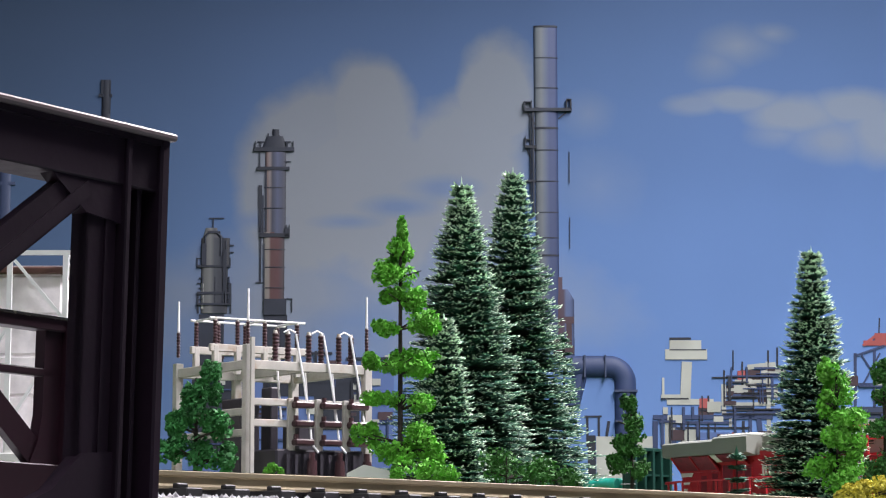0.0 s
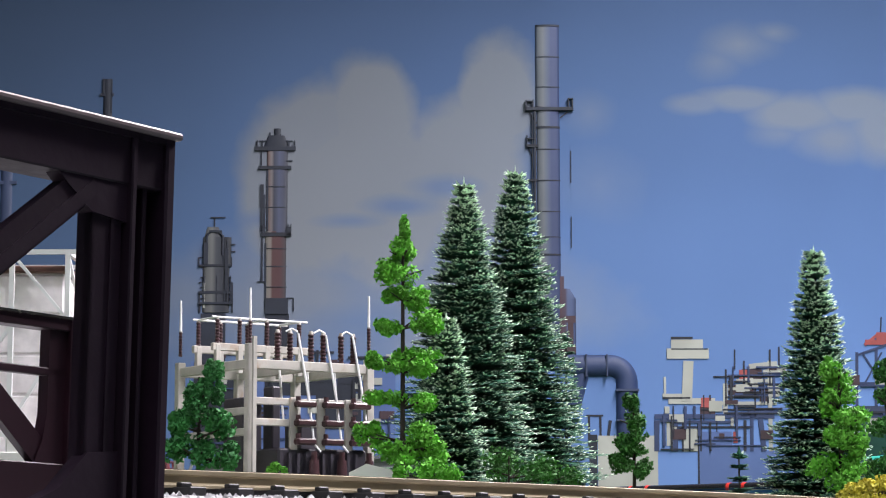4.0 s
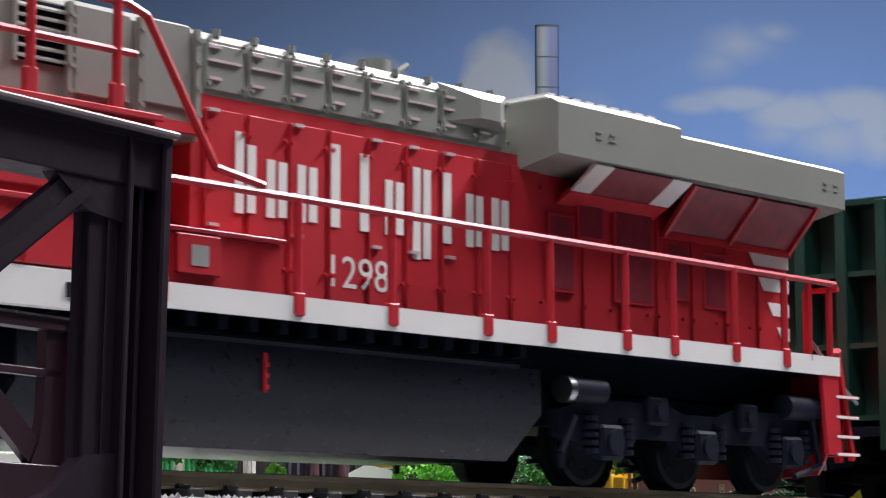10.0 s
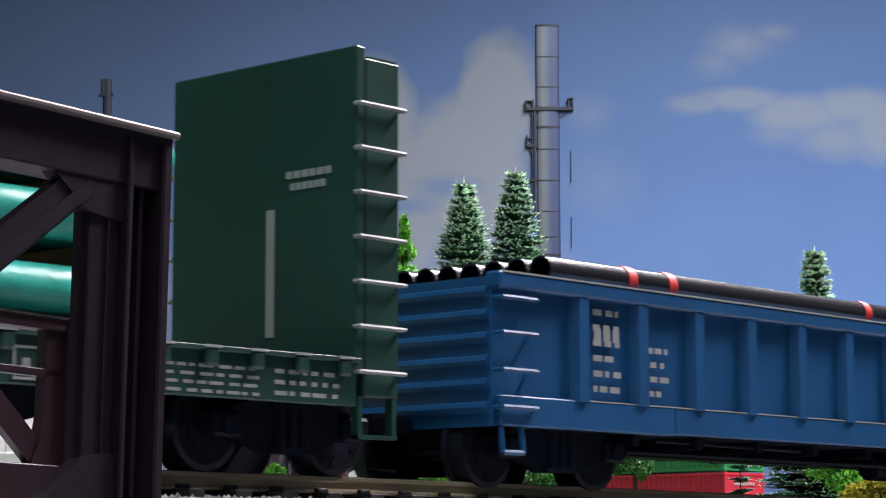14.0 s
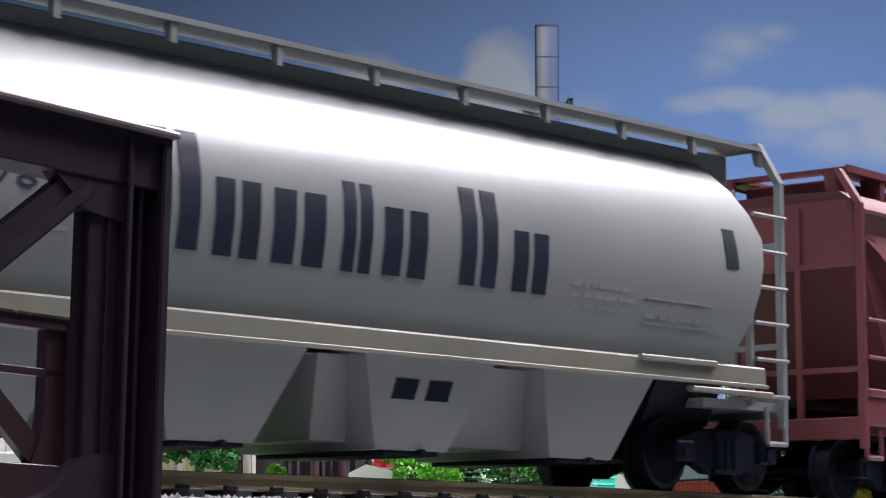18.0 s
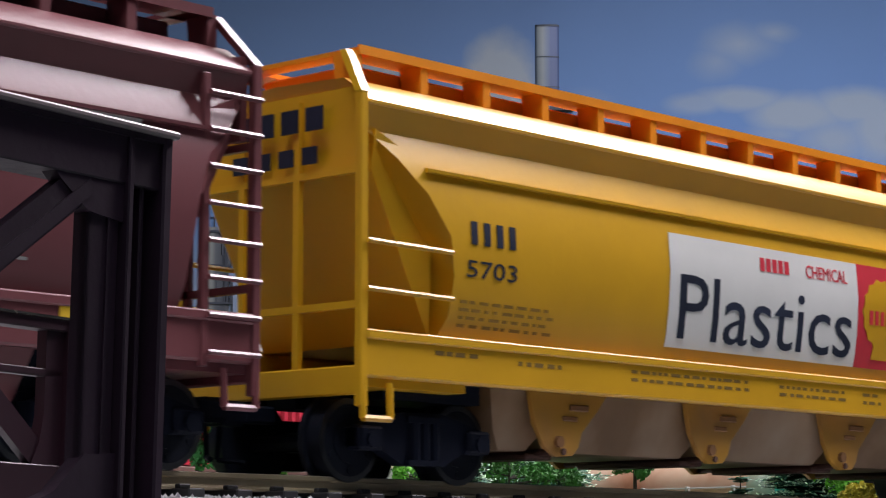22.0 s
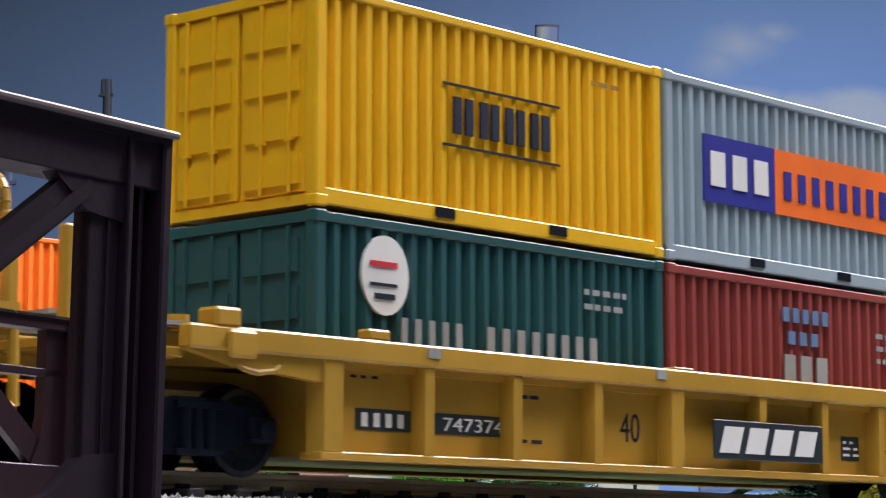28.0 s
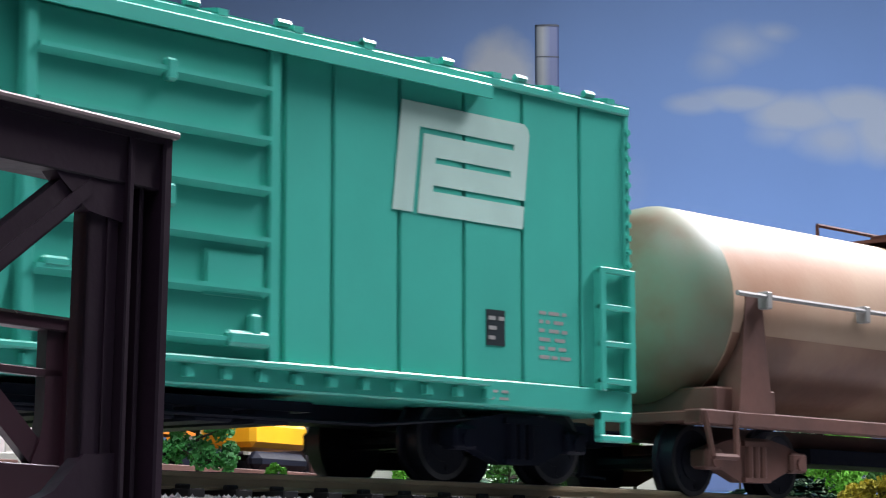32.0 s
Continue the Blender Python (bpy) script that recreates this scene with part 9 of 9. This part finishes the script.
def tank_car():
    T = thing("tank_car", "weathered cream tank car with rust streaks", "tank car")
    rings = []
    for x, r in ((-84, 3.0), (-83.2, 8.5), (-81.4, 12.2), (-78.6, 14.6), (-75, 15.5), (75, 15.5), (78.6, 14.6), (81.4, 12.2), (83.2, 8.5), (84, 3.0)):
        rings.append([(x, r * math.cos(2 * math.pi * i / 40), 27.6 + r * math.sin(2 * math.pi * i / 40)) for i in range(40)])
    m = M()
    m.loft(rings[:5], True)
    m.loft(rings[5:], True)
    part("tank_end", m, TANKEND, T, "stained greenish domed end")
    m = M()
    m.loft(rings[4:6], True, False)
    part("tank_shell", m, TANKRUST, T, "cream tank shell with rust streaks")
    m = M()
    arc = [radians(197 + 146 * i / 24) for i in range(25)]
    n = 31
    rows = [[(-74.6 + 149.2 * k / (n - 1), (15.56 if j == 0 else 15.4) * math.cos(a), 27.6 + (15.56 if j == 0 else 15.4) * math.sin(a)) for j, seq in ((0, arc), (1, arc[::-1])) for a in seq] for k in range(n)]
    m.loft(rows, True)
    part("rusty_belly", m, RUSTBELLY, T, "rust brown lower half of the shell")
    m = M()
    for s in (-1, 1):
        m.rod([(-76, s * 16.8, 28.6), (76, s * 16.8, 28.6)], 0.4)
        for x in (-68, -40, -12, 16, 44, 70):
            m.box(x - 0.8, x + 0.8, s * 17.2, s * 15.2, 26.8, 29.4, 0.2)
    m.rod([(-80, -12, 28.6), (-80, 12, 28.6)], 0.4)
    part("handrail", m, LETTERGREY, T)
    m = M()
    for o in (-1, 1):
        x = o * 70
        for s in (-1, 1):
            m.loft([[(x - 2, s * 15.6, 29), (x + 2, s * 15.6, 29), (x + 2, s * 14.8, 29), (x - 2, s * 14.8, 29)], [(x - 4, s * 15.4, 11), (x + 5, s * 15.4, 11), (x + 5, s * 10, 11), (x - 4, s * 10, 11)]])
        m.box(x - 8, x + 8, -14, 14, 10.4, 15, 0.3)
    for s in (-1, 1):
        m.box(-84, 84, s * 12.5, s * 15.5, 9.2, 11.4, 0.2)
        for o in (-1, 1):
            m.rod([(o * 83, s * 15.4, 11), (o * 82, s * 16.2, 4.6), (o * 76, s * 16.2, 4.6), (o * 75, s * 15.4, 11)], 0.5)
    for o in (-1, 1):
        m.box(o * 84, o * 74, -15.5, 15.5, 9.6, 11.2, 0.2)
    m.box(-84, 84, -3, 3, 7.4, 10)
    part("frame", m, RUST, T, "rusty brown underframe")
    m = M()
    m.cyl((0, 0, 42), (0, 0, 46), 5, 20)
    m.box(-14, 14, -8, 8, 43.4, 44.0)
    m.rod([(-14, -8, 44), (-14, -8, 47.5), (14, -8, 47.5), (14, -8, 44)], 0.35)
    m.rod([(-14, 8, 44), (-14, 8, 47.5), (14, 8, 47.5), (14, 8, 44)], 0.35)
    part("dome_platform", m, RUST, T)
    m = M()
    m.box(-40, 40, -6, 6, 5.0, 7.4)
    pieces("conduit", m, BLACK, T)
    truck(T, -67, 11.3, RUST)
    truck(T, 67, 11.3, RUST)
    coupler(T, -83, -1)
    coupler(T, 83, 1)
    return T


# ---- the train put together: each car and load with its place in the train (mm) ----
def shift(t):
    """How far the train has run, in mm, after t seconds; it slows a little."""
    return 82.0 * t - 0.065 * t * t


TRAIN = []


LIFT = {1006: 0.7, 1242.5: 0.2, 1453: 0.6, 1652.4: 0.4, 1860.5: 0.4, 2068: 0.9, 2284.0: 0.7, 2510.0: 0.7, 2722: 0.3, 2912: 1.0}


def couple(ob, u, dx=0.0, dy=0.0, dz=0.0):
    """Hooks a car or its load into the train, its body LIFT mm up on its springs."""
    TRAIN.append((ob, u, mm(dx, dy, dz + LIFT[u])))
    for q in ob.children:
        if q.name.startswith("truck"):
            q.matrix_basis = mm(0, 0, -LIFT[u]) @ q.matrix_basis
    return ob


couple(locomotive(), 1006)
couple(bulkhead_flat(), 1242.5)
couple(gondola(), 1453)
couple(grey_hopper(), 1652.4)
couple(brown_hopper(), 1860.5)
couple(yellow_hopper(), 2068)
W1, W2 = 2284.0, 2510.0
couple(well_car(0, -112, 112, -71, 69, -89, 88, True), W1)
couple(well_car(1, -112, 108, -70, 70, -88, 89, True), W2)
couple(boxcar(), 2722)
couple(tank_car(), 2912)

c = container("container", 140, 33.0, EVGREEN, "green corrugated forty-foot container with white blocks", pitch=3.1)
t = M()
for k in range(9):
    x = -37.4 + 8.55 * k
    t.box(x, x + 2.5, -14.05, -13.7, 13.4, 22.4)
    t.box(x + 3.9, x + 6.5, -14.05, -13.7, 13.4, 22.4)
pieces("name_block", t, WHITE, c, "row of paired white bars")
t = M()
t.cyl((-70.2, 9.4, 22), (-70.4, 9.4, 22), 2.2, 20)
part("round_mark", t, LETTERGREY, c)
couple(c, W1, 0.8, 0, 36.6)
c = container("container", 140, 33.0, CRED, "dark red corrugated forty-foot container with cream blocks", pitch=3.1, doors=False)
t = M()
for x, w, z0, z1 in ((-25, 3.6, 13.0, 23.0), (-20.2, 6.4, 13.0, 23.0), (-8, 2.6, 12.8, 19.4), (-4.6, 2.6, 12.8, 15.0), (1.6, 3.0, 12.8, 19.4), (7.4, 2.6, 12.8, 19.4), (11.0, 2.2, 12.8, 19.4), (14.2, 2.6, 12.8, 19.4), (20, 2.8, 12.8, 19.4), (24.4, 3.6, 12.8, 19.4), (-32, 3.4, 22.2, 24.0), (-12, 3.2, 21.6, 23.4)):
    t.box(x, x + w, -14.05, -13.7, z0, z1)
pieces("name_block", t, paint("cream_blocks", (0.62, 0.55, 0.42), 0.5), c, "cream block lettering")
t = M()
for a, b, cc, d in ((-64.2, -56, 24.0, 24.4), (-64.2, -56, 27.8, 28.2), (-62.0, -58.2, 24.9, 27.4)):
    t.box(a, b, -14.05, -13.7, cc, d)
small_print(t, 57, 62, 22, 27, 3, -13.75, 71)
part("side_print", t, LETTERGREY, c)
t = M()
t.box(58, 60.4, -14.05, -13.7, 16, 20)
part("yellow_mark", t, TAGYELLOW, c)
t = M()
for k in range(10):
    t.box(-70.35, -70.2, -6.4 + 1.5 * k, -5.4 + 1.5 * k, 27.0, 28.4)
pieces("end_mark", t, LETTERGREY, c)
couple(c, W1, 0.8, 0, 3.3)
c = container("container", 69.6, 27.8, CYELLOW, "bright yellow corrugated twenty-foot container", pitch=2.75)
t = M()
for k in range(4):
    x = -9.8 + 5.2 * k
    t.box(x, x + 1.5, -14.05, -13.7, 12.2, 17.0)
    t.box(x + 2.3, x + 3.8, -14.05, -13.7, 12.2, 17.0)
t.box(-11.8, 11.8, -14.05, -13.8, 18.4, 18.7)
t.box(-11.8, 11.8, -14.05, -13.8, 10.4, 10.7)
pieces("name_block", t, LETTERDARK, c, "paired black bars between two lines")
t = M()
small_print(t, 19, 25, 22.5, 24, 1, -13.75, 72)
part("side_print", t, paint("ochre_mark", (0.3, 0.17, 0.02), 0.6), c)
forks(c, -14.1, (-11.6, 11.2), 0.9)
couple(c, W2, -35.2, 0, 32.1)
c = container("container", 69.6, 27.8, CTEAL, "dark teal corrugated twenty-foot container with white oval", pitch=2.75)
t = M()
t.disc(-22.6, 20.6, 4.2, 5.0, -14.05, -13.6)
part("oval", t, WHITE, c, "white oval badge")
t = M()
t.box(-25.4, -20.6, -14.2, -14.0, 21.6, 22.3)
part("badge_red", t, SIGNRED, c)
t = M()
t.box(-25.4, -20.6, -14.2, -14.0, 19.2, 19.6)
t.box(-24.6, -21.0, -14.2, -14.0, 17.6, 18.3)
part("badge_dark", t, LETTERDARK, c)
t = M()
bars(t, -20.4, -7.6, 11.0, 15.6, 5, -13.8, 0.42, 0.25)
bars(t, -4.2, 20.2, 11.0, 15.6, 8, -13.8, 0.45, 0.25)
pieces("name_block", t, LETTERGREY, c, "worn pale block lettering")
t = M()
small_print(t, 17, 27, 19, 23, 2, -13.75, 73)
part("side_print", t, LETTERGREY, c)
couple(c, W2, -35.2, 0, 4.0)
c = container("container", 69.6, 27.8, CGREY, "grey-blue corrugated container with blue and orange panels", pitch=2.75)
t = M()
t.box(-25.6, -7.2, -14.05, -13.7, 9.6, 19.6)
part("blue_panel", t, PANELBLUE, c, "blue sign panel")
t = M()
t.box(-7.2, 27.0, -14.05, -13.7, 9.6, 19.6)
part("orange_panel", t, PANELORANGE, c, "orange sign panel")
t = M()
for k in range(3):
    x = -24.0 + 5.6 * k
    t.box(x, x + 3.6, -14.2, -14.0, 12.0, 17.2)
pieces("name_block", t, WHITE, c)
t = M()
bars(t, -5.8, 25.6, 12.0, 16.4, 8, -14.0, 0.5, 0.2)
pieces("name_block", t, PANELBLUE, c)
forks(c, -14.1, (-12.2, 11.6), 0.9)
couple(c, W2, 35.4, 0, 32.1)
c = container("container", 69.6, 27.8, CBROWN, "rust red corrugated twenty-foot container", pitch=2.75)
t = M()
bars(t, -6.2, 7.2, 21.4, 23.6, 5, -13.8, 0.6, 0.25)
bars(t, -5, 4.4, 18.0, 20.0, 3, -13.8, 0.6, 0.25)
pieces("name_block", t, paint("faded_blue", (0.10, 0.18, 0.32), 0.6), c)
t = M()
bars(t, -6.2, 7, 12.4, 16.4, 3, -13.8, 0.66, 0.25)
small_print(t, 21, 28, 16, 22, 3, -13.75, 74)
pieces("name_block", t, LETTERGREY, c, "pale block lettering")
couple(c, W2, 35.4, 0, 4.0)


# ---- the second train on the inner track ----
SECOND = []


def plain_flat(half):
    T = thing("flat_car", "rusty brown flat car of the second train", "flat car", "second train cars")
    m = M()
    m.box(-half, half, -15, 15, 9.5, 12.6, 0.3)
    m.box(-half, half, -3, 3, 6.5, 9.5)
    part("deck", m, RUST, T)
    for s in (-1, 1):
        m = M()
        m.box(-half, half, s * 15, s * 16, 8.6, 13.0, 0.2)
        part("side_sill", m, RUST, T)
    truck(T, -half + 22, 10)
    truck(T, half - 22, 10)
    coupler(T, -half, -1)
    coupler(T, half, 1)
    return T


BEIGE = paint("container_beige", (0.70, 0.58, 0.40), 0.5, 0.1)
PINK = paint("container_pale_pink", (0.66, 0.44, 0.44), 0.5, 0.1)
MACHINE = paint("machine_yellow", (0.80, 0.42, 0.01), 0.45, 0.1)
TIPPER = paint("tipper_orange", (0.72, 0.25, 0.03), 0.45, 0.15)
for u, L, mat, dz, lab in ((-364, 120, CRED, 13.1, "red container on a flat car"), (-223, 150, BEIGE, 13.1, "beige container on a flat car"), (0, 140, CORANGE, 13.1, "bright orange container on a flat car"), (225, 150, PINK, 13.1, "pale pink container on a flat car")):
    SECOND.append((plain_flat(L / 2 + 26), u, mm(0, 0, 0)))
    SECOND.append((container("container", L, 28, mat, lab, pitch=3.1), u, mm(0, 0, dz)))
    if abs(u) > 220 and u < 0:
        continue
    SECOND.append((container("container", L, 26 if mat is CORANGE else 20, mat, lab.replace(" on a flat car", " stacked on another"), pitch=3.1), u, mm(0, 0, dz + 28.2)))
SECOND.append((plain_flat(86), 437, mm(0, 0, 0)))


def tipper():
    T = thing("dump_truck", "orange tipper truck carried on a flat car", "truck", "machines")
    m = M()
    m.loft([[(-8, -9, 8), (9, -9, 8), (9, 9, 8), (-8, 9, 8)], [(-11, -11, 22), (11, -11, 20), (11, 11, 20), (-11, 11, 22)]])
    part("tipper_body", m, TIPPER, T, "orange tapered tipper body")
    m = M()
    m.box(-24, -12, -9, 9, 5, 18, 1.0)
    cab = part("cab", m, MACHINE, T, "yellow driver cab")
    m = M()
    m.box(-24.2, -24, -8, 8, 11, 17)
    m.box(-22, -14, -9.2, -9, 11, 17)
    part("window", m, GLASS, cab)
    m = M()
    m.box(-23, 12, -6, 6, 3.5, 6, 0.4)
    part("chassis", m, DARKGREY, T)
    for x in (-18, 2, 9):
        for s in (-1, 1):
            m = M()
            m.cyl((x, s * 6, 3.6), (x, s * 10, 3.6), 3.6, 18)
            part("wheel", m, BLACK, T)
    return T


def loader():
    T = thing("excavator", "yellow excavator with lowered arm on a flat car", "excavator", "machines")
    m = M()
    for s in (-1, 1):
        m.box(-14, 14, s * 5, s * 10, 0, 5.5, 2.0)
    part("crawler", m, DARKGREY, T)
    m = M()
    m.box(-15, 15, -9, 9, 6.5, 14, 1.5)
    part("body", m, MACHINE, T, "yellow machine body")
    m = M()
    m.box(2, 11, -9, 0, 14, 23, 0.8)
    cab = part("cab", m, MACHINE, T)
    m = M()
    m.box(3, 10, -9.2, -9, 16, 22)
    part("window", m, WHITE, cab, "pale cab window")
    m = M()
    m.beam((-12, 3, 13), (-30, 3, 17), 3, 3.5)
    m.beam((-30, 3, 17), (-38, 3, 5), 2.4, 3)
    part("arm", m, MACHINE, T)
    m = M()
    m.plate([(-42, 1), (-34, 1), (-35, 7), (-41, 6)], -3, 9)
    part("bucket", m, DARKGREY, T)
    return T


SECOND.append((tipper(), 437, mm(-58, 0, 13.05)))
SECOND.append((loader(), 437, mm(-6, 0, 13.05)))


def second_shift(t):
    """Run of the second train: slow at first, faster for a while, slowing again."""
    if t < 25.5:
        return 62.0 * (t - 25.5) - 180.0
    if t < 27.6:
        return -180.0 + (t - 25.5) * 85.7
    q = t - 27.6
    return 92.0 * q - 2.6 * q * q


for ob, kind in LOADS:
    couple(ob, 1242.5 if kind == "flat" else 1453)


# ---- what moves ----
def riding(s, half=78.0):
    """The pose of a car whose trucks stand half mm before and behind s."""
    a, b = track(s - half), track(s + half)
    yaw = math.degrees(math.atan2(b[1] - a[1], b[0] - a[0]))
    return mm((a[0] + b[0]) / 2, (a[1] + b[1]) / 2, (a[2] + b[2]) / 2, 0, 0, yaw)


def motions():
    times = [float(k) for k in range(33)]
    for ob, u, off in TRAIN:
        rows = []
        for t in times:
            rows.append((t, riding(u - shift(t)) @ off))
        walk(ob, rows)
    for ob, u, off in SECOND:
        rows = []
        for t in [k * 0.5 for k in range(65)]:
            s = 370.0 + u - second_shift(t)
            a, b = inner_track(s - 50), inner_track(s + 50)
            yaw = math.degrees(math.atan2(b[1] - a[1], b[0] - a[0]))
            rows.append((t, mm((a[0] + b[0]) / 2, (a[1] + b[1]) / 2, 0, 0, 0, yaw) @ off))
        walk(ob, rows)
    for w, x, r in WHEELS:
        rows = []
        for k in range(0, 481):
            t = k / 15.0
            rows.append((t, mm(x, 0, r, 0, -math.degrees(shift(t) / r) % 360, 0)))
        walk(w, rows)


motions()
